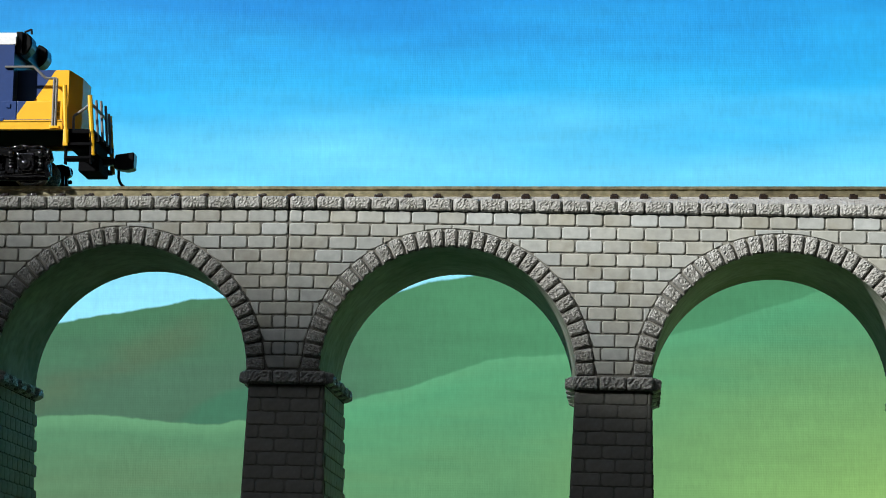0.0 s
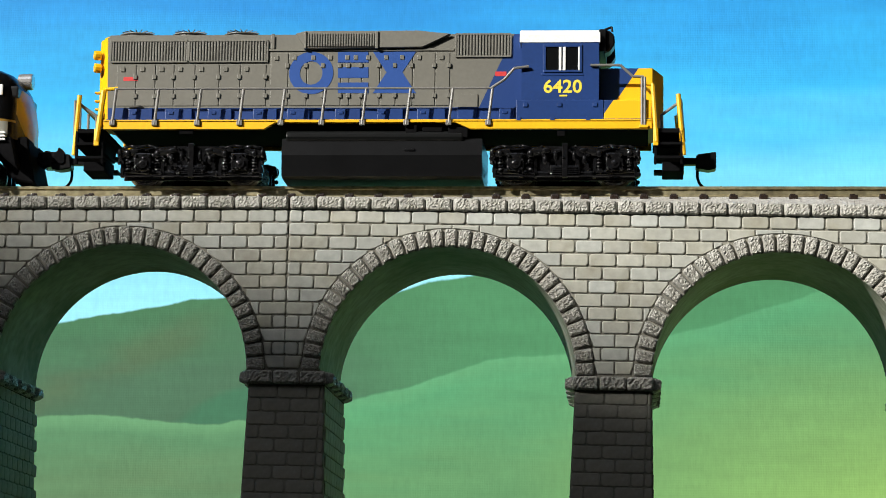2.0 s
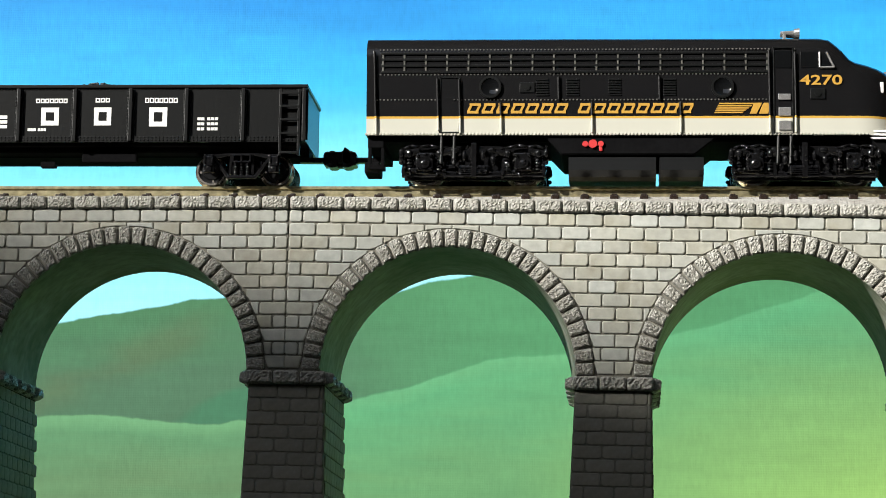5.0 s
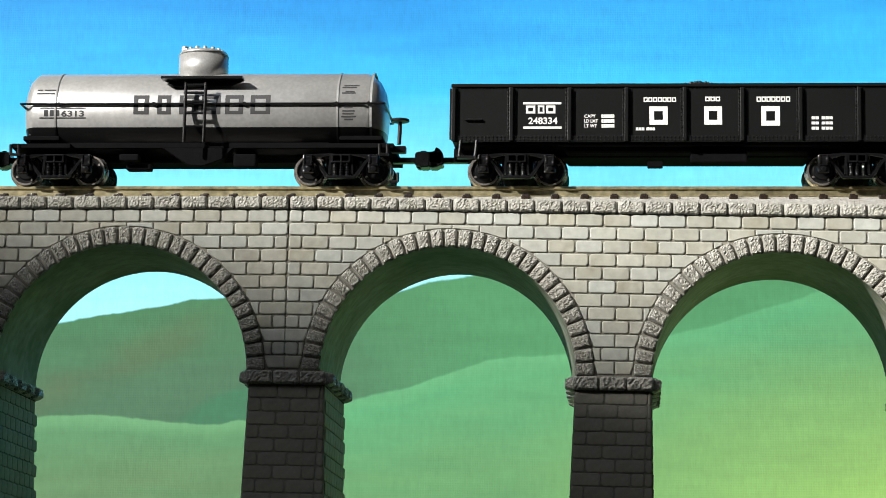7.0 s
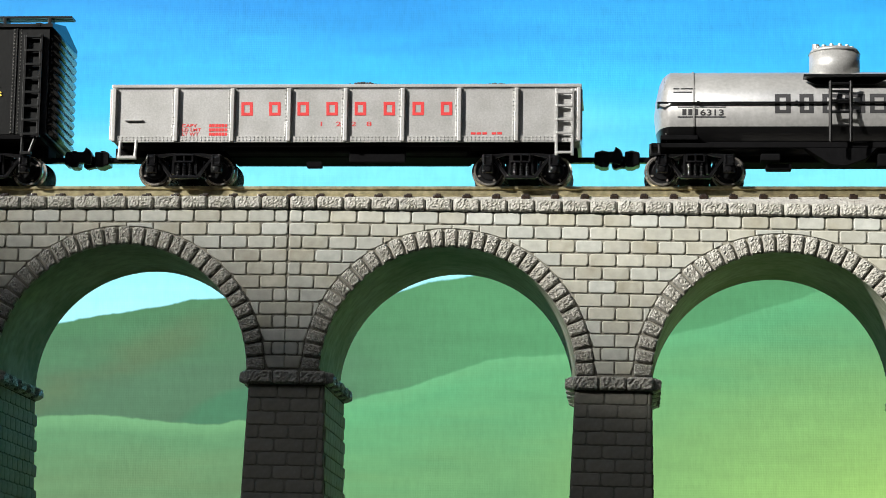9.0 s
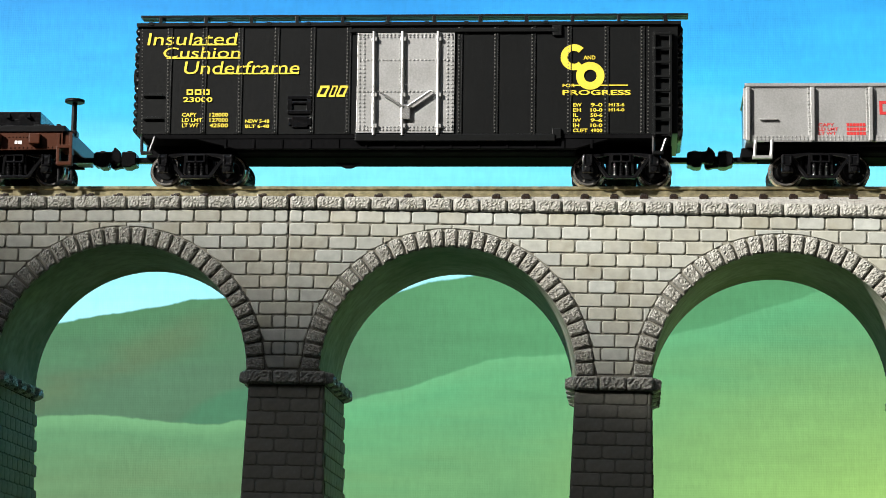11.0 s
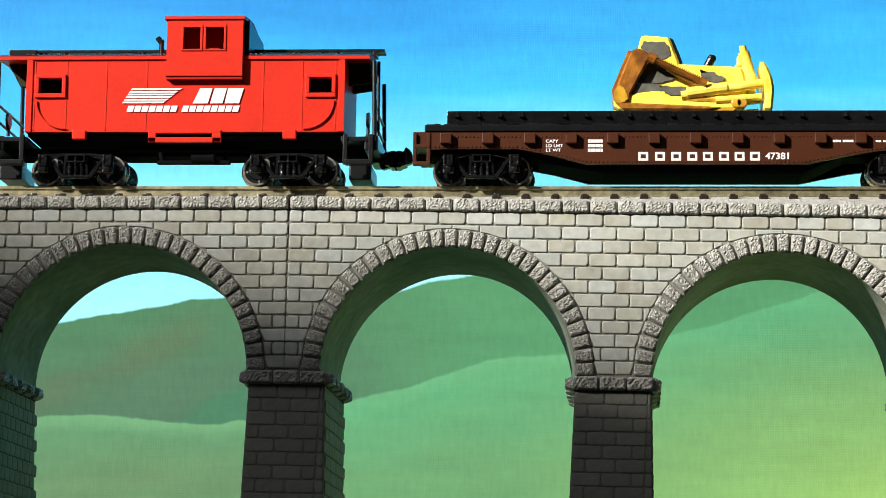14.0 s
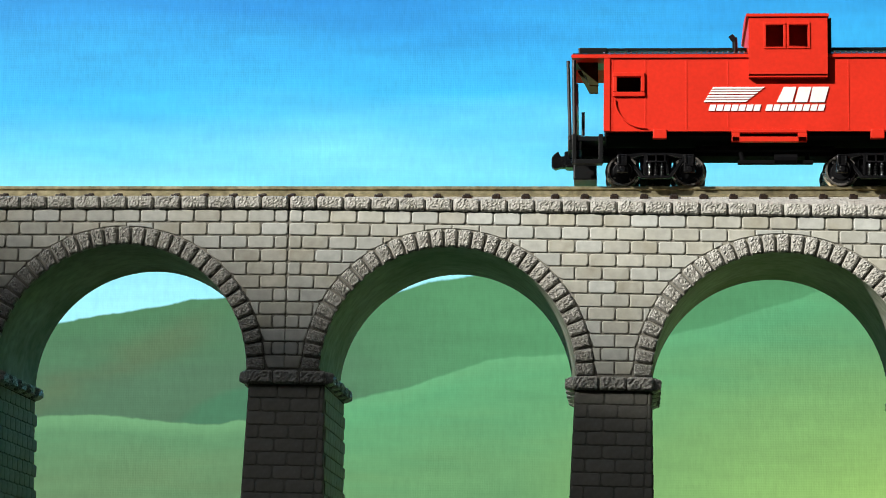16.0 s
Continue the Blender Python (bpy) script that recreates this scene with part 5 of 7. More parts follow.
    rivets(d, [(130, 238.5, 1000, 238.5)], S - 0.02, body_paint, body, 0.34, 0.62)
    # portholes
    for u in (347, 750):
        bm = bmesh.new()
        x, z = X(u, 156), Z(156)
        k = 30
        for i in range(k):
            a0, a1 = 2 * math.pi * i / k, 2 * math.pi * (i + 1) / k
            slab(bm, [(x + 1.95 * math.cos(a0), z + 1.95 * math.sin(a0)), (x + 1.95 * math.cos(a1), z + 1.95 * math.sin(a1)), (x + 1.55 * math.cos(a1), z + 1.55 * math.sin(a1)), (x + 1.55 * math.cos(a0), z + 1.55 * math.sin(a0))], S - 0.48, S + 0.2)
        port = part("porthole", bm, SATIN_BLACK, body, "round porthole with raised rim")
        bm = bmesh.new()
        loops = [[bm.verts.new((x + r * math.cos(math.pi * i / 12), S - 0.45 + 0.43 * (1 - (r / 1.6) ** 2), z + r * math.sin(math.pi * i / 12))) for i in range(24)] for r in (1.6, 1.35, 1.05, 0.7, 0.3)]
        for lo, hi in zip(loops, loops[1:]):
            for i in range(24):
                bm.faces.new((lo[i], lo[(i + 1) % 24], hi[(i + 1) % 24], hi[i]))
        bm.faces.new(loops[-1])
        part("pane", bm, GLASS, port, smooth=True)
    # filler plates and small louvre panels
    for u, v in ((411, 156), (915, 168)):
        bm = bmesh.new()
        d.box(bm, u - 13, u + 13, v - 9, v + 9, S - 0.22, S + 0.1, 0.08)
        rod(bm, (X(u, v), S - 0.2, Z(v)), (X(u, v), S - 0.4, Z(v)), 0.55, sides=14)
        part("filler_plate", bm, SATIN_BLACK, body)
    for u in (437, 490, 563, 658):
        bm = bmesh.new()
        for k in range(7):
            d.box(bm, u - 11, u + 11, 141 + k * 4.5, 143.5 + k * 4.5, S - 0.2, S + 0.1, 0.04)
        part("louvre", bm, SATIN_BLACK, body)
    # doors, handrails, steps
    for u0, u1, v0, v1 in ((258, 294, 137, 236), (838, 873, 86, 238)):
        bm = bmesh.new()
        for a, b, c, e in ((u0, u1, v0, v0 + 2), (u0, u0 + 2, v0, v1), (u1 - 2, u1, v0, v1), (u0, u1, v1 - 2, v1)):
            d.box(bm, a, b, c, e, S - 0.16, S + 0.1, 0.03)
        part("door_frame", bm, SATIN_BLACK, body)
    for u, v0, v1 in ((147, 90, 238), (255, 140, 232), (293, 142, 236), (364, 182, 236), (522, 182, 236), (465, 137, 178), (640, 137, 178), (676, 182, 236), (831, 92, 236), (876, 95, 236)):
        bm = bmesh.new()
        d.rod(bm, u, v0, u, v1, S - 0.35, 0.2)
        d.box(bm, u - 1.5, u + 1.5, v0, v0 + 3, S - 0.4, S, 0.03)
        d.box(bm, u - 1.5, u + 1.5, v1 - 3, v1, S - 0.4, S, 0.03)
        part("handrail", bm, body_paint, body)
    for v0, v1 in ((168, 179), (192, 207), (215, 232)):
        bm = bmesh.new()
        d.box(bm, 846, 868, v0, v1, S - 0.3, S + 0.2, 0.12)
        part("door_step", bm, CHROME, body, "bright step plate in the door")
    for u in (262, 284, 846, 868):
        bm = bmesh.new()
        d.rod(bm, u, 240, u - 2, 290, S + 0.4, 0.3)
        part("ladder_rail", bm, SATIN_BLACK, t)
    # cab windows
    bm = bmesh.new()
    d.box(bm, 842, 870, 92, 123, S - 0.12, S + 0.3, 0.1)
    d.box(bm, 886, 918, 94, 123, S - 0.12, S + 0.3, 0.1)
    d.shape(bm, [(921, 97), (930, 97), (942, 121), (921, 121)], S - 0.12, S + 0.3)
    d.shape(bm, [(958, 92), (965, 101), (972, 116), (962, 112), (950, 96)], -8.2, -3.0)
    part("cab_window", bm, GLASS, body)
    bm = bmesh.new()
    for a, b, c, e in ((919, 95, 919, 122), (919, 122, 944, 122), (944, 122, 931, 95)):
        d.rod(bm, a, b, c, e, S - 0.2, 0.2)
    part("window_frame", bm, CHROME, body, "bright quarter window frame")
    writing("4270", d, 884, 958, 135, 153, S - 0.1, GOLD_MARK, body, "cab_number")
    # name as plain bars, and the striped emblem
    bars((1,) * 7 + (0,) + (1,) * 8, d, 306, 700, 184, 202, S - 0.12, GOLD_MARK, body, slant=0.25, hollow=True, name="name_bars")
    forms = [[(744 - k * 2, 184 + k * 3.9), (806 - k * 5, 184 + k * 3.9), (803 - k * 5, 186.4 + k * 3.9), (742 - k * 2, 186.4 + k * 3.9)] for k in range(5)]
    for q in forms + [[(804, 184), (818, 184), (808, 203), (796, 203)], [(820, 184), (834, 184), (828, 203), (812, 203)]]:
        bm = bmesh.new()
        d.shape(bm, q, S - 0.15, S)
        part("emblem_form", bm, GOLD_MARK, body)
    # nose: headlight, number boards, stripes
    bm = bmesh.new()
    rod(bm, (X(1040, 133, -2), 0, Z(131, 0) - 0.9), (X(1066, 133, -2), 0, Z(131, 0) - 0.9), 1.4, 1.5, 18, 0.2)
    part("headlight", bm, CHROME, body, "bright nose headlight")
    for y in (-7.6, 7.6):
        bm = bmesh.new()
        x = X(1024, 158, -8)
        box(bm, x - 0.6, x + 0.7, y - 1.0, y + 1.0, Z(168, -8), Z(148, -8), 0.25)
        part("class_light", bm, WHITE_MARK, body, "white number light on the nose")
    bm = bmesh.new()
    d.box(bm, 1032, 1056, 150, 170, -7.2, 7.2, 0.3)
    part("number_board", bm, SATIN_BLACK, body)
    for v in (232, 238, 244):
        bm = bmesh.new()
        d.shape(bm, [(1005, v), (1038, v), (1040, v + 3), (1008, v + 3)], -9.1, -7.0)
        part("nose_stripe", bm, WHITE_MARK, body)
    # tanks, skirts, pilot
    bm = bmesh.new()
    d.box(bm, 150, 1000, 241, 252, -8.3, 8.3, 0.2)
    d.shape(bm, [(440, 242), (742, 242), (700, 274), (470, 274)], -9.0, 9.0, 0.2)
    part("skirt", bm, UNDER_BLACK, t, "black lower skirt")
    for a, b in ((480, 632), (638, 715)):
        bm = bmesh.new()
        x0, x1 = X(a, 300), X(b, 300)
        loft(bm, [(-8.6, Z(279, -8.6)), (-8.9, Z(300)), (-7.6, 1.2), (-6.0, 0.7), (6.0, 0.7), (7.6, 1.2), (8.9, 3.0), (8.6, 5.2)], x0, x1)
        part("fuel_tank", bm, SATIN_BLACK, t, "black fuel tank")
    bm = bmesh.new()
    for u in (510, 523, 537):
        rod(bm, (X(u, 256), -9.0, Z(255)), (X(u, 256), -9.4, Z(255)), 0.75 if u == 523 else 0.5, sides=12)
    d.box(bm, 505, 542, 256, 258, -9.3, -9, 0.0)
    d.box(bm, 534, 540, 254, 268, -9.3, -9, 0.1)
    part("brake_valve", bm, RED_MARK, t, "red piping on the skirt")
    bm = bmesh.new()
    d.shape(bm, [(1000, 241), (1074, 241), (1080, 280), (1090, 326), (1048, 318), (1010, 262)], -6.0, 6.0, 0.3)
    d.shape(bm, [(995, 241), (1050, 241), (1064, 300), (1020, 266)], -8.4, 8.4, 0.3)
    part("pilot", bm, UNDER_BLACK, t, "black swept pilot under the nose")
    bm = bmesh.new()
    d.box(bm, 134, 162, 241, 262, -8.6, 8.6, 0.2)
    d.box(bm, 134, 140, 262, 300, -8.6, -7.6, 0.1)
    d.box(bm, 156, 162, 262, 300, -8.6, -7.6, 0.1)
    d.box(bm, 134, 162, 292, 300, -8.8, -6.6, 0.1)
    d.box(bm, 134, 160, 286, 306, -3, 3, 0.3)
    part("rear_step", bm, UNDER_BLACK, t)
    diesel_truck(t, X(318, 290, -8))
    diesel_truck(t, X(892, 290, -8))
    coupler(t, X(1076, 285), 1, 4.2)
    coupler(t, X(130, 285), -1, 6.2)
    return t


# ---- gondolas ----
def gondola(name, label, d, s, paint_, left, ribs, ladder, right, trucks, load):
    """An open car: left and right are its ends, ribs the posts on its sides."""
    t = vehicle(name, label, "gondola", d)
    X, Z = d.x, d.z
    S = -9.3
    # open body: sides, ends, floor
    bm = bmesh.new()
    x0, x1, zt, zb = X(left + 3, 200), X(right - 3, 200), Z(152), Z(249)
    box(bm, x0, x1, S, S + 0.7, zb, zt, 0.05)
    body = part("side_wall", bm, paint_, t)
    for name_, q in (("side_wall", (x0, x1, -S - 0.7, -S, zb, zt)), ("end_wall", (x0, x0 + 0.7, S + 0.7, -S - 0.7, zb, zt)),
                     ("end_wall", (x1 - 0.7, x1, S + 0.7, -S - 0.7, zb, zt)), ("floor_plate", (x0 + 0.7, x1 - 0.7, S + 0.7, -S - 0.7, zb + 0.1, zb + 0.8))):
        bm = bmesh.new()
        box(bm, *q, 0.05)
        part(name_, bm, paint_, t)
    bm = bmesh.new()
    box(bm, x0 - 0.25, x1 + 0.25, S - 0.35, S + 0.9, zt - 0.35, zt + 0.25, 0.12)
    box(bm, x0 - 0.25, x1 + 0.25, -S - 0.9, -S + 0.35, zt - 0.35, zt + 0.25, 0.12)
    box(bm, x0 - 0.25, x0 + 0.9, S, -S, zt - 0.33, zt + 0.23, 0.1)
    box(bm, x1 - 0.9, x1 + 0.25, S, -S, zt - 0.33, zt + 0.23, 0.1)
    part("top_chord", bm, paint_, body)
    bm = bmesh.new()
    d.box(bm, left + 3, right - 3, 241, 252, S - 0.25, S + 0.2, 0.05)
    part("side_sill", bm, paint_, body)
    for u in (*ribs, left + 5, right - 5):
        bm = bmesh.new()
        d.box(bm, u - 4, u + 3, 156, 250, S - 0.75, S + 0.1, 0.12)
        d.box(bm, u - 7, u + 6, 158, 248, S - 0.16, S + 0.1, 0.05)
        part("rib", bm, paint_, body)
    rivets(d, [(left + 6, 243.5, right - 6, 243.5), (left + 6, 248.5, right - 6, 248.5)] + [(u - 5.5, 160, u - 5.5, 240) for u in ribs], S - 0.2, paint_, body, 0.3, 0.66)
    rivets(d, [(left + 6, 158, right - 6, 158)], S, paint_, body, 0.22, 0.6)
    a, b = ladder
    for u in (a, b):
        bm = bmesh.new()
        d.box(bm, u - 2.5, u + 2.5, 158, 275, S - 0.9, S - 0.3, 0.06)
        part("ladder_rail", bm, paint_, t)
    for v in (165, 188, 212, 236, 270):
        bm = bmesh.new()
        d.box(bm, a, b, v - 2, v + 2, S - 1.0, S - 0.55, 0.05)
        part("rung", bm, paint_, t)
    bm = bmesh.new()
    d.box(bm, left + 25, left + 55, 211, 214, S - 0.5, S, 0.08)
    for u in (left + 14, left + 42):
        d.rod(bm, u + 3, 250, u, 278, S - 0.1, 0.28)
    d.box(bm, left + 10, left + 44, 276, 281, S - 0.4, S + 0.6, 0.05)
    part("grab_iron", bm, paint_, t)
    # underframe
    d.sunk = True
    bm = bmesh.new()
    d.box(bm, left + 20, right - 20, 250, 266, -7.6, 7.6, 0.2)
    d.shape(bm, [(left + 190, 252), (right - 190, 252), (right - 205, 294), (left + 205, 294)], -6.2, 6.2, 0.2)
    d.box(bm, left + 8, right - 8, 262, 290, -3.0, 3.0, 0.15)
    d.box(bm, left + 345, left + 372, 286, 299, -7.2, -5.5, 0.15)
    d.box(bm, left + 420, left + 520, 268, 290, -7.4, -6.0, 0.3)
    d.sunk = False
    part("underframe", bm, UNDER_BLACK, t, "black underframe")
    for u in trucks:
        freight_truck(t, X(u, 300, -7.5))
    coupler(t, X(right - 2, 285), 1, 5.8)
    coupler(t, X(left + 2, 285), -1, 5.8)
    # heaped load
    bm = bmesh.new()
    g = random.Random(5)
    for c, w, h in load:
        for _ in range(170):
            x = X(c, 150, 0) + g.gauss(0, 1) * w
            y = g.uniform(-5, 5)
            z = Z(152) + 1.25 + h * math.exp(-((x - X(c, 150, 0)) / (w * 1.2)) ** 2) * (1 - (y / 7) ** 2) - 0.5
            r = g.uniform(0.18, 0.42)
            tb = bmesh.new()
            bmesh.ops.create_icosphere(tb, subdivisions=1, radius=r)
            for v in tb.verts:
                v.co = Vector((x, y, z)) + v.co * g.uniform(0.7, 1.2)
            add(bm, tb)
    box(bm, x0 + 0.8, x1 - 0.8, S + 0.8, -S - 0.8, zb + 0.9, zt - 0.6, 0.2)
    tagged(part("coal_heap", bm, COAL, t, "dark coal load"), kind="stuff")
    return t, body, S


def black_gondola():
    d = Draft(983, 6.6)
    t, body, S = gondola("gondola", "glossy black model gondola car with white lettering and coal load", d, 0, SATIN_BLACK, 574, (680, 782, 882, 984, 1085, 1187, 1290), (1358, 1392), 1406, (690, 1286), ((1015, 3.0, 1.4),))
    F = S - 0.02
    bars((1, 0.7, 1), d, 706, 762, 188, 202, F, WHITE_MARK, body, hollow=True, name="name_bars")
    writing("248334", d, 710, 761, 209, 221, F, WHITE_MARK, body, "car_number")
    bm = bmesh.new()
    for v in (182, 225):
        d.box(bm, 701, 768, v, v + 4, F - 0.05, F, 0.0)
    part("lettering_line", bm, WHITE_MARK, body)
    for i, s in enumerate(("CAPY", "LD LMT", "LT WT")):
        writing(s, d, 808, 808 + (20, 24, 22)[i], 204 + i * 8.5, 210 + i * 8.5, F, WHITE_MARK, body)
        bars((1, 1, 1, 1, 1, 1), d, 838, 861, 204 + i * 8.5, 210 + i * 8.5, F, WHITE_MARK, body, gap=0.1)
    bars((1,) * 7, d, 912, 970, 174, 182, F, WHITE_MARK, body, hollow=True, name="name_bars", gap=0.12)
    bars((1,), d, 922, 963, 190, 222, F, WHITE_MARK, body, hollow=True)
    bars((1, 1, 1, 0, 1, 1, 1), d, 898, 932, 227, 232, F, WHITE_MARK, body, gap=0.1)
    bars((1,) * 3, d, 1020, 1047, 173, 181, F, WHITE_MARK, body, hollow=True, name="name_bars", gap=0.12)
    bars((1,), d, 1018, 1058, 190, 222, F, WHITE_MARK, body, hollow=True)
    bars((1,) * 7, d, 1110, 1170, 173, 182, F, WHITE_MARK, body, hollow=True, name="name_bars", gap=0.12)
    bars((1,), d, 1118, 1160, 190, 224, F, WHITE_MARK, body, hollow=True)
    for i in range(3):
        bars((1, 1, 0, 1, 1, 1), d, 1206, 1244, 208 + i * 9, 213 + i * 9, F, WHITE_MARK, body, gap=0.15)


def silver_gondola():
    d = Draft(614, 9.0)
    t, body, S = gondola("gondola", "silver model gondola car with red lettering and coal load", d, 0, SILVER, 198, (313, 412, 512, 612, 713, 813, 914), (984, 1012), 1029, (328, 922), ((650, 3.0, 1.4), (880, 2.0, 0.9)))
    F = S - 0.02
    for i, u in enumerate((428, 477, 527, 578, 628, 679, 730, 780)):
        bars((1,), d, u, u + 26, 181, 205, F if i % 2 else F - 0.7 * (u % 100 > 90), RED_MARK, body, hollow=True, name="name_bars")
    for c, u in zip("1228", (568, 595, 622, 649)):
        writing(c, d, u, u + (2.5 if c == "1" else 9), 216, 224, F, RED_MARK, body, "car_number", bold=0.004)
    for i, s in enumerate(("CAPY", "LD LMT", "LT WT")):
        writing(s, d, 323, 323 + (27, 34, 30)[i], 220 + i * 7.5, 225.5 + i * 7.5, F, RED_MARK, body)
        bars((1, 1, 1, 1, 1, 1), d, 371, 404, 220 + i * 7.5, 225.5 + i * 7.5, F, RED_MARK, body, gap=0.15)
    bars((1, 1, 1, 0, 1, 1), d, 833, 890, 235, 239, F, RED_MARK, body, gap=0.2)


# ---- tank car ----
def tank_car():
    d = Draft(465, 7.2)
    t = vehicle("tank_car", "silver and black model tank car with dome and ladder", "tank car", d)
    X, Z = d.x, d.z
    R, AZ = 7.95, 13.1
    tank_paint = zones("tank_paint", (0.47, 0.47, 0.46), [((0.008, 0.008, 0.0085), [(0, -1, -(AZ - 3.05))])], rough=0.33, vary=0.10, metal=0.5)
    xl, xr = X(139, 180, -7.7), X(789, 180, -7.7)
    bm = bmesh.new()
    k = 48
    prof = [(xl, 0.3), (xl + 0.25, 2.8), (xl + 0.9, 5.6), (xl + 1.5, 6.9), (xl + 2.1, 7.5), (xl + 2.8, R), (xr - 3.6, R), (xr - 2.6, 7.35), (xr - 1.4, 6.4), (xr - 0.5, 4.6), (xr - 0.1, 2.4), (xr, 0.3)]
    loops = [[bm.verts.new((x, r * math.cos(2 * math.pi * i / k), AZ + r * math.sin(2 * math.pi * i / k))) for i in range(k)] for x, r in prof]
    for a, b in zip(loops, loops[1:]):
        for i in range(k):
            bm.faces.new((a[i], a[(i + 1) % k], b[(i + 1) % k], b[i]))
    bm.faces.new(loops[0])
    bm.faces.new(loops[-1])
    tank = part("tank", bm, tank_paint, t, "silver tank, black below", smooth=True)
    for u, w in ((206, 3), (705, 3), (764, 4)):
        bm = bmesh.new()
        x = X(u, 180, -7.7)
        for i in range(k):
            a0, a1 = 2 * math.pi * i / k, 2 * math.pi * (i + 1) / k
            q = []
            for xx in (x - w * 0.05, x + w * 0.05):
                for rr in (R - 0.1, R + 0.14):
                    q.append([bm.verts.new((xx, rr * math.cos(a), AZ + rr * math.sin(a))) for a in (a0, a1)])
            bm.faces.new((q[1][0], q[1][1], q[3][1], q[3][0]))
            bm.faces.new((q[0][0], q[0][1], q[1][1], q[1][0]))
            bm.faces.new((q[2][0], q[2][1], q[3][1], q[3][0]))
        part("band", bm, tank_paint, tank)
    rivets(d, [(160, 140, 160, 250)], -6.2, SILVER, tank, 0.2, 0.6)
    # dome
    xd = X(463, 110, -2)
    bm = bmesh.new()
    rod(bm, (xd, 0, AZ + 6.5), (xd, 0, Z(97, 0) + 0.2), 4.4, sides=40)
    rod(bm, (xd, 0, Z(97, 0) + 0.2), (xd, 0, Z(88, 0)), 4.5, 4.1, 40)
    rod(bm, (xd, 0, Z(88, 0)), (xd, 0, Z(86, 0)), 3.9, 3.3, 40)
    dome = part("dome", bm, SILVER, tank, "silver expansion dome", smooth=False)
    for p in dome.data.polygons:
        p.use_smooth = abs(p.normal.z) < 0.9
    bm = bmesh.new()
    for i in range(14):
        a = 2 * math.pi * i / 14
        rod(bm, (xd + 3.2 * math.cos(a), 3.2 * math.sin(a), Z(89, 0)), (xd + 3.2 * math.cos(a), 3.2 * math.sin(a), Z(83, 0)), 0.35, sides=8)
    rod(bm, (xd - 3.3, -1, Z(90, 0)), (xd - 3.3, -1, Z(79, 0)), 0.6, sides=10)
    part("dome_bolt", bm, SILVER, dome, "bolt heads round the dome lid")
    # walkway round the dome, ladder, rail
    bm = bmesh.new()
    zw = Z(141, -7.5)
    for s in (-1, 1):
        box(bm, X(391, 140), X(536, 140), s * 7.9 - 1.2, s * 7.9 + 1.2, zw, zw + 0.45, 0.08)
        slab(bm, [(X(394, 140), zw), (X(536, 140), zw), (X(512, 150), zw - 1.0), (X(414, 150), zw - 1.1)], s * 7.0 - 0.3, s * 7.0 + 0.3, 0.05)
    part("walkway", bm, BLACK, t, "black walkway boards beside the dome")
    for u in (433, 468):
        bm = bmesh.new()
        d.rod(bm, u + 4, 146, u, 252, -9.2, 0.3)
        part("ladder_rail", bm, BLACK, t)
    for v in (150, 164, 180, 200, 224):
        bm = bmesh.new()
        d.rod(bm, 433, v, 470, v, -9.2, 0.24)
        part("rung", bm, BLACK, t)
    bm = bmesh.new()
    for s in (-1, 1):
        rod(bm, (X(144, 183, -8.4), s * 8.3, Z(183, -8.4)), (X(788, 183, -8.4), s * 8.3, Z(183, -8.4)), 0.2, sides=8)
        for u in (212, 380, 540, 703, 760):
            rod(bm, (X(u, 183, -8.4), s * 7.4, Z(183, -8.4)), (X(u, 183, -8.4), s * 8.5, Z(183, -8.4)), 0.34, sides=8)
    for x in (X(144, 183, -8.4), X(788, 183, -8.4)):
        rod(bm, (x, -8.3, Z(183, -8.4)), (x, 8.3, Z(183, -8.4)), 0.2, sides=8)
    part("handrail", bm, BLACK, t, "black rail round the tank")
    # frame
    d.sunk = True
    bm = bmesh.new()
    for a, b in ((128, 232), (688, 805)):
        d.box(bm, a, b, 254, 264, -9.0, 9.0, 0.12)
        d.box(bm, a + 20, b - 20, 240, 256, -7.2, 7.2, 0.2)
        d.box(bm, a + 6, b - 6, 262, 278, -4.5, 4.5, 0.2)
    d.box(bm, 140, 800, 258, 275, -4.2, 4.2, 0.15)
    d.box(bm, 230, 690, 252, 264, -6.0, -4.8, 0.1)
    d.box(bm, 250, 680, 270, 299, -3.0, 3.0, 0.15)
    d.shape(bm, [(395, 262), (520, 262), (500, 288), (465, 300), (440, 298)], -6.2, -3.0, 0.1)
    d.box(bm, 318, 352, 272, 290, -7.0, -4.0, 0.3)
    d.box(bm, 330, 374, 290, 305, -5.5, -3.0, 0.3)
    d.box(bm, 520, 560, 272, 300, -6.0, -3.0, 0.3)
    d.sunk = False
    part("underframe", bm, UNDER_BLACK, t, "black tank car frame")
    for u in (134, 787):
        bm = bmesh.new()
        for w in (-7, 7):
            d.rod(bm, u + w, 256, u + w, 274, -9.0, 0.28)
        d.box(bm, u - 9, u + 9, 271, 275, -9.3, -8.3, 0.05)
        part("end_step", bm, BLACK, t)
    bm = bmesh.new()
    d.rod(bm, 814, 256, 816, 215, -6.8, 0.35)
    x, z = X(816, 214, -6.8), Z(214, -6.8)
    rod(bm, (x, -6.8, z - 0.2), (x, -6.8, z + 0.25), 1.6, sides=18, bevel=0.1)
    d.box(bm, 800, 826, 258, 270, -7.4, -5.6, 0.2)
    d.rod(bm, 812, 306, 812, 322, -6.8, 0.25)
    d.rod(bm, 798, 322, 812, 322, -6.8, 0.25)
    part("brake_wheel", bm, BLACK, t, "brake wheel on its staff")
    for u in (205, 712):
        freight_truck(t, X(u, 300, -7.5))
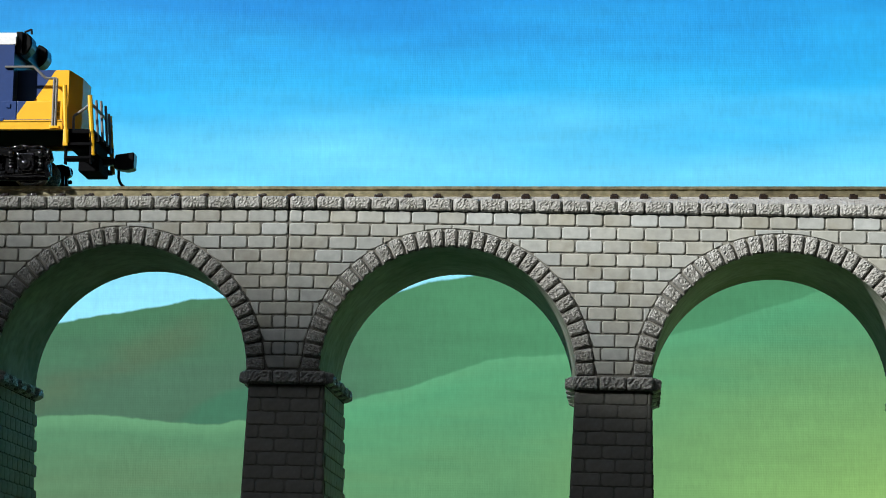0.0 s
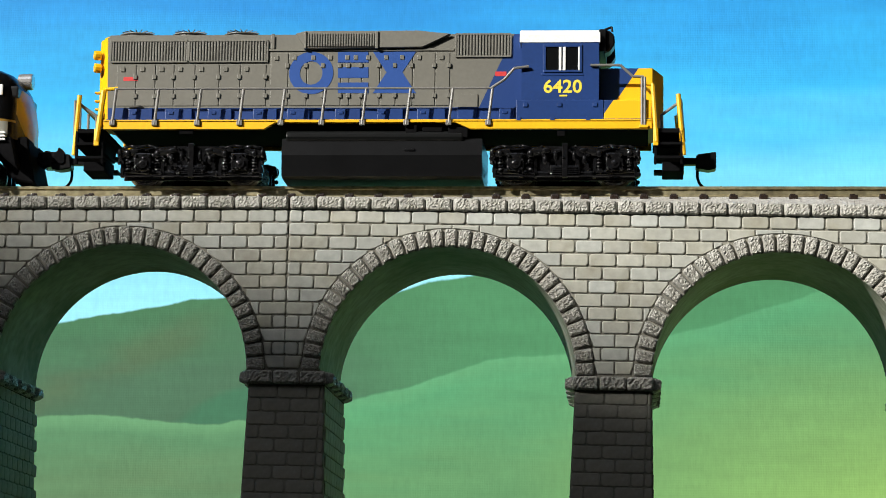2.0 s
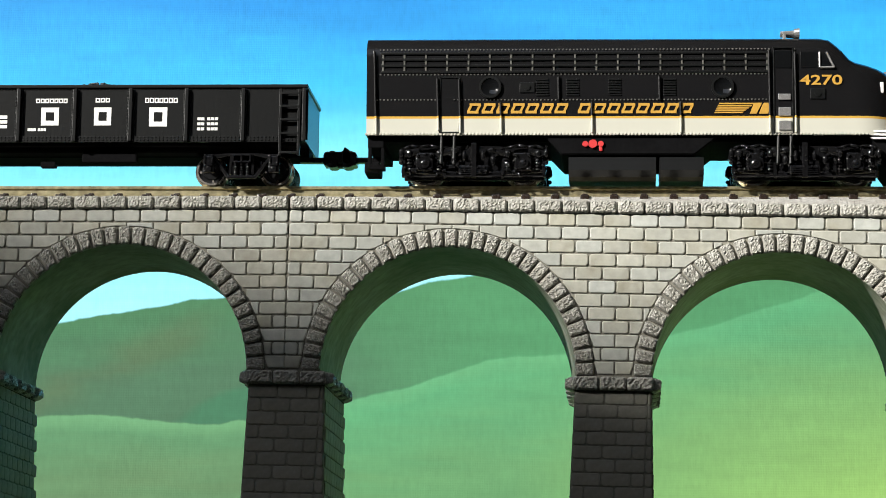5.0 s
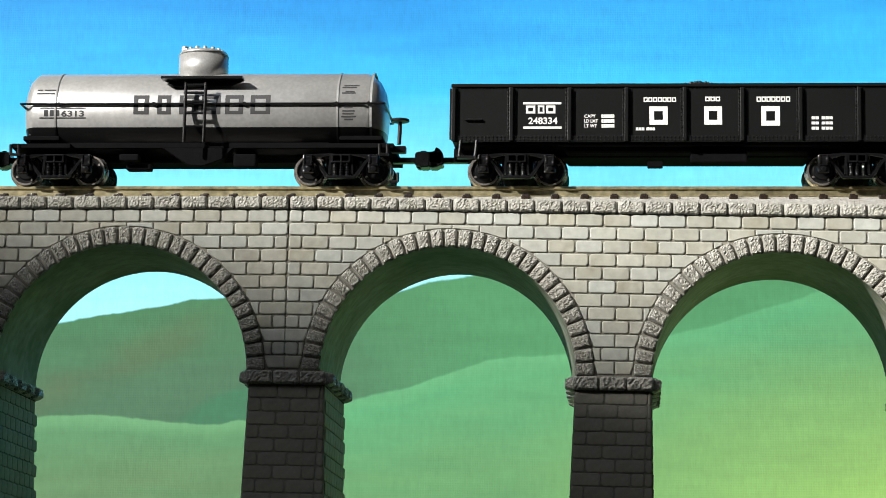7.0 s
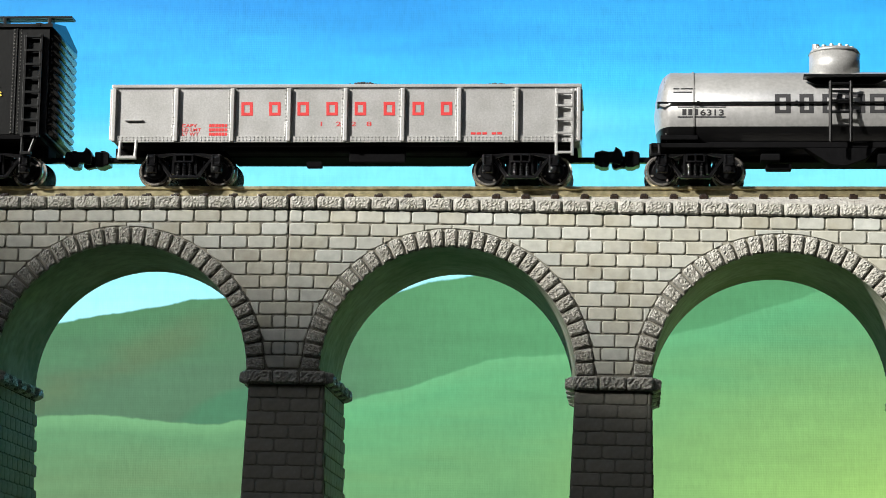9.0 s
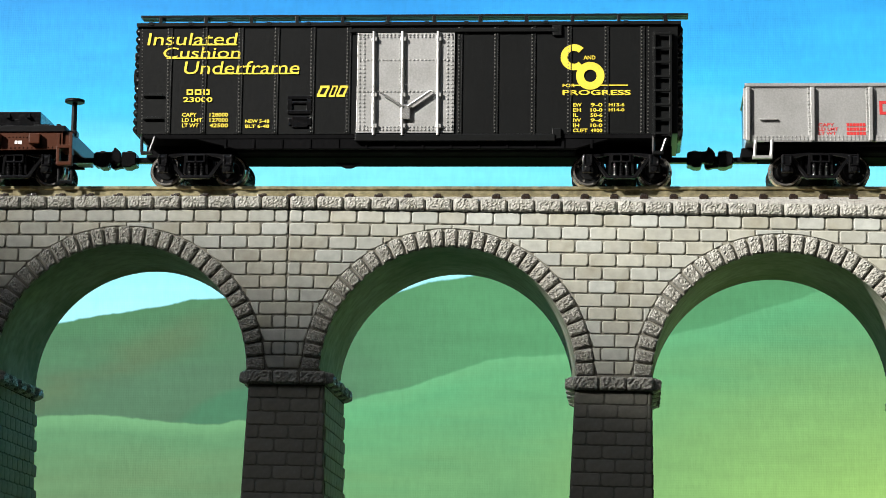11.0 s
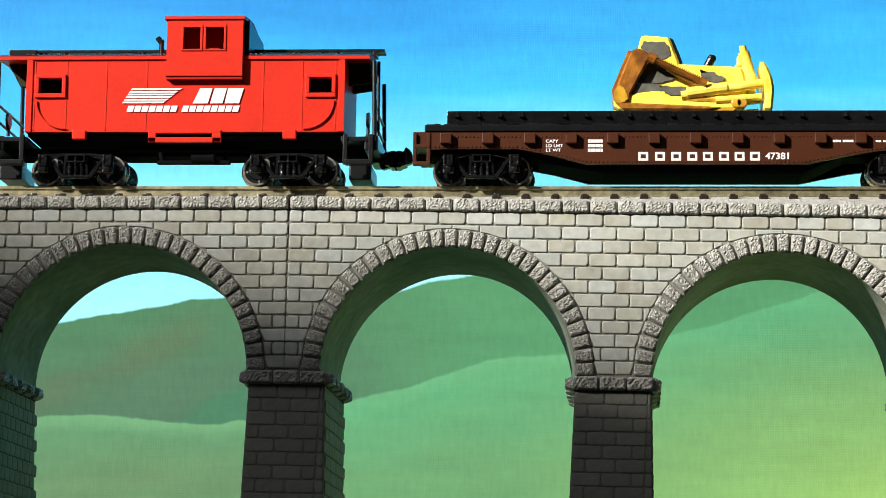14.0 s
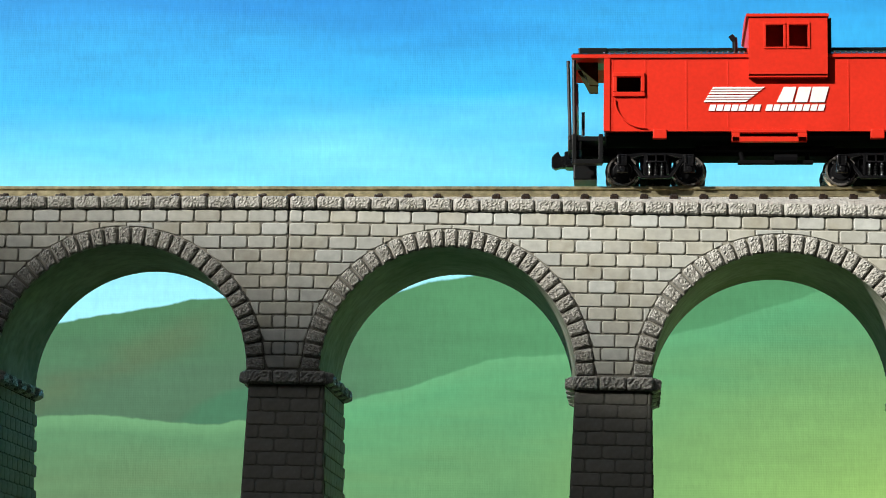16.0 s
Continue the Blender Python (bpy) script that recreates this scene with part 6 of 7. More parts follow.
    coupler(t, X(815, 285), 1, 5.6)
    coupler(t, X(122, 285), -1, 5.2)
    # marks lie on the round tank, each a little curved plate

    def plate(u0, u1, v0, v1, n=6, mat=BLACK_MARK, name="lettering", slant=0):
        bm = bmesh.new()
        z0, z1 = Z(v1, -7.4), Z(v0, -7.4)
        last = None
        for i in range(n + 1):
            z = z0 + (z1 - z0) * i / n
            y = -math.sqrt(max(0.1, R * R - (z - AZ) ** 2)) - 0.03
            f = slant * (i / n)
            row = [bm.verts.new((X(u0, 190, -7.7) + f, y, z)), bm.verts.new((X(u1, 190, -7.7) + f, y, z))]
            if last:
                bm.faces.new((last[0], last[1], row[1], row[0]))
            last = row
        return part(name, bm, mat, tank)

    for u, w in ((344, 27), (386, 24), (425, 34), (464, 34), (506, 32), (551, 35)):
        plate(u, u + w, 168, 175)
        plate(u, u + w, 197, 203)
        plate(u, u + 8, 175, 197)
        plate(u + w - 8, u + w, 175, 197)
    for v0, v1 in ((191, 193), (208, 210)):
        plate(178, 260, v0, v1)
    for i in range(3):
        plate(186 + i * 10, 193 + i * 10, 195, 206)
    number = writing("6313", d, 216, 256, 195, 206, -7.8, BLACK_MARK, tank, "car_number")
    for v in number.data.vertices:
        z = v.co.z / MM
        v.co.y = (-math.sqrt(max(0.1, R * R - (z - AZ) ** 2)) - 0.04) * MM
    for u0, u1, v in ((171, 181, 156), (184, 208, 156), (171, 203, 163), (715, 742, 148), (712, 738, 152), (718, 734, 160), (712, 736, 163), (716, 732, 190), (714, 736, 196), (714, 734, 201), (712, 738, 206), (717, 733, 211)):
        plate(u0, u1, v, v + 2.6, 2)


# ---- box car ----
def box_car():
    d = Draft(880, 11.3)
    t = vehicle("box_car", "black model box car with silver double door and yellow lettering", "box car", d)
    X, Z = d.x, d.z
    S = -9.6
    bm = bmesh.new()
    x0, x1 = X(406, 140), X(1362, 140)
    loft(bm, [(S, Z(238)), (S, Z(44)), (-4.8, Z(40) + 0.6), (0, Z(36) + 1.2), (4.8, Z(40) + 0.6), (-S, Z(44)), (-S, Z(238))], x0, x1)
    body = part("body", bm, SATIN_BLACK, t, "satin black body")
    bm = bmesh.new()
    loft(bm, [(S - 0.45, Z(46)), (S - 0.45, Z(40)), (-4.8, Z(38) + 0.9), (0, Z(35) + 1.6), (4.8, Z(38) + 0.9), (-S + 0.45, Z(40)), (-S + 0.45, Z(46))], x0 - 0.6, x1 + 0.6)
    for k in range(14):
        x = x0 + 2 + k * (x1 - x0 - 4) / 13
        loft(bm, [(S - 0.6, Z(44)), (S - 0.6, Z(39)), (-4.8, Z(37) + 0.9), (0, Z(34) + 1.7), (4.8, Z(37) + 0.9), (-S + 0.6, Z(39)), (-S + 0.6, Z(44))], x - 0.35, x + 0.35)
    part("roof", bm, SATIN_BLACK, t, "black ribbed roof")
    bm = bmesh.new()
    for y in (-1.1, 0, 1.1):
        box(bm, x0 - 1.6, x1 + 2.0, y - 0.45, y + 0.45, Z(34) + 2.6, Z(34) + 3.0, 0.05)
    for k in range(12):
        x = x0 + 2 + k * (x1 - x0 - 4) / 11
        box(bm, x - 0.3, x + 0.3, -1.6, 1.6, Z(34) + 1.3, Z(34) + 2.7, 0.05)
    part("running_board", bm, SATIN_BLACK, t, "black roof walk")
    seams = (460, 522, 586, 650, 714, 778, 976, 1040, 1106, 1170, 1236, 1300)
    for u in seams:
        bm = bmesh.new()
        d.box(bm, u - 4, u + 4, 46, 236, S - 0.1, S + 0.1, 0.03)
        d.box(bm, u + 2, u + 4, 46, 236, S - 0.2, S + 0.1, 0.03)
        part("side_seam", bm, SATIN_BLACK, body)
    # grey heads on black, with the glint of each rivet coloured in
    rivets(d, [(u - 2, 50, u - 2, 234) for u in seams], S - 0.1, RAILING, body, 0.24, 0.62)
    rivets(d, [(1310, 50, 1310, 236), (412, 50, 412, 236)], S, RAILING, body, 0.2, 0.6)
    # corrugated ends
    for x, w in ((x0, -1), (x1, 1)):
        for k in range(13):
            bm = bmesh.new()
            z = Z(228) + k * 1.46
            rod(bm, (x + w * 0.2, -8.8, z), (x + w * 0.2, 8.8, z), 0.75, sides=8)
            part("end_rib", bm, GLOSS_BLACK, body, smooth=True)
    # double door
    bm = bmesh.new()
    d.box(bm, 793, 966, 58, 236, S - 0.35, S + 0.1, 0.06)
    door = part("door", bm, SILVER, t, "silver riveted double sliding door")
    rivets(d, [(798, 62, 962, 62), (798, 66, 962, 66), (798, 107, 962, 107), (798, 163, 962, 163), (798, 226, 962, 226), (798, 231, 962, 231), (798, 62, 798, 230), (806, 62, 806, 230), (870, 62, 870, 230), (880, 62, 880, 230), (962, 62, 962, 230), (954, 62, 954, 230)],
           S - 0.35, SILVER, door, 0.32, 0.66)
    for u in (824, 875, 938):
        bm = bmesh.new()
        d.box(bm, u - 4, u + 4, 58, 236, S - 0.6, S, 0.08)
        d.rod(bm, u - 1, 56, u - 1, 240, S - 0.85, 0.24)
        for v in (66, 165, 220):
            d.box(bm, u - 5, u + 5, v, v + 7, S - 1.0, S - 0.3, 0.08)
        part("lock_rod", bm, SILVER, door)
    bm = bmesh.new()
    d.rod(bm, 884, 190, 925, 162, S - 1.1, 0.32)
    d.rod(bm, 876, 190, 836, 165, S - 1.1, 0.22)
    d.box(bm, 872, 888, 186, 212, S - 1.1, S - 0.4, 0.15)
    part("door_lever", bm, CHROME, door)
    bm = bmesh.new()
    d.box(bm, 780, 1150, 51, 57, S - 0.55, S + 0.1, 0.06)
    d.box(bm, 790, 1145, 238, 250, S - 0.8, S + 0.1, 0.1)
    for u, v in ((1140, 46), (1140, 228)):
        d.box(bm, u, u + 16, v, v + 18, S - 0.5, S, 0.1)
    part("door_track", bm, SATIN_BLACK, t)
    # ladder, grab irons, route board
    for u in (1321, 1350):
        bm = bmesh.new()
        d.box(bm, u - 2.5, u + 2.5, 58, 242, S - 0.9, S - 0.3, 0.05)
        part("ladder_rail", bm, SATIN_BLACK, t)
    for k in range(8):
        bm = bmesh.new()
        v = 62 + k * 25
        d.box(bm, 1321, 1350, v - 2, v + 2, S - 1.0, S - 0.5, 0.05)
        part("rung", bm, SATIN_BLACK, t)
    for v in (168, 209):
        bm = bmesh.new()
        d.box(bm, 412, 448, v - 2, v + 2, S - 0.6, S - 0.2, 0.08)
        part("grab_iron", bm, SATIN_BLACK, t)
    for k, q in enumerate(((670, 712, 170, 176), (670, 678, 176, 196), (704, 712, 176, 196), (670, 712, 196, 202), (678, 704, 180, 184), (678, 706, 206, 226))):
        bm = bmesh.new()
        d.box(bm, *q, S - 0.35, S + 0.1, 0.08)
        if k == 5:
            d.box(bm, 672, 712, 210, 222, S - 0.34, S + 0.1, 0.08)
        part("route_board", bm, GLOSS_BLACK, body)
    # sill and underframe
    d.sunk = True
    bm = bmesh.new()
    d.box(bm, 412, 1352, 238, 247, S + 0.1, -S - 0.1, 0.08)
    d.shape(bm, [(500, 245), (1250, 245), (1180, 266), (580, 266)], S + 0.25, S + 1.2, 0.08)
    for k in range(14):
        u = 560 + k * 50
        d.box(bm, u - 2, u + 2, 247, 264, S + 0.05, S + 0.4, 0.04)
    d.box(bm, 580, 1180, 262, 291, -6.4, 6.4, 0.2)
    d.box(bm, 418, 1350, 258, 290, -3.0, 3.0, 0.15)
    d.shape(bm, [(752, 288), (802, 288), (782, 299), (772, 299)], -6.4, -5.0, 0.1)
    d.sunk = False
    part("underframe", bm, UNDER_BLACK, t, "black underframe")
    for u in (422, 1330):
        bm = bmesh.new()
        d.rod(bm, u - 10, 242, u - 10, 270, S, 0.3)
        d.rod(bm, u + 14, 242, u + 4, 270, S, 0.3)
        d.box(bm, u - 12, u + 8, 268, 273, S - 0.4, S + 0.6, 0.05)
        part("end_step", bm, SATIN_BLACK, t)
    bm = bmesh.new()
    rod(bm, (x0 - 1.3, -4.0, Z(125)), (x0 - 1.7, -4.0, Z(125)), 1.6, sides=18)
    rod(bm, (x0, -4.0, Z(125)), (x0 - 1.5, -4.0, Z(125)), 0.4, sides=8)
    d.box(bm, 398, 406, 90, 105, -7, -4, 0.2)
    part("brake_wheel", bm, SATIN_BLACK, t)
    for u in (508, 1262):
        freight_truck(t, X(u, 300, -7.5))
    coupler(t, X(1360, 285), 1, 5.6)
    coupler(t, X(404, 285), -1, 5.4)
    F = S - 0.14
    writing("Insulated", d, 421, 578, 57, 79, F, YELLOW_MARK, body, slant=0.15, bold=0.002)
    writing("Cushion", d, 448, 585, 83, 102, F, YELLOW_MARK, body, slant=0.15, bold=0.002)
    writing("Underframe", d, 485, 690, 108, 131, F, YELLOW_MARK, body, slant=0.15, bold=0.002)
    bm = bmesh.new()
    for a, b, v in ((500, 580, 77), (455, 586, 101), (540, 690, 129)):
        d.box(bm, a, b, v, v + 2.2, F - 0.06, F, 0.0)
    part("lettering_line", bm, YELLOW_MARK, body)
    bars((1, 1, 1), d, 491, 535, 158, 168, F, YELLOW_MARK, body, hollow=True, name="name_bars")
    writing("23000", d, 485, 537, 172, 181, F, YELLOW_MARK, body, "car_number")
    for i, (a, b) in enumerate((("CAPY", "128000"), ("LD LMT", "127000"), ("LT WT", "42500"))):
        writing(a, d, 483, 483 + (26, 36, 30)[i], 200 + i * 9.5, 207 + i * 9.5, F, YELLOW_MARK, body)
        writing(b, d, 532, 565, 200 + i * 9.5, 207 + i * 9.5, F, YELLOW_MARK, body)
    writing("NEW 5-48", d, 595, 638, 212, 218, F, YELLOW_MARK, body)
    writing("BLT 6-48", d, 595, 638, 221, 227, F, YELLOW_MARK, body)
    bars((1.1, 0.7, 1), d, 722, 776, 152, 172, F, YELLOW_MARK, body, slant=0.3, hollow=True)
    # round emblem: an open ring over a closed one, with a line
    for u, v, r0, r1, a, b in ((1178, 103, 2.3, 1.15, 45, 315), (1207, 136, 2.45, 1.1, 0, 360)):
        bm = bmesh.new()
        x, z = X(u, v, F), Z(v, F)
        k = 24
        for i in range(k):
            p, q = radians(a + (b - a) * i / k), radians(a + (b - a) * (i + 1) / k)
            slab(bm, [(x + r0 * math.cos(p), z + r0 * math.sin(p)), (x + r0 * math.cos(q), z + r0 * math.sin(q)), (x + r1 * math.cos(q), z + r1 * math.sin(q)), (x + r1 * math.cos(p), z + r1 * math.sin(p))], F - 0.05 - 0.02 * (b == 360), F)
        part("emblem", bm, YELLOW_MARK, body)
    bm = bmesh.new()
    d.box(bm, 1172, 1274, 151.5, 153.5, F - 0.05, F, 0.0)
    part("lettering_line", bm, YELLOW_MARK, body)
    writing("AND", d, 1195, 1216, 100, 107, F, YELLOW_MARK, body)
    writing("FOR", d, 1158, 1180, 150, 156, F, YELLOW_MARK, body)
    writing("PROGRESS", d, 1158, 1279, 161, 170, F, YELLOW_MARK, body)
    for i, (a, b) in enumerate((("EW", "9-0"), ("EH", "10-0"), ("IL", "50-6"), ("IW", "9-6"), ("IH", "10-0"), ("CUFT", "4900"))):
        writing(a, d, 1177, 1177 + (15, 14, 9, 14, 11, 26)[i], 184 + i * 9, 190.5 + i * 9, F, YELLOW_MARK, body)
        writing(b, d, 1208, 1229, 184 + i * 9, 190.5 + i * 9, F, YELLOW_MARK, body)
    writing("H13-6", d, 1240, 1268, 184, 190, F, YELLOW_MARK, body)
    writing("H14-0", d, 1240, 1268, 193, 199, F, YELLOW_MARK, body)


# ---- flat car and its load ----
def flat_car():
    d = Draft(705, 13.0)
    t = vehicle("flat_car", "brown fish-belly model flat car with black deck rack", "flat car", d)
    X, Z = d.x, d.z
    S = -9.3
    side = [(244, 232), (1186, 232), (1186, 264), (1045, 266), (985, 274), (900, 291), (520, 291), (455, 274), (400, 264), (244, 264)]
    for y0, y1 in ((S, S + 0.8), (-S - 0.8, -S)):
        bm = bmesh.new()
        slab(bm, [(X(u, v), Z(v)) for u, v in side], y0, y1, 0.05)
        part("side_sill", bm, BROWN, t, "brown fish-belly side sill")
    rivets(d, [(250, 261, 400, 261), (400, 261, 455, 270), (455, 270, 520, 287), (520, 287, 900, 287), (900, 287, 985, 270), (985, 270, 1045, 262), (1045, 262, 1182, 261)], S, BROWN, t, 0.26, 0.7)
    pockets = (275, 348, 421, 493, 565, 637, 709, 782, 854, 926, 996, 1064, 1136)
    for a, b in zip(pockets, pockets[1:]):
        rivets(d, [(a + 16, 243, b - 16, 243)], S, BROWN, t, 0.24, 0.6)
    for u in pockets:
        bm = bmesh.new()
        d.box(bm, u - 10, u + 10, 236, 254, S - 1.1, S + 0.1, 0.15)
        part("stake_pocket", bm, BROWN, t)
    bm = bmesh.new()
    d.box(bm, 240, 1190, 222, 233, S - 0.3, -S + 0.3, 0.12)
    deck = part("deck", bm, BLACK, t, "black deck")
    bm = bmesh.new()
    d.box(bm, 280, 1142, 197, 222, -8.6, 8.6, 0.15)
    part("deck_rack", bm, GLOSS_BLACK, t, "glossy black raised rack on the deck")
    # triangular gussets along the rack, a missing one here and there
    for k in range(23):
        if k in (4, 17):
            continue
        u = 299 + k * 37.4
        bm = bmesh.new()
        verts = [bm.verts.new(p) for p in ((X(u - 5, 209, -8.6), -8.55, Z(209, -8.6)), (X(u + 5, 209, -8.6), -8.55, Z(209, -8.6)), (X(u, 198, -8.6), -8.55, Z(198, -8.6)),
                                           (X(u - 4, 209, -8.6), -9.3, Z(209, -8.6)), (X(u + 3, 209, -8.6), -9.3, Z(209, -8.6)))]
        for f in ((0, 3, 2), (3, 4, 2), (4, 1, 2), (0, 1, 4, 3), (0, 2, 1)):
            bm.faces.new([verts[q] for q in f])
        part("rack_gusset", bm, GLOSS_BLACK, t)
    bm = bmesh.new()
    g = random.Random(31)
    for k in range(60):
        u = g.uniform(250, 1180)
        d.box(bm, u - g.uniform(3, 12), u + g.uniform(3, 12), 221.5 - g.uniform(0, 2.5), 224, -9.4 + g.uniform(0, 0.5), -8.4, 0.06)
    tagged(part("deck_plank", bm, BLACK, t, "uneven edge of the black deck planks"), kind="stuff")
    for u0, u1 in ((220, 248), (1176, 1203)):
        bm = bmesh.new()
        d.box(bm, u0, u1, 234, 262, -8.9, 8.9, 0.15)
        for a in (u0 + 2, u1 - 2):
            d.box(bm, a - 3, a + 3, 236, 292, S - 0.2, S + 1.0, 0.08)
        d.box(bm, u0, u1, 286, 292, S - 0.3, S + 1.2, 0.08)
        d.box(bm, u0, u1, 256, 262, S - 0.3, S + 1.2, 0.08)
        part("end_sill", bm, BROWN, t, "brown end sill with step")
    d.sunk = True
    bm = bmesh.new()
    d.box(bm, 250, 1180, 234, 262, -8.0, 8.0, 0.2)
    d.shape(bm, [(430, 262), (1000, 262), (900, 326), (555, 326), (440, 306)], -5.0, 5.0, 0.15)
    d.box(bm, 230, 1195, 262, 290, -3.0, 3.0, 0.15)
    d.sunk = False
    part("underframe", bm, UNDER_BLACK, t, "black centre sill")
    bm = bmesh.new()
    d.rod(bm, 1202, 300, 1202, 322, -8.2, 0.3)
    d.rod(bm, 1178, 300, 1178, 322, -8.2, 0.3)
    d.rod(bm, 1176, 322, 1204, 322, -8.2, 0.3)
    d.rod(bm, 1198, 236, 1198, 178, -6.5, 0.5)
    x, z = X(1198, 178, -6.5), Z(178, -6.5)
    rod(bm, (x, -6.5, z - 0.3), (x, -6.5, z + 0.3), 1.75, sides=20, bevel=0.15)
    d.box(bm, 1184, 1206, 230, 240, -7.5, -5.5, 0.2)
    part("brake_wheel", bm, BLACK, t, "tall brake wheel on its staff")
    for u in (340, 1096):
        freight_truck(t, X(u, 300, -7.5))
    coupler(t, X(1203, 285), 1, 5.8)
    coupler(t, X(222, 285), -1, 5.8)
    F = S - 0.02
    for i, u in enumerate((614, 643, 671, 699, 726, 754, 781, 808)):
        bars((1,), d, u - 4, u + 14, 270, 285, F, WHITE_MARK, t, hollow=True, name="name_bars", gap=0.05)
    writing("47381", d, 830, 871, 271, 283, F, WHITE_MARK, t, "car_number")
    for i, s in enumerate(("CAPY", "LD LMT", "LT WT")):
        writing(s, d, 450, 450 + (22, 30, 26)[i], 248 + i * 8, 253.5 + i * 8, F, WHITE_MARK, t)
        bars((1, 1, 1, 1, 1, 1), d, 523, 549, 248 + i * 8, 253.5 + i * 8, F, WHITE_MARK, t, gap=0.1)
    bars((1, 1, 1, 0, 1, 1, 1, 1), d, 948, 984, 249, 253, F, WHITE_MARK, t, gap=0.1)
    bars((1, 1, 0, 1, 1), d, 1022, 1045, 250, 253, F, WHITE_MARK, t, gap=0.1)
    bars((1, 0.4, 1), d, 1098, 1112, 249, 255, F, WHITE_MARK, t, gap=0.15)


def ragged(points, seed, rough=2.2, cuts=5):
    """An outline with a worn, uneven edge."""
    g = random.Random(seed)
    found = []
    for (a, b), (p, q) in zip(points, points[1:] + points[:1]):
        for k in range(cuts):
            f = k / cuts
            found.append((a + (p - a) * f + g.uniform(-rough, rough), b + (q - b) * f + g.uniform(-rough, rough) * 0.7))
    return found


def bulldozer():
    d = Draft(705, 13.0)
    t = vehicle("bulldozer", "worn yellow model bulldozer with brown blade frame on the flat car", "bulldozer", d)
    X, Z = d.x, d.z
    worn = paint("worn_yellow_plastic", (0.95, 0.77, 0.12), 0.35, 500, 0.08, 330, 0.5, other=(0.82, 0.56, 0.04), relief=0.0004)
    ochre = paint("ochre_plastic", (0.62, 0.34, 0.02), 0.35, 500, 0.2, 420, 0.5, other=(0.30, 0.12, 0.015), relief=0.0004)
    grey = paint("worn_grey_plastic", (0.105, 0.10, 0.075), 0.55, 900, 0.25, 300, 0.4)
    rust = paint("orange_brown_plastic", (0.36, 0.135, 0.015), 0.3, 600, 0.3, 330, 0.6, other=(0.10, 0.028, 0.008), relief=0.0004)
    N = -6.2
    for y0, y1 in ((N, N + 3.2), (-N - 3.2, -N)):
        bm = bmesh.new()
        slab(bm, [(X(u, v, N), Z(v, N)) for u, v in ((573, 170), (572, 184), (584, 195), (786, 197), (801, 190), (802, 176), (790, 168), (640, 160))], y0, y1, 0.45)
        track_ = part("crawler_track", bm, worn, t, "yellow crawler track with worn edges")
        if y0 == N:
            bm = bmesh.new()
            d.shape(bm, ragged([(596, 186), (700, 190), (790, 190), (780, 196), (600, 196)], 3, 1.2), N - 0.15, N + 0.6, 0.04)
            d.shape(bm, ragged([(690, 172), (760, 176), (752, 181), (700, 180)], 4, 1.4), N - 0.12, N + 0.6, 0.04)
            part("stain", bm, ochre, track_, "ochre worn lower edge")
            bm = bmesh.new()
            for u in (795, 786):
                rod(bm, (X(u, 183, N), N - 0.5, Z(183, N)), (X(u, 183, N), N + 1.0, Z(183, N)), 0.95, sides=18, bevel=0.2)
            part("track_wheel", bm, ochre, track_)
    bm = bmesh.new()
    d.shape(bm, [(600, 170), (612, 130), (640, 112), (692, 112), (770, 116), (800, 118), (808, 150), (800, 172), (690, 178)], -4.6, 4.6, 0.5)
    part("hull", bm, worn, t, "yellow hull")
    bm = bmesh.new()
    d.shape(bm, [(612, 112), (624, 63), (628, 60), (674, 64), (692, 114), (680, 124)], -4.3, 4.3, 0.4)
    cab = part("cab", bm, worn, t, "yellow cab with dark side")
    bm = bmesh.new()
    d.shape(bm, ragged([(624, 82), (630, 72), (664, 73), (672, 80), (676, 96), (664, 104), (650, 102), (626, 90)], 7, 1.2), -4.45, -4.0, 0.04)
    part("cab_window", bm, grey, cab, "grey window area")
    bm = bmesh.new()
    d.shape(bm, ragged([(675, 64), (683, 72), (697, 110), (690, 112)], 8, 1.0, 6), -3.9, 4.0, 0.05)
    part("cab_front", bm, BLACK, cab)
    for k, (outline, y) in enumerate((([(630, 112), (646, 108), (668, 126), (688, 138), (660, 147), (612, 146), (620, 130)], -4.9), ([(654, 152), (700, 155), (742, 166), (734, 171), (672, 170), (660, 162)], N - 0.18),
                                     ([(724, 128), (748, 128), (770, 140), (752, 147), (730, 138)], -4.9), ([(604, 150), (640, 148), (672, 154), (650, 166), (606, 172)], N + 0.35))):
        bm = bmesh.new()
        d.shape(bm, ragged(outline, 20 + k), y, -4.0 if y > -6 else N + 1, 0.03)
        part("worn_patch", bm, grey, t, "worn grey patch on the side")
    for y in (N - 0.5, -N - 0.6):
        bm = bmesh.new()
        d.shape(bm, [(604, 90), (616, 84), (632, 92), (640, 100), (632, 110), (602, 166), (600, 178), (586, 186), (572, 178), (574, 160)], y, y + 1.1, 0.3)
        arm = part("blade_arm", bm, rust, t, "orange brown rear frame")
        bm = bmesh.new()
        d.shape(bm, ragged([(574, 160), (584, 150), (592, 160), (598, 176), (582, 184), (572, 178)], 40, 1.2), y - 0.1, y + 0.5, 0.03)
        part("stain", bm, ochre, arm, "bare ochre corner")
        bm = bmesh.new()
        d.shape(bm, [(572, 178), (600, 182), (690, 186), (760, 190), (740, 196), (588, 195)], y - 0.1, y + 0.9, 0.3)
        part("lower_arm", bm, rust, t)
    bm = bmesh.new()
    d.shape(bm, [(574, 176), (606, 96), (612, 90), (600, 88), (570, 160)], N + 0.6, -N - 0.6, 0.15)
    part("rear_plate", bm, rust, t)
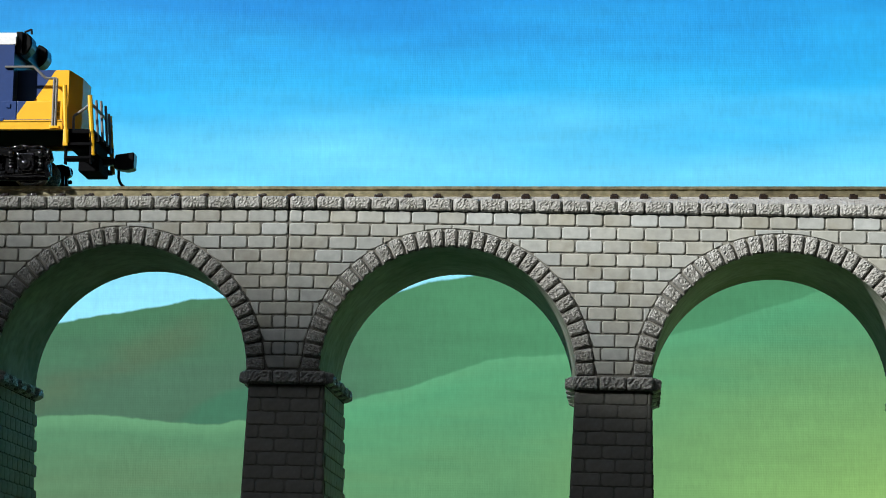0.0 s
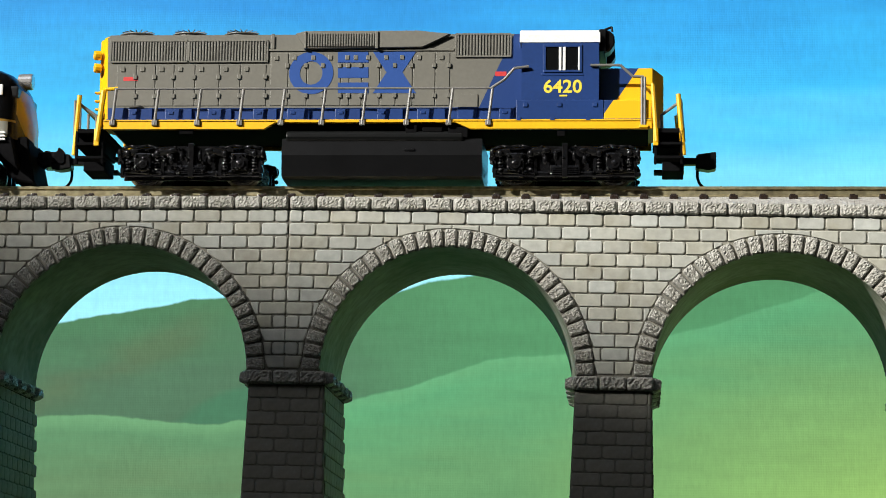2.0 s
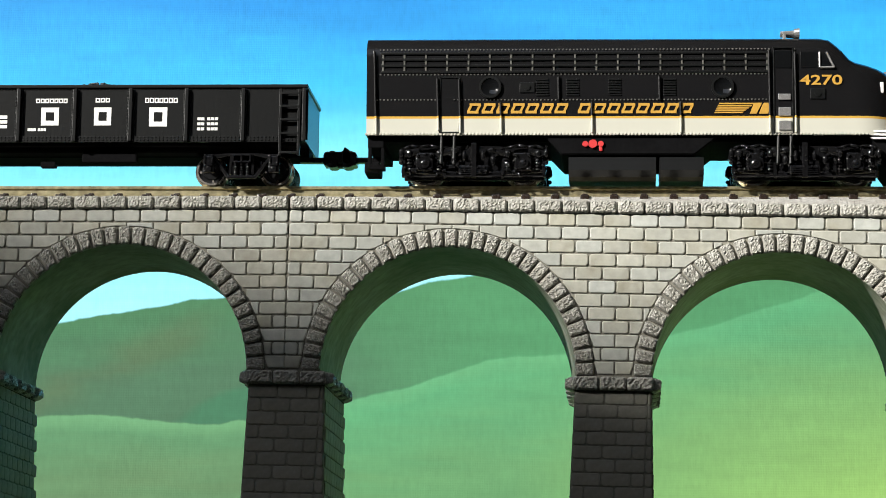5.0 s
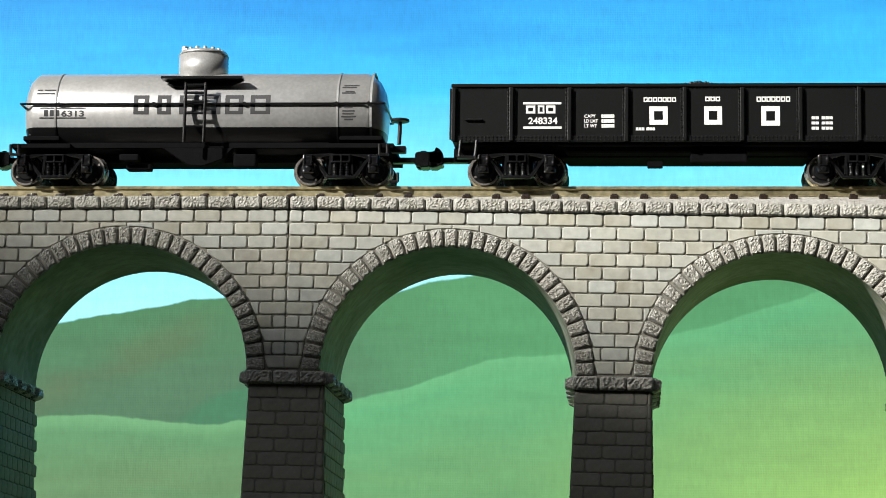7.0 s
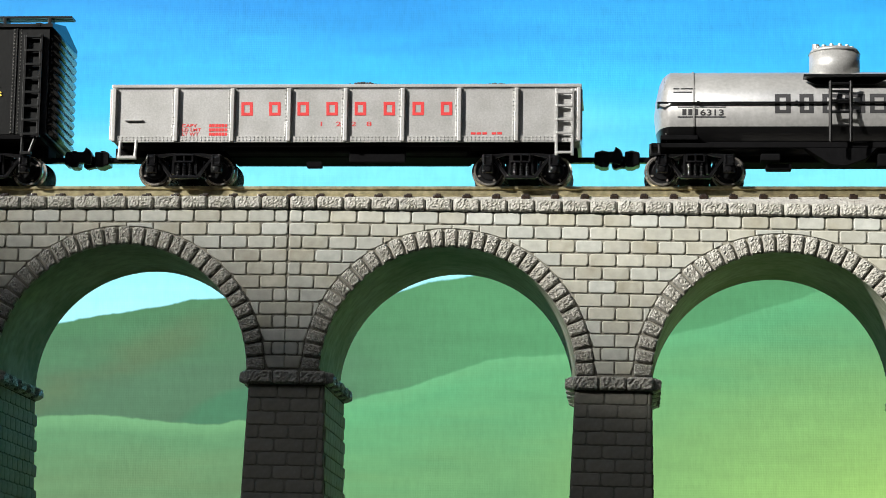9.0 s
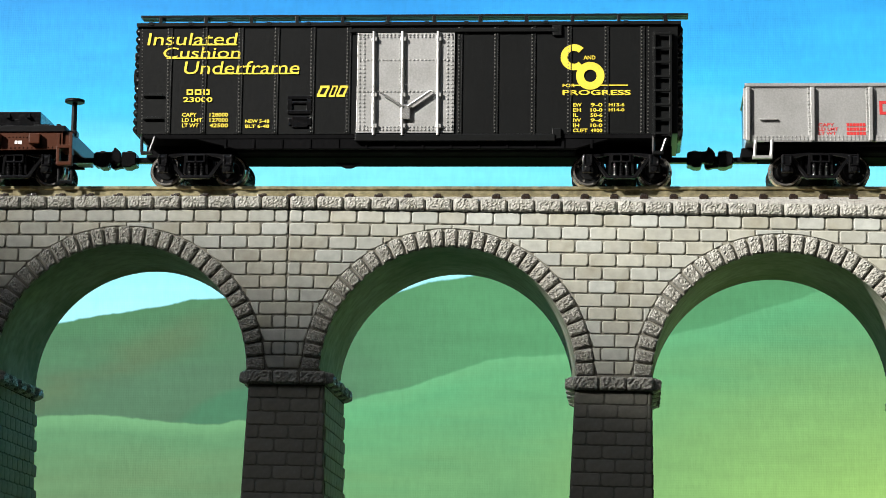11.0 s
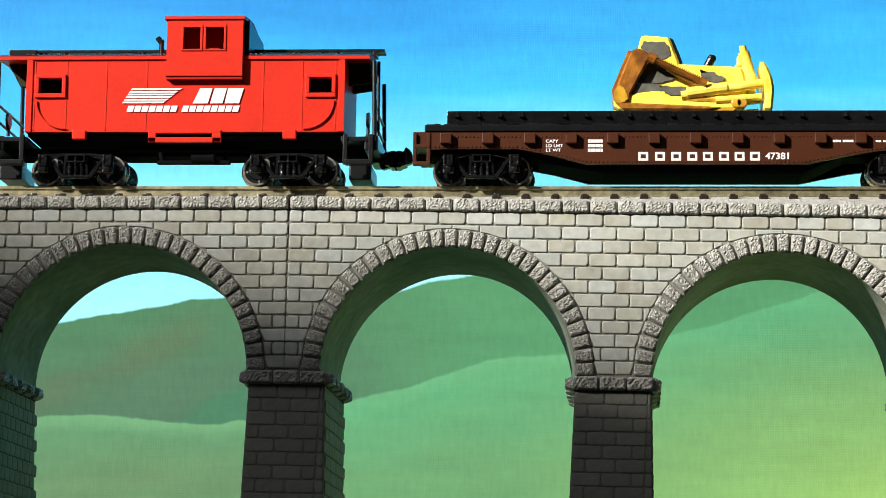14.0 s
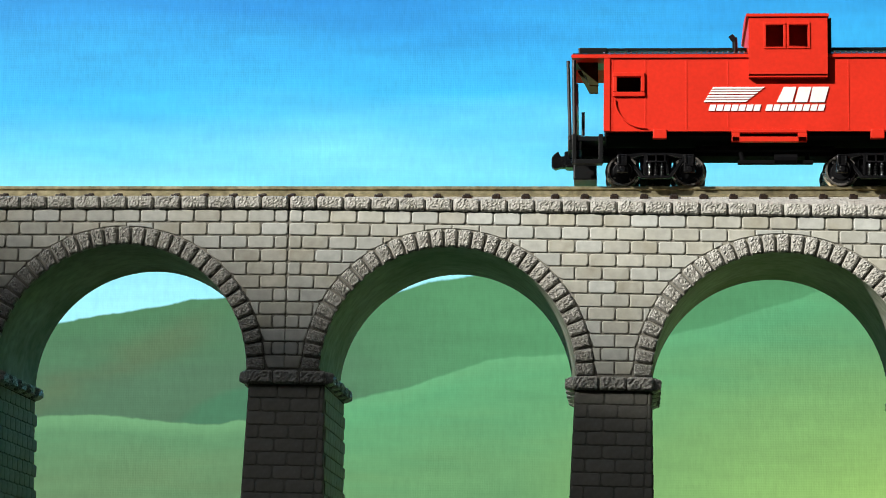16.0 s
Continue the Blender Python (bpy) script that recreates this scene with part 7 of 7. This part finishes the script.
    for y in (N - 0.7, -N + 0.7):
        bm = bmesh.new()
        d.rod(bm, 640, 104, 732, 148, y, 0.5, 10)
        d.rod(bm, 634, 100, 646, 107, y, 0.9, 10)
        d.rod(bm, 722, 144, 734, 149, y, 0.75, 10)
        for k in range(20):
            f = k / 20
            u, v = 648 + 74 * f, 108 + 35 * f
            d.rod(bm, u, v, u + 1.6, v + 0.8, y, 0.68, 10)
        part("lift_rod", bm, rust, t, "brown ribbed lift rod")
        bm = bmesh.new()
        d.shape(bm, [(650, 114), (658, 113), (734, 148), (728, 154), (706, 148)], y + 0.3, y + 0.8, 0.1)
        part("lift_link", bm, rust, t)
    bm = bmesh.new()
    d.rod(bm, 742, 116, 750, 101, -1.5, 0.75, 14)
    x, z = X(750, 101, -1.5), Z(101, -1.5)
    rod(bm, (x - 0.1, -1.5, z - 0.3), (x + 0.2, -1.5, z + 0.5), 0.85, 0.6, 14, 0.15)
    part("exhaust", bm, BLACK, t, "black exhaust stub")
    for y in (-3.6, 3.6):
        bm = bmesh.new()
        d.rod(bm, 817, 150, 803, 92, y, 1.0, 14)
        d.rod(bm, 803, 92, 801, 81, y, 0.62, 12)
        d.box(bm, 790, 801, 98, 116, y - 0.6, y + 0.6, 0.3)
        d.rod(bm, 690, 170, 834, 148, y * 1.7, 0.8, 12)
        d.rod(bm, 700, 166, 770, 156, y * 1.7, 1.05, 12)
        d.rod(bm, 750, 178, 830, 172, y * 1.7, 0.65, 12)
        part("blade_cylinder", bm, worn, t, "yellow blade cylinder")
    bm = bmesh.new()
    d.shape(bm, [(824, 112), (828, 108), (836, 112), (846, 134), (850, 158), (846, 196), (828, 196), (834, 172), (830, 136)], -8.0, 8.0, 0.4)
    part("blade", bm, worn, t, "yellow front blade")


# ---- caboose ----
# olive tone holds the green light reflected onto the roof underside
LIT_UNDERSIDE = paint("green_lit_underside", (0.030, 0.034, 0.012), 0.7, 900, 0.15, 150, 0.1, spec=0.1)


def caboose():
    d = Draft(686, 14.7)
    d.place += 0.4
    t = vehicle("caboose", "bright red model caboose with cupola and white lettering", "caboose", d)
    X, Z = d.x, d.z
    S = -9.2

    def holed(bm, u0, u1, v0, v1, holes, y0, y1):
        """A wall with rectangular openings."""
        us = sorted({u0, u1, *[h[0] for h in holes], *[h[1] for h in holes]})
        vs = sorted({v0, v1, *[h[2] for h in holes], *[h[3] for h in holes]})
        for a, b in zip(us, us[1:]):
            for c, e in zip(vs, vs[1:]):
                um, vm = (a + b) / 2, (c + e) / 2
                if not any(h[0] < um < h[1] and h[2] < vm < h[3] for h in holes):
                    box(bm, X(a, 170), X(b, 170), y0, y1, Z(e), Z(c))

    windows = ((420, 461, 137, 164), (903, 943, 137, 164))
    bm = bmesh.new()
    holed(bm, 398, 966, 104, 233, windows, S, S + 0.8)
    holed(bm, 398, 966, 104, 233, windows, -S - 0.8, -S)
    for u in (398, 960):
        box(bm, X(u, 170), X(u + 6, 170), S + 0.8, -S - 0.8, Z(233), Z(104))
    bmesh.ops.remove_doubles(bm, verts=bm.verts, dist=0.0005)
    body = part("body", bm, RED, t, "bright red body")
    bm = bmesh.new()
    box(bm, X(404, 170), X(960, 170), -3.0, 3.0, Z(233), Z(104))
    part("interior", bm, DARK_INSIDE, t)
    for a, b, c, e in windows:
        bm = bmesh.new()
        for p in ((a - 7, b + 7, c - 7, c), (a - 7, b + 7, e, e + 8), (a - 7, a, c, e), (b, b + 7, c, e)):
            d.box(bm, *p, S - 0.45, S + 0.3, 0.12)
        part("window_frame", bm, RED, body)
    for u in (412, 469, 540, 612, 820, 890, 950):
        bm = bmesh.new()
        d.box(bm, u - 1.2, u + 1.2, 106, 231, S - 0.07, S + 0.1, 0.03)
        part("side_seam", bm, RED, body)
    for u in (400, 958):
        bm = bmesh.new()
        d.box(bm, u - 3, u + 8, 105, 233, S - 0.25, S + 0.2, 0.05)
        part("corner_post", bm, RED, body)
    # curved grab rails under the windows
    for cu, s in ((470, -1), (893, 1)):
        bm = bmesh.new()
        last = None
        for k in range(9):
            a = math.pi / 2 * k / 8
            p = (X(cu + s * 54 * math.cos(a), 180), S - 0.25, Z(178 + 50 * math.sin(a)))
            if last:
                rod(bm, last, p, 0.16, sides=6)
            last = p
        part("grab_rail", bm, RED, body)
    # roof with overhanging ends
    bm = bmesh.new()
    x0, x1 = X(343, 100), X(1010, 100)
    loft(bm, [(S - 0.35, Z(104)), (S - 0.35, Z(98)), (-5, Z(95) + 0.8), (0, Z(93) + 1.4), (5, Z(95) + 0.8), (-S + 0.35, Z(98)), (-S + 0.35, Z(104)), (5, Z(102) + 0.3), (0, Z(101) + 0.6), (-5, Z(102) + 0.3)], x0, x1)
    roof = part("roof", bm, RED, t, "red roof edge")
    bm = bmesh.new()
    loft(bm, [(S - 0.1, Z(97)), (-5, Z(94) + 1.0), (0, Z(92) + 1.6), (5, Z(94) + 1.0), (-S + 0.1, Z(97))], x0 + 0.2, x1 - 0.2)
    for y in (-1.2, 0, 1.2):
        box(bm, x0 + 1.0, x1 + 1.8, y - 0.5, y + 0.5, Z(92) + 2.0, Z(92) + 2.45, 0.05)
    for k in range(10):
        x = x0 + 3 + k * 7
        box(bm, x - 0.3, x + 0.3, -1.7, 1.7, Z(92) + 1.3, Z(92) + 2.1, 0.05)
    d.box(bm, 362, 412, 83, 94, -5.0, 5.0, 0.2)
    part("roof_walk", bm, SATIN_BLACK, roof, "black roof covering and walk")
    # bright metal heads put white highlight spots along the roof edges
    rivets(d, [(400, 95, 642, 95), (798, 95, 960, 95), (650, 27, 780, 27)], S - 0.1, CHROME, roof, 0.3, 0.9)
    # cupola
    C = -10.4
    win = ((678, 708, 47, 86), (718, 750, 47, 86))
    bm = bmesh.new()
    us = (648, 678, 708, 718, 750, 784)
    for y0, y1 in ((C, C + 0.8), (-C - 0.8, -C)):
        for a, b in zip(us, us[1:]):
            for c, e in ((30, 47), (47, 86), (86, 137)):
                if not any(h[0] <= a and b <= h[1] and c == 47 for h in win):
                    box(bm, X(a, 80, C), X(b, 80, C), y0, y1, Z(e, C), Z(c, C))
    for u in (648, 776):
        box(bm, X(u, 80, C), X(u + 8, 80, C), C + 0.8, -C - 0.8, Z(100, C), Z(30, C))
    box(bm, X(648, 80, C), X(784, 80, C), C, S + 0.2, Z(139, C), Z(134, C))
    bmesh.ops.remove_doubles(bm, verts=bm.verts, dist=0.0005)
    cup = part("cupola", bm, RED, t, "red extended cupola with two windows")
    bm = bmesh.new()
    box(bm, X(656, 80, C), X(776, 80, C), -7.0, -6.4, Z(104, C), Z(34, C))
    part("interior", bm, RED_INSIDE, cup)
    bm = bmesh.new()
    loft(bm, [(C - 0.3, Z(33, C)), (C - 0.3, Z(28, C)), (-5, Z(25, C) + 0.6), (0, Z(24, C) + 1.0), (5, Z(25, C) + 0.6), (-C + 0.3, Z(28, C)), (-C + 0.3, Z(33, C))], X(645, 30, C), X(787, 30, C))
    part("cupola_roof", bm, RED, cup)
    for a, b, c, e in win:
        bm = bmesh.new()
        for p in ((a - 4, b + 4, c - 4, c), (a - 4, b + 4, e, e + 3), (a - 4, a, c, e), (b, b + 4, c, e)):
            d.box(bm, *p, C - 0.2, C + 0.3, 0.06)
        part("window_frame", bm, RED, cup)
    bm = bmesh.new()
    d.box(bm, 787, 794, 34, 98, -8.5, 8.5, 0.1)
    part("cupola_front", bm, SATIN_BLACK, cup)
    bm = bmesh.new()
    d.rod(bm, 634, 94, 634, 66, -4.0, 0.45, 12)
    d.rod(bm, 634, 72, 627, 62, -4.0, 0.5, 12)
    part("smoke_pipe", bm, BLACK, roof, "black smoke pipe")
    # side brackets and step frame
    for u in (492, 868):
        bm = bmesh.new()
        d.box(bm, u - 12, u + 12, 230, 246, S - 0.3, S + 1, 0.15)
        part("bracket", bm, RED, t)
    bm = bmesh.new()
    for p in ((616, 746, 230, 236), (616, 630, 236, 252), (730, 746, 236, 252), (616, 746, 243, 252)):
        d.box(bm, *p, S - 0.4, S + 0.6, 0.1)
    part("tool_box", bm, RED, t, "red side step frame")
    # underframe and ends
    d.sunk = True
    bm = bmesh.new()
    d.box(bm, 400, 962, 234, 262, -8.3, 8.3, 0.2)
    d.box(bm, 560, 800, 258, 278, -5.0, 5.0, 0.2)
    d.box(bm, 630, 760, 284, 290, -6.6, -5.4, 0.1)
    d.rod(bm, 636, 270, 640, 288, -6, 0.4)
    d.rod(bm, 752, 270, 750, 288, -6, 0.4)
    rod(bm, (X(690, 272), -6.5, Z(275)), (X(730, 272), -6.5, Z(275)), 1.0, sides=12)
    d.box(bm, 350, 1015, 262, 288, -3.0, 3.0, 0.15)
    d.sunk = False
    part("underframe", bm, UNDER_BLACK, t, "black underframe")
    for u, w in ((368, -1), (992, 1)):
        bm = bmesh.new()
        d.box(bm, u - 32, u + 32, 242, 250, -9.0, 9.0, 0.12)
        for a in (u - 24, u + 22):
            d.box(bm, a - 4, a + 4, 238, 290, S - 0.1, S + 0.9, 0.1)
        d.box(bm, u - 24, u + 24, 282, 290, S - 0.2, S + 1.8, 0.1)
        d.box(bm, u - 20, u + 20, 290, 318, -5.0, 5.0, 0.3)
        d.box(bm, u - 34 if w < 0 else u + 10, u - 10 if w < 0 else u + 34, 240, 266, -8.8, 8.8, 0.2)
        part("end_platform", bm, SATIN_BLACK, t, "black end platform with steps")
        e = u + w * (20 if w < 0 else 26)
        bm = bmesh.new()
        for y in (S + 0.3, -S - 0.3):
            d.rod(bm, e, 108, e + w * 2, 240, y, 0.38)
        d.rod(bm, e + w * 6, 108, e + w * 6, 240, S + 3, 0.3)
        for v in (185, 215):
            rod(bm, (X(e, v), S + 0.3, Z(v)), (X(e, v), -S - 0.3, Z(v)), 0.25)
        part("end_railing", bm, SATIN_BLACK, t)
        bm = bmesh.new()
        x = X(e - w * 12, 210)
        rod(bm, (x, S + 2.5, Z(235)), (x, S + 2.5, Z(200)), 0.3)
        rod(bm, (x - 0.25, S + 2.5, Z(208)), (x + 0.25, S + 2.5, Z(208)), 1.4, sides=16)
        part("brake_wheel", bm, SATIN_BLACK, t)
        # added upright boards, coloured as the green-lit underside of the roof ends
        bm = bmesh.new()
        a, b = (360, 397) if w < 0 else (966, 1006)
        pts = [(a, 106), (b, 106), (b, 150), (a + 22, 150)] if w < 0 else [(a, 106), (b, 106), (b + 4, 144), (a, 150)]
        d.shape(bm, pts, S + 5.5, S + 6.3, 0.05)
        d.shape(bm, pts, -S - 6.3, -S - 5.5, 0.05)
        part("underside_board", bm, LIT_UNDERSIDE, roof, "dark olive board standing in for the green-lit roof underside")
    for u in (487, 866):
        freight_truck(t, X(u, 300, -7.5))
    coupler(t, X(343, 290), -1, 2.9)
    coupler(t, X(1016, 285), 1, 5.0)
    F = S - 0.16
    forms = [[(586 - k * 3, 156 + k * 4.7), (676 - k * 6, 156 + k * 4.7), (671 - k * 6, 159 + k * 4.7), (584 - k * 3, 159 + k * 4.7)] for k in range(6)]
    for q in forms + [[(708, 156), (730, 156), (722, 183), (695, 183)], [(734, 156), (756, 156), (748, 183), (726, 183)], [(758, 156), (786, 156), (778, 183), (752, 183)]]:
        bm = bmesh.new()
        d.shape(bm, q, F - 0.05, F)
        part("emblem_form", bm, WHITE_MARK, body)
    bars((1,) * 7 + (0,) + (1,) * 8, d, 577, 778, 187, 198, F, WHITE_MARK, body, slant=0.3, name="name_bars", gap=0.16)


road_diesel()
cab_diesel()
black_gondola()
tank_car()
silver_gondola()
box_car()
flat_car()
bulldozer()
caboose()

# the single stones come last
for entry in thing_meshes:
    dress(entry)


def motions():
    for thing, place in ROLLING:
        walk(thing, [(t, pose((place + s) * MM, TRACK_Y * MM, RAIL_TOP * MM)) for t, s in RUN])
    times = [k * 2 / FPS for k in range(241)]
    spun = [travel(t) for t in times]
    for wheel, x, z, r in WHEELS:
        walk(wheel, [(t, pose(x * MM, 0, z * MM, 0, math.degrees(s / r), 0)) for t, s in zip(times, spun)])


motions()
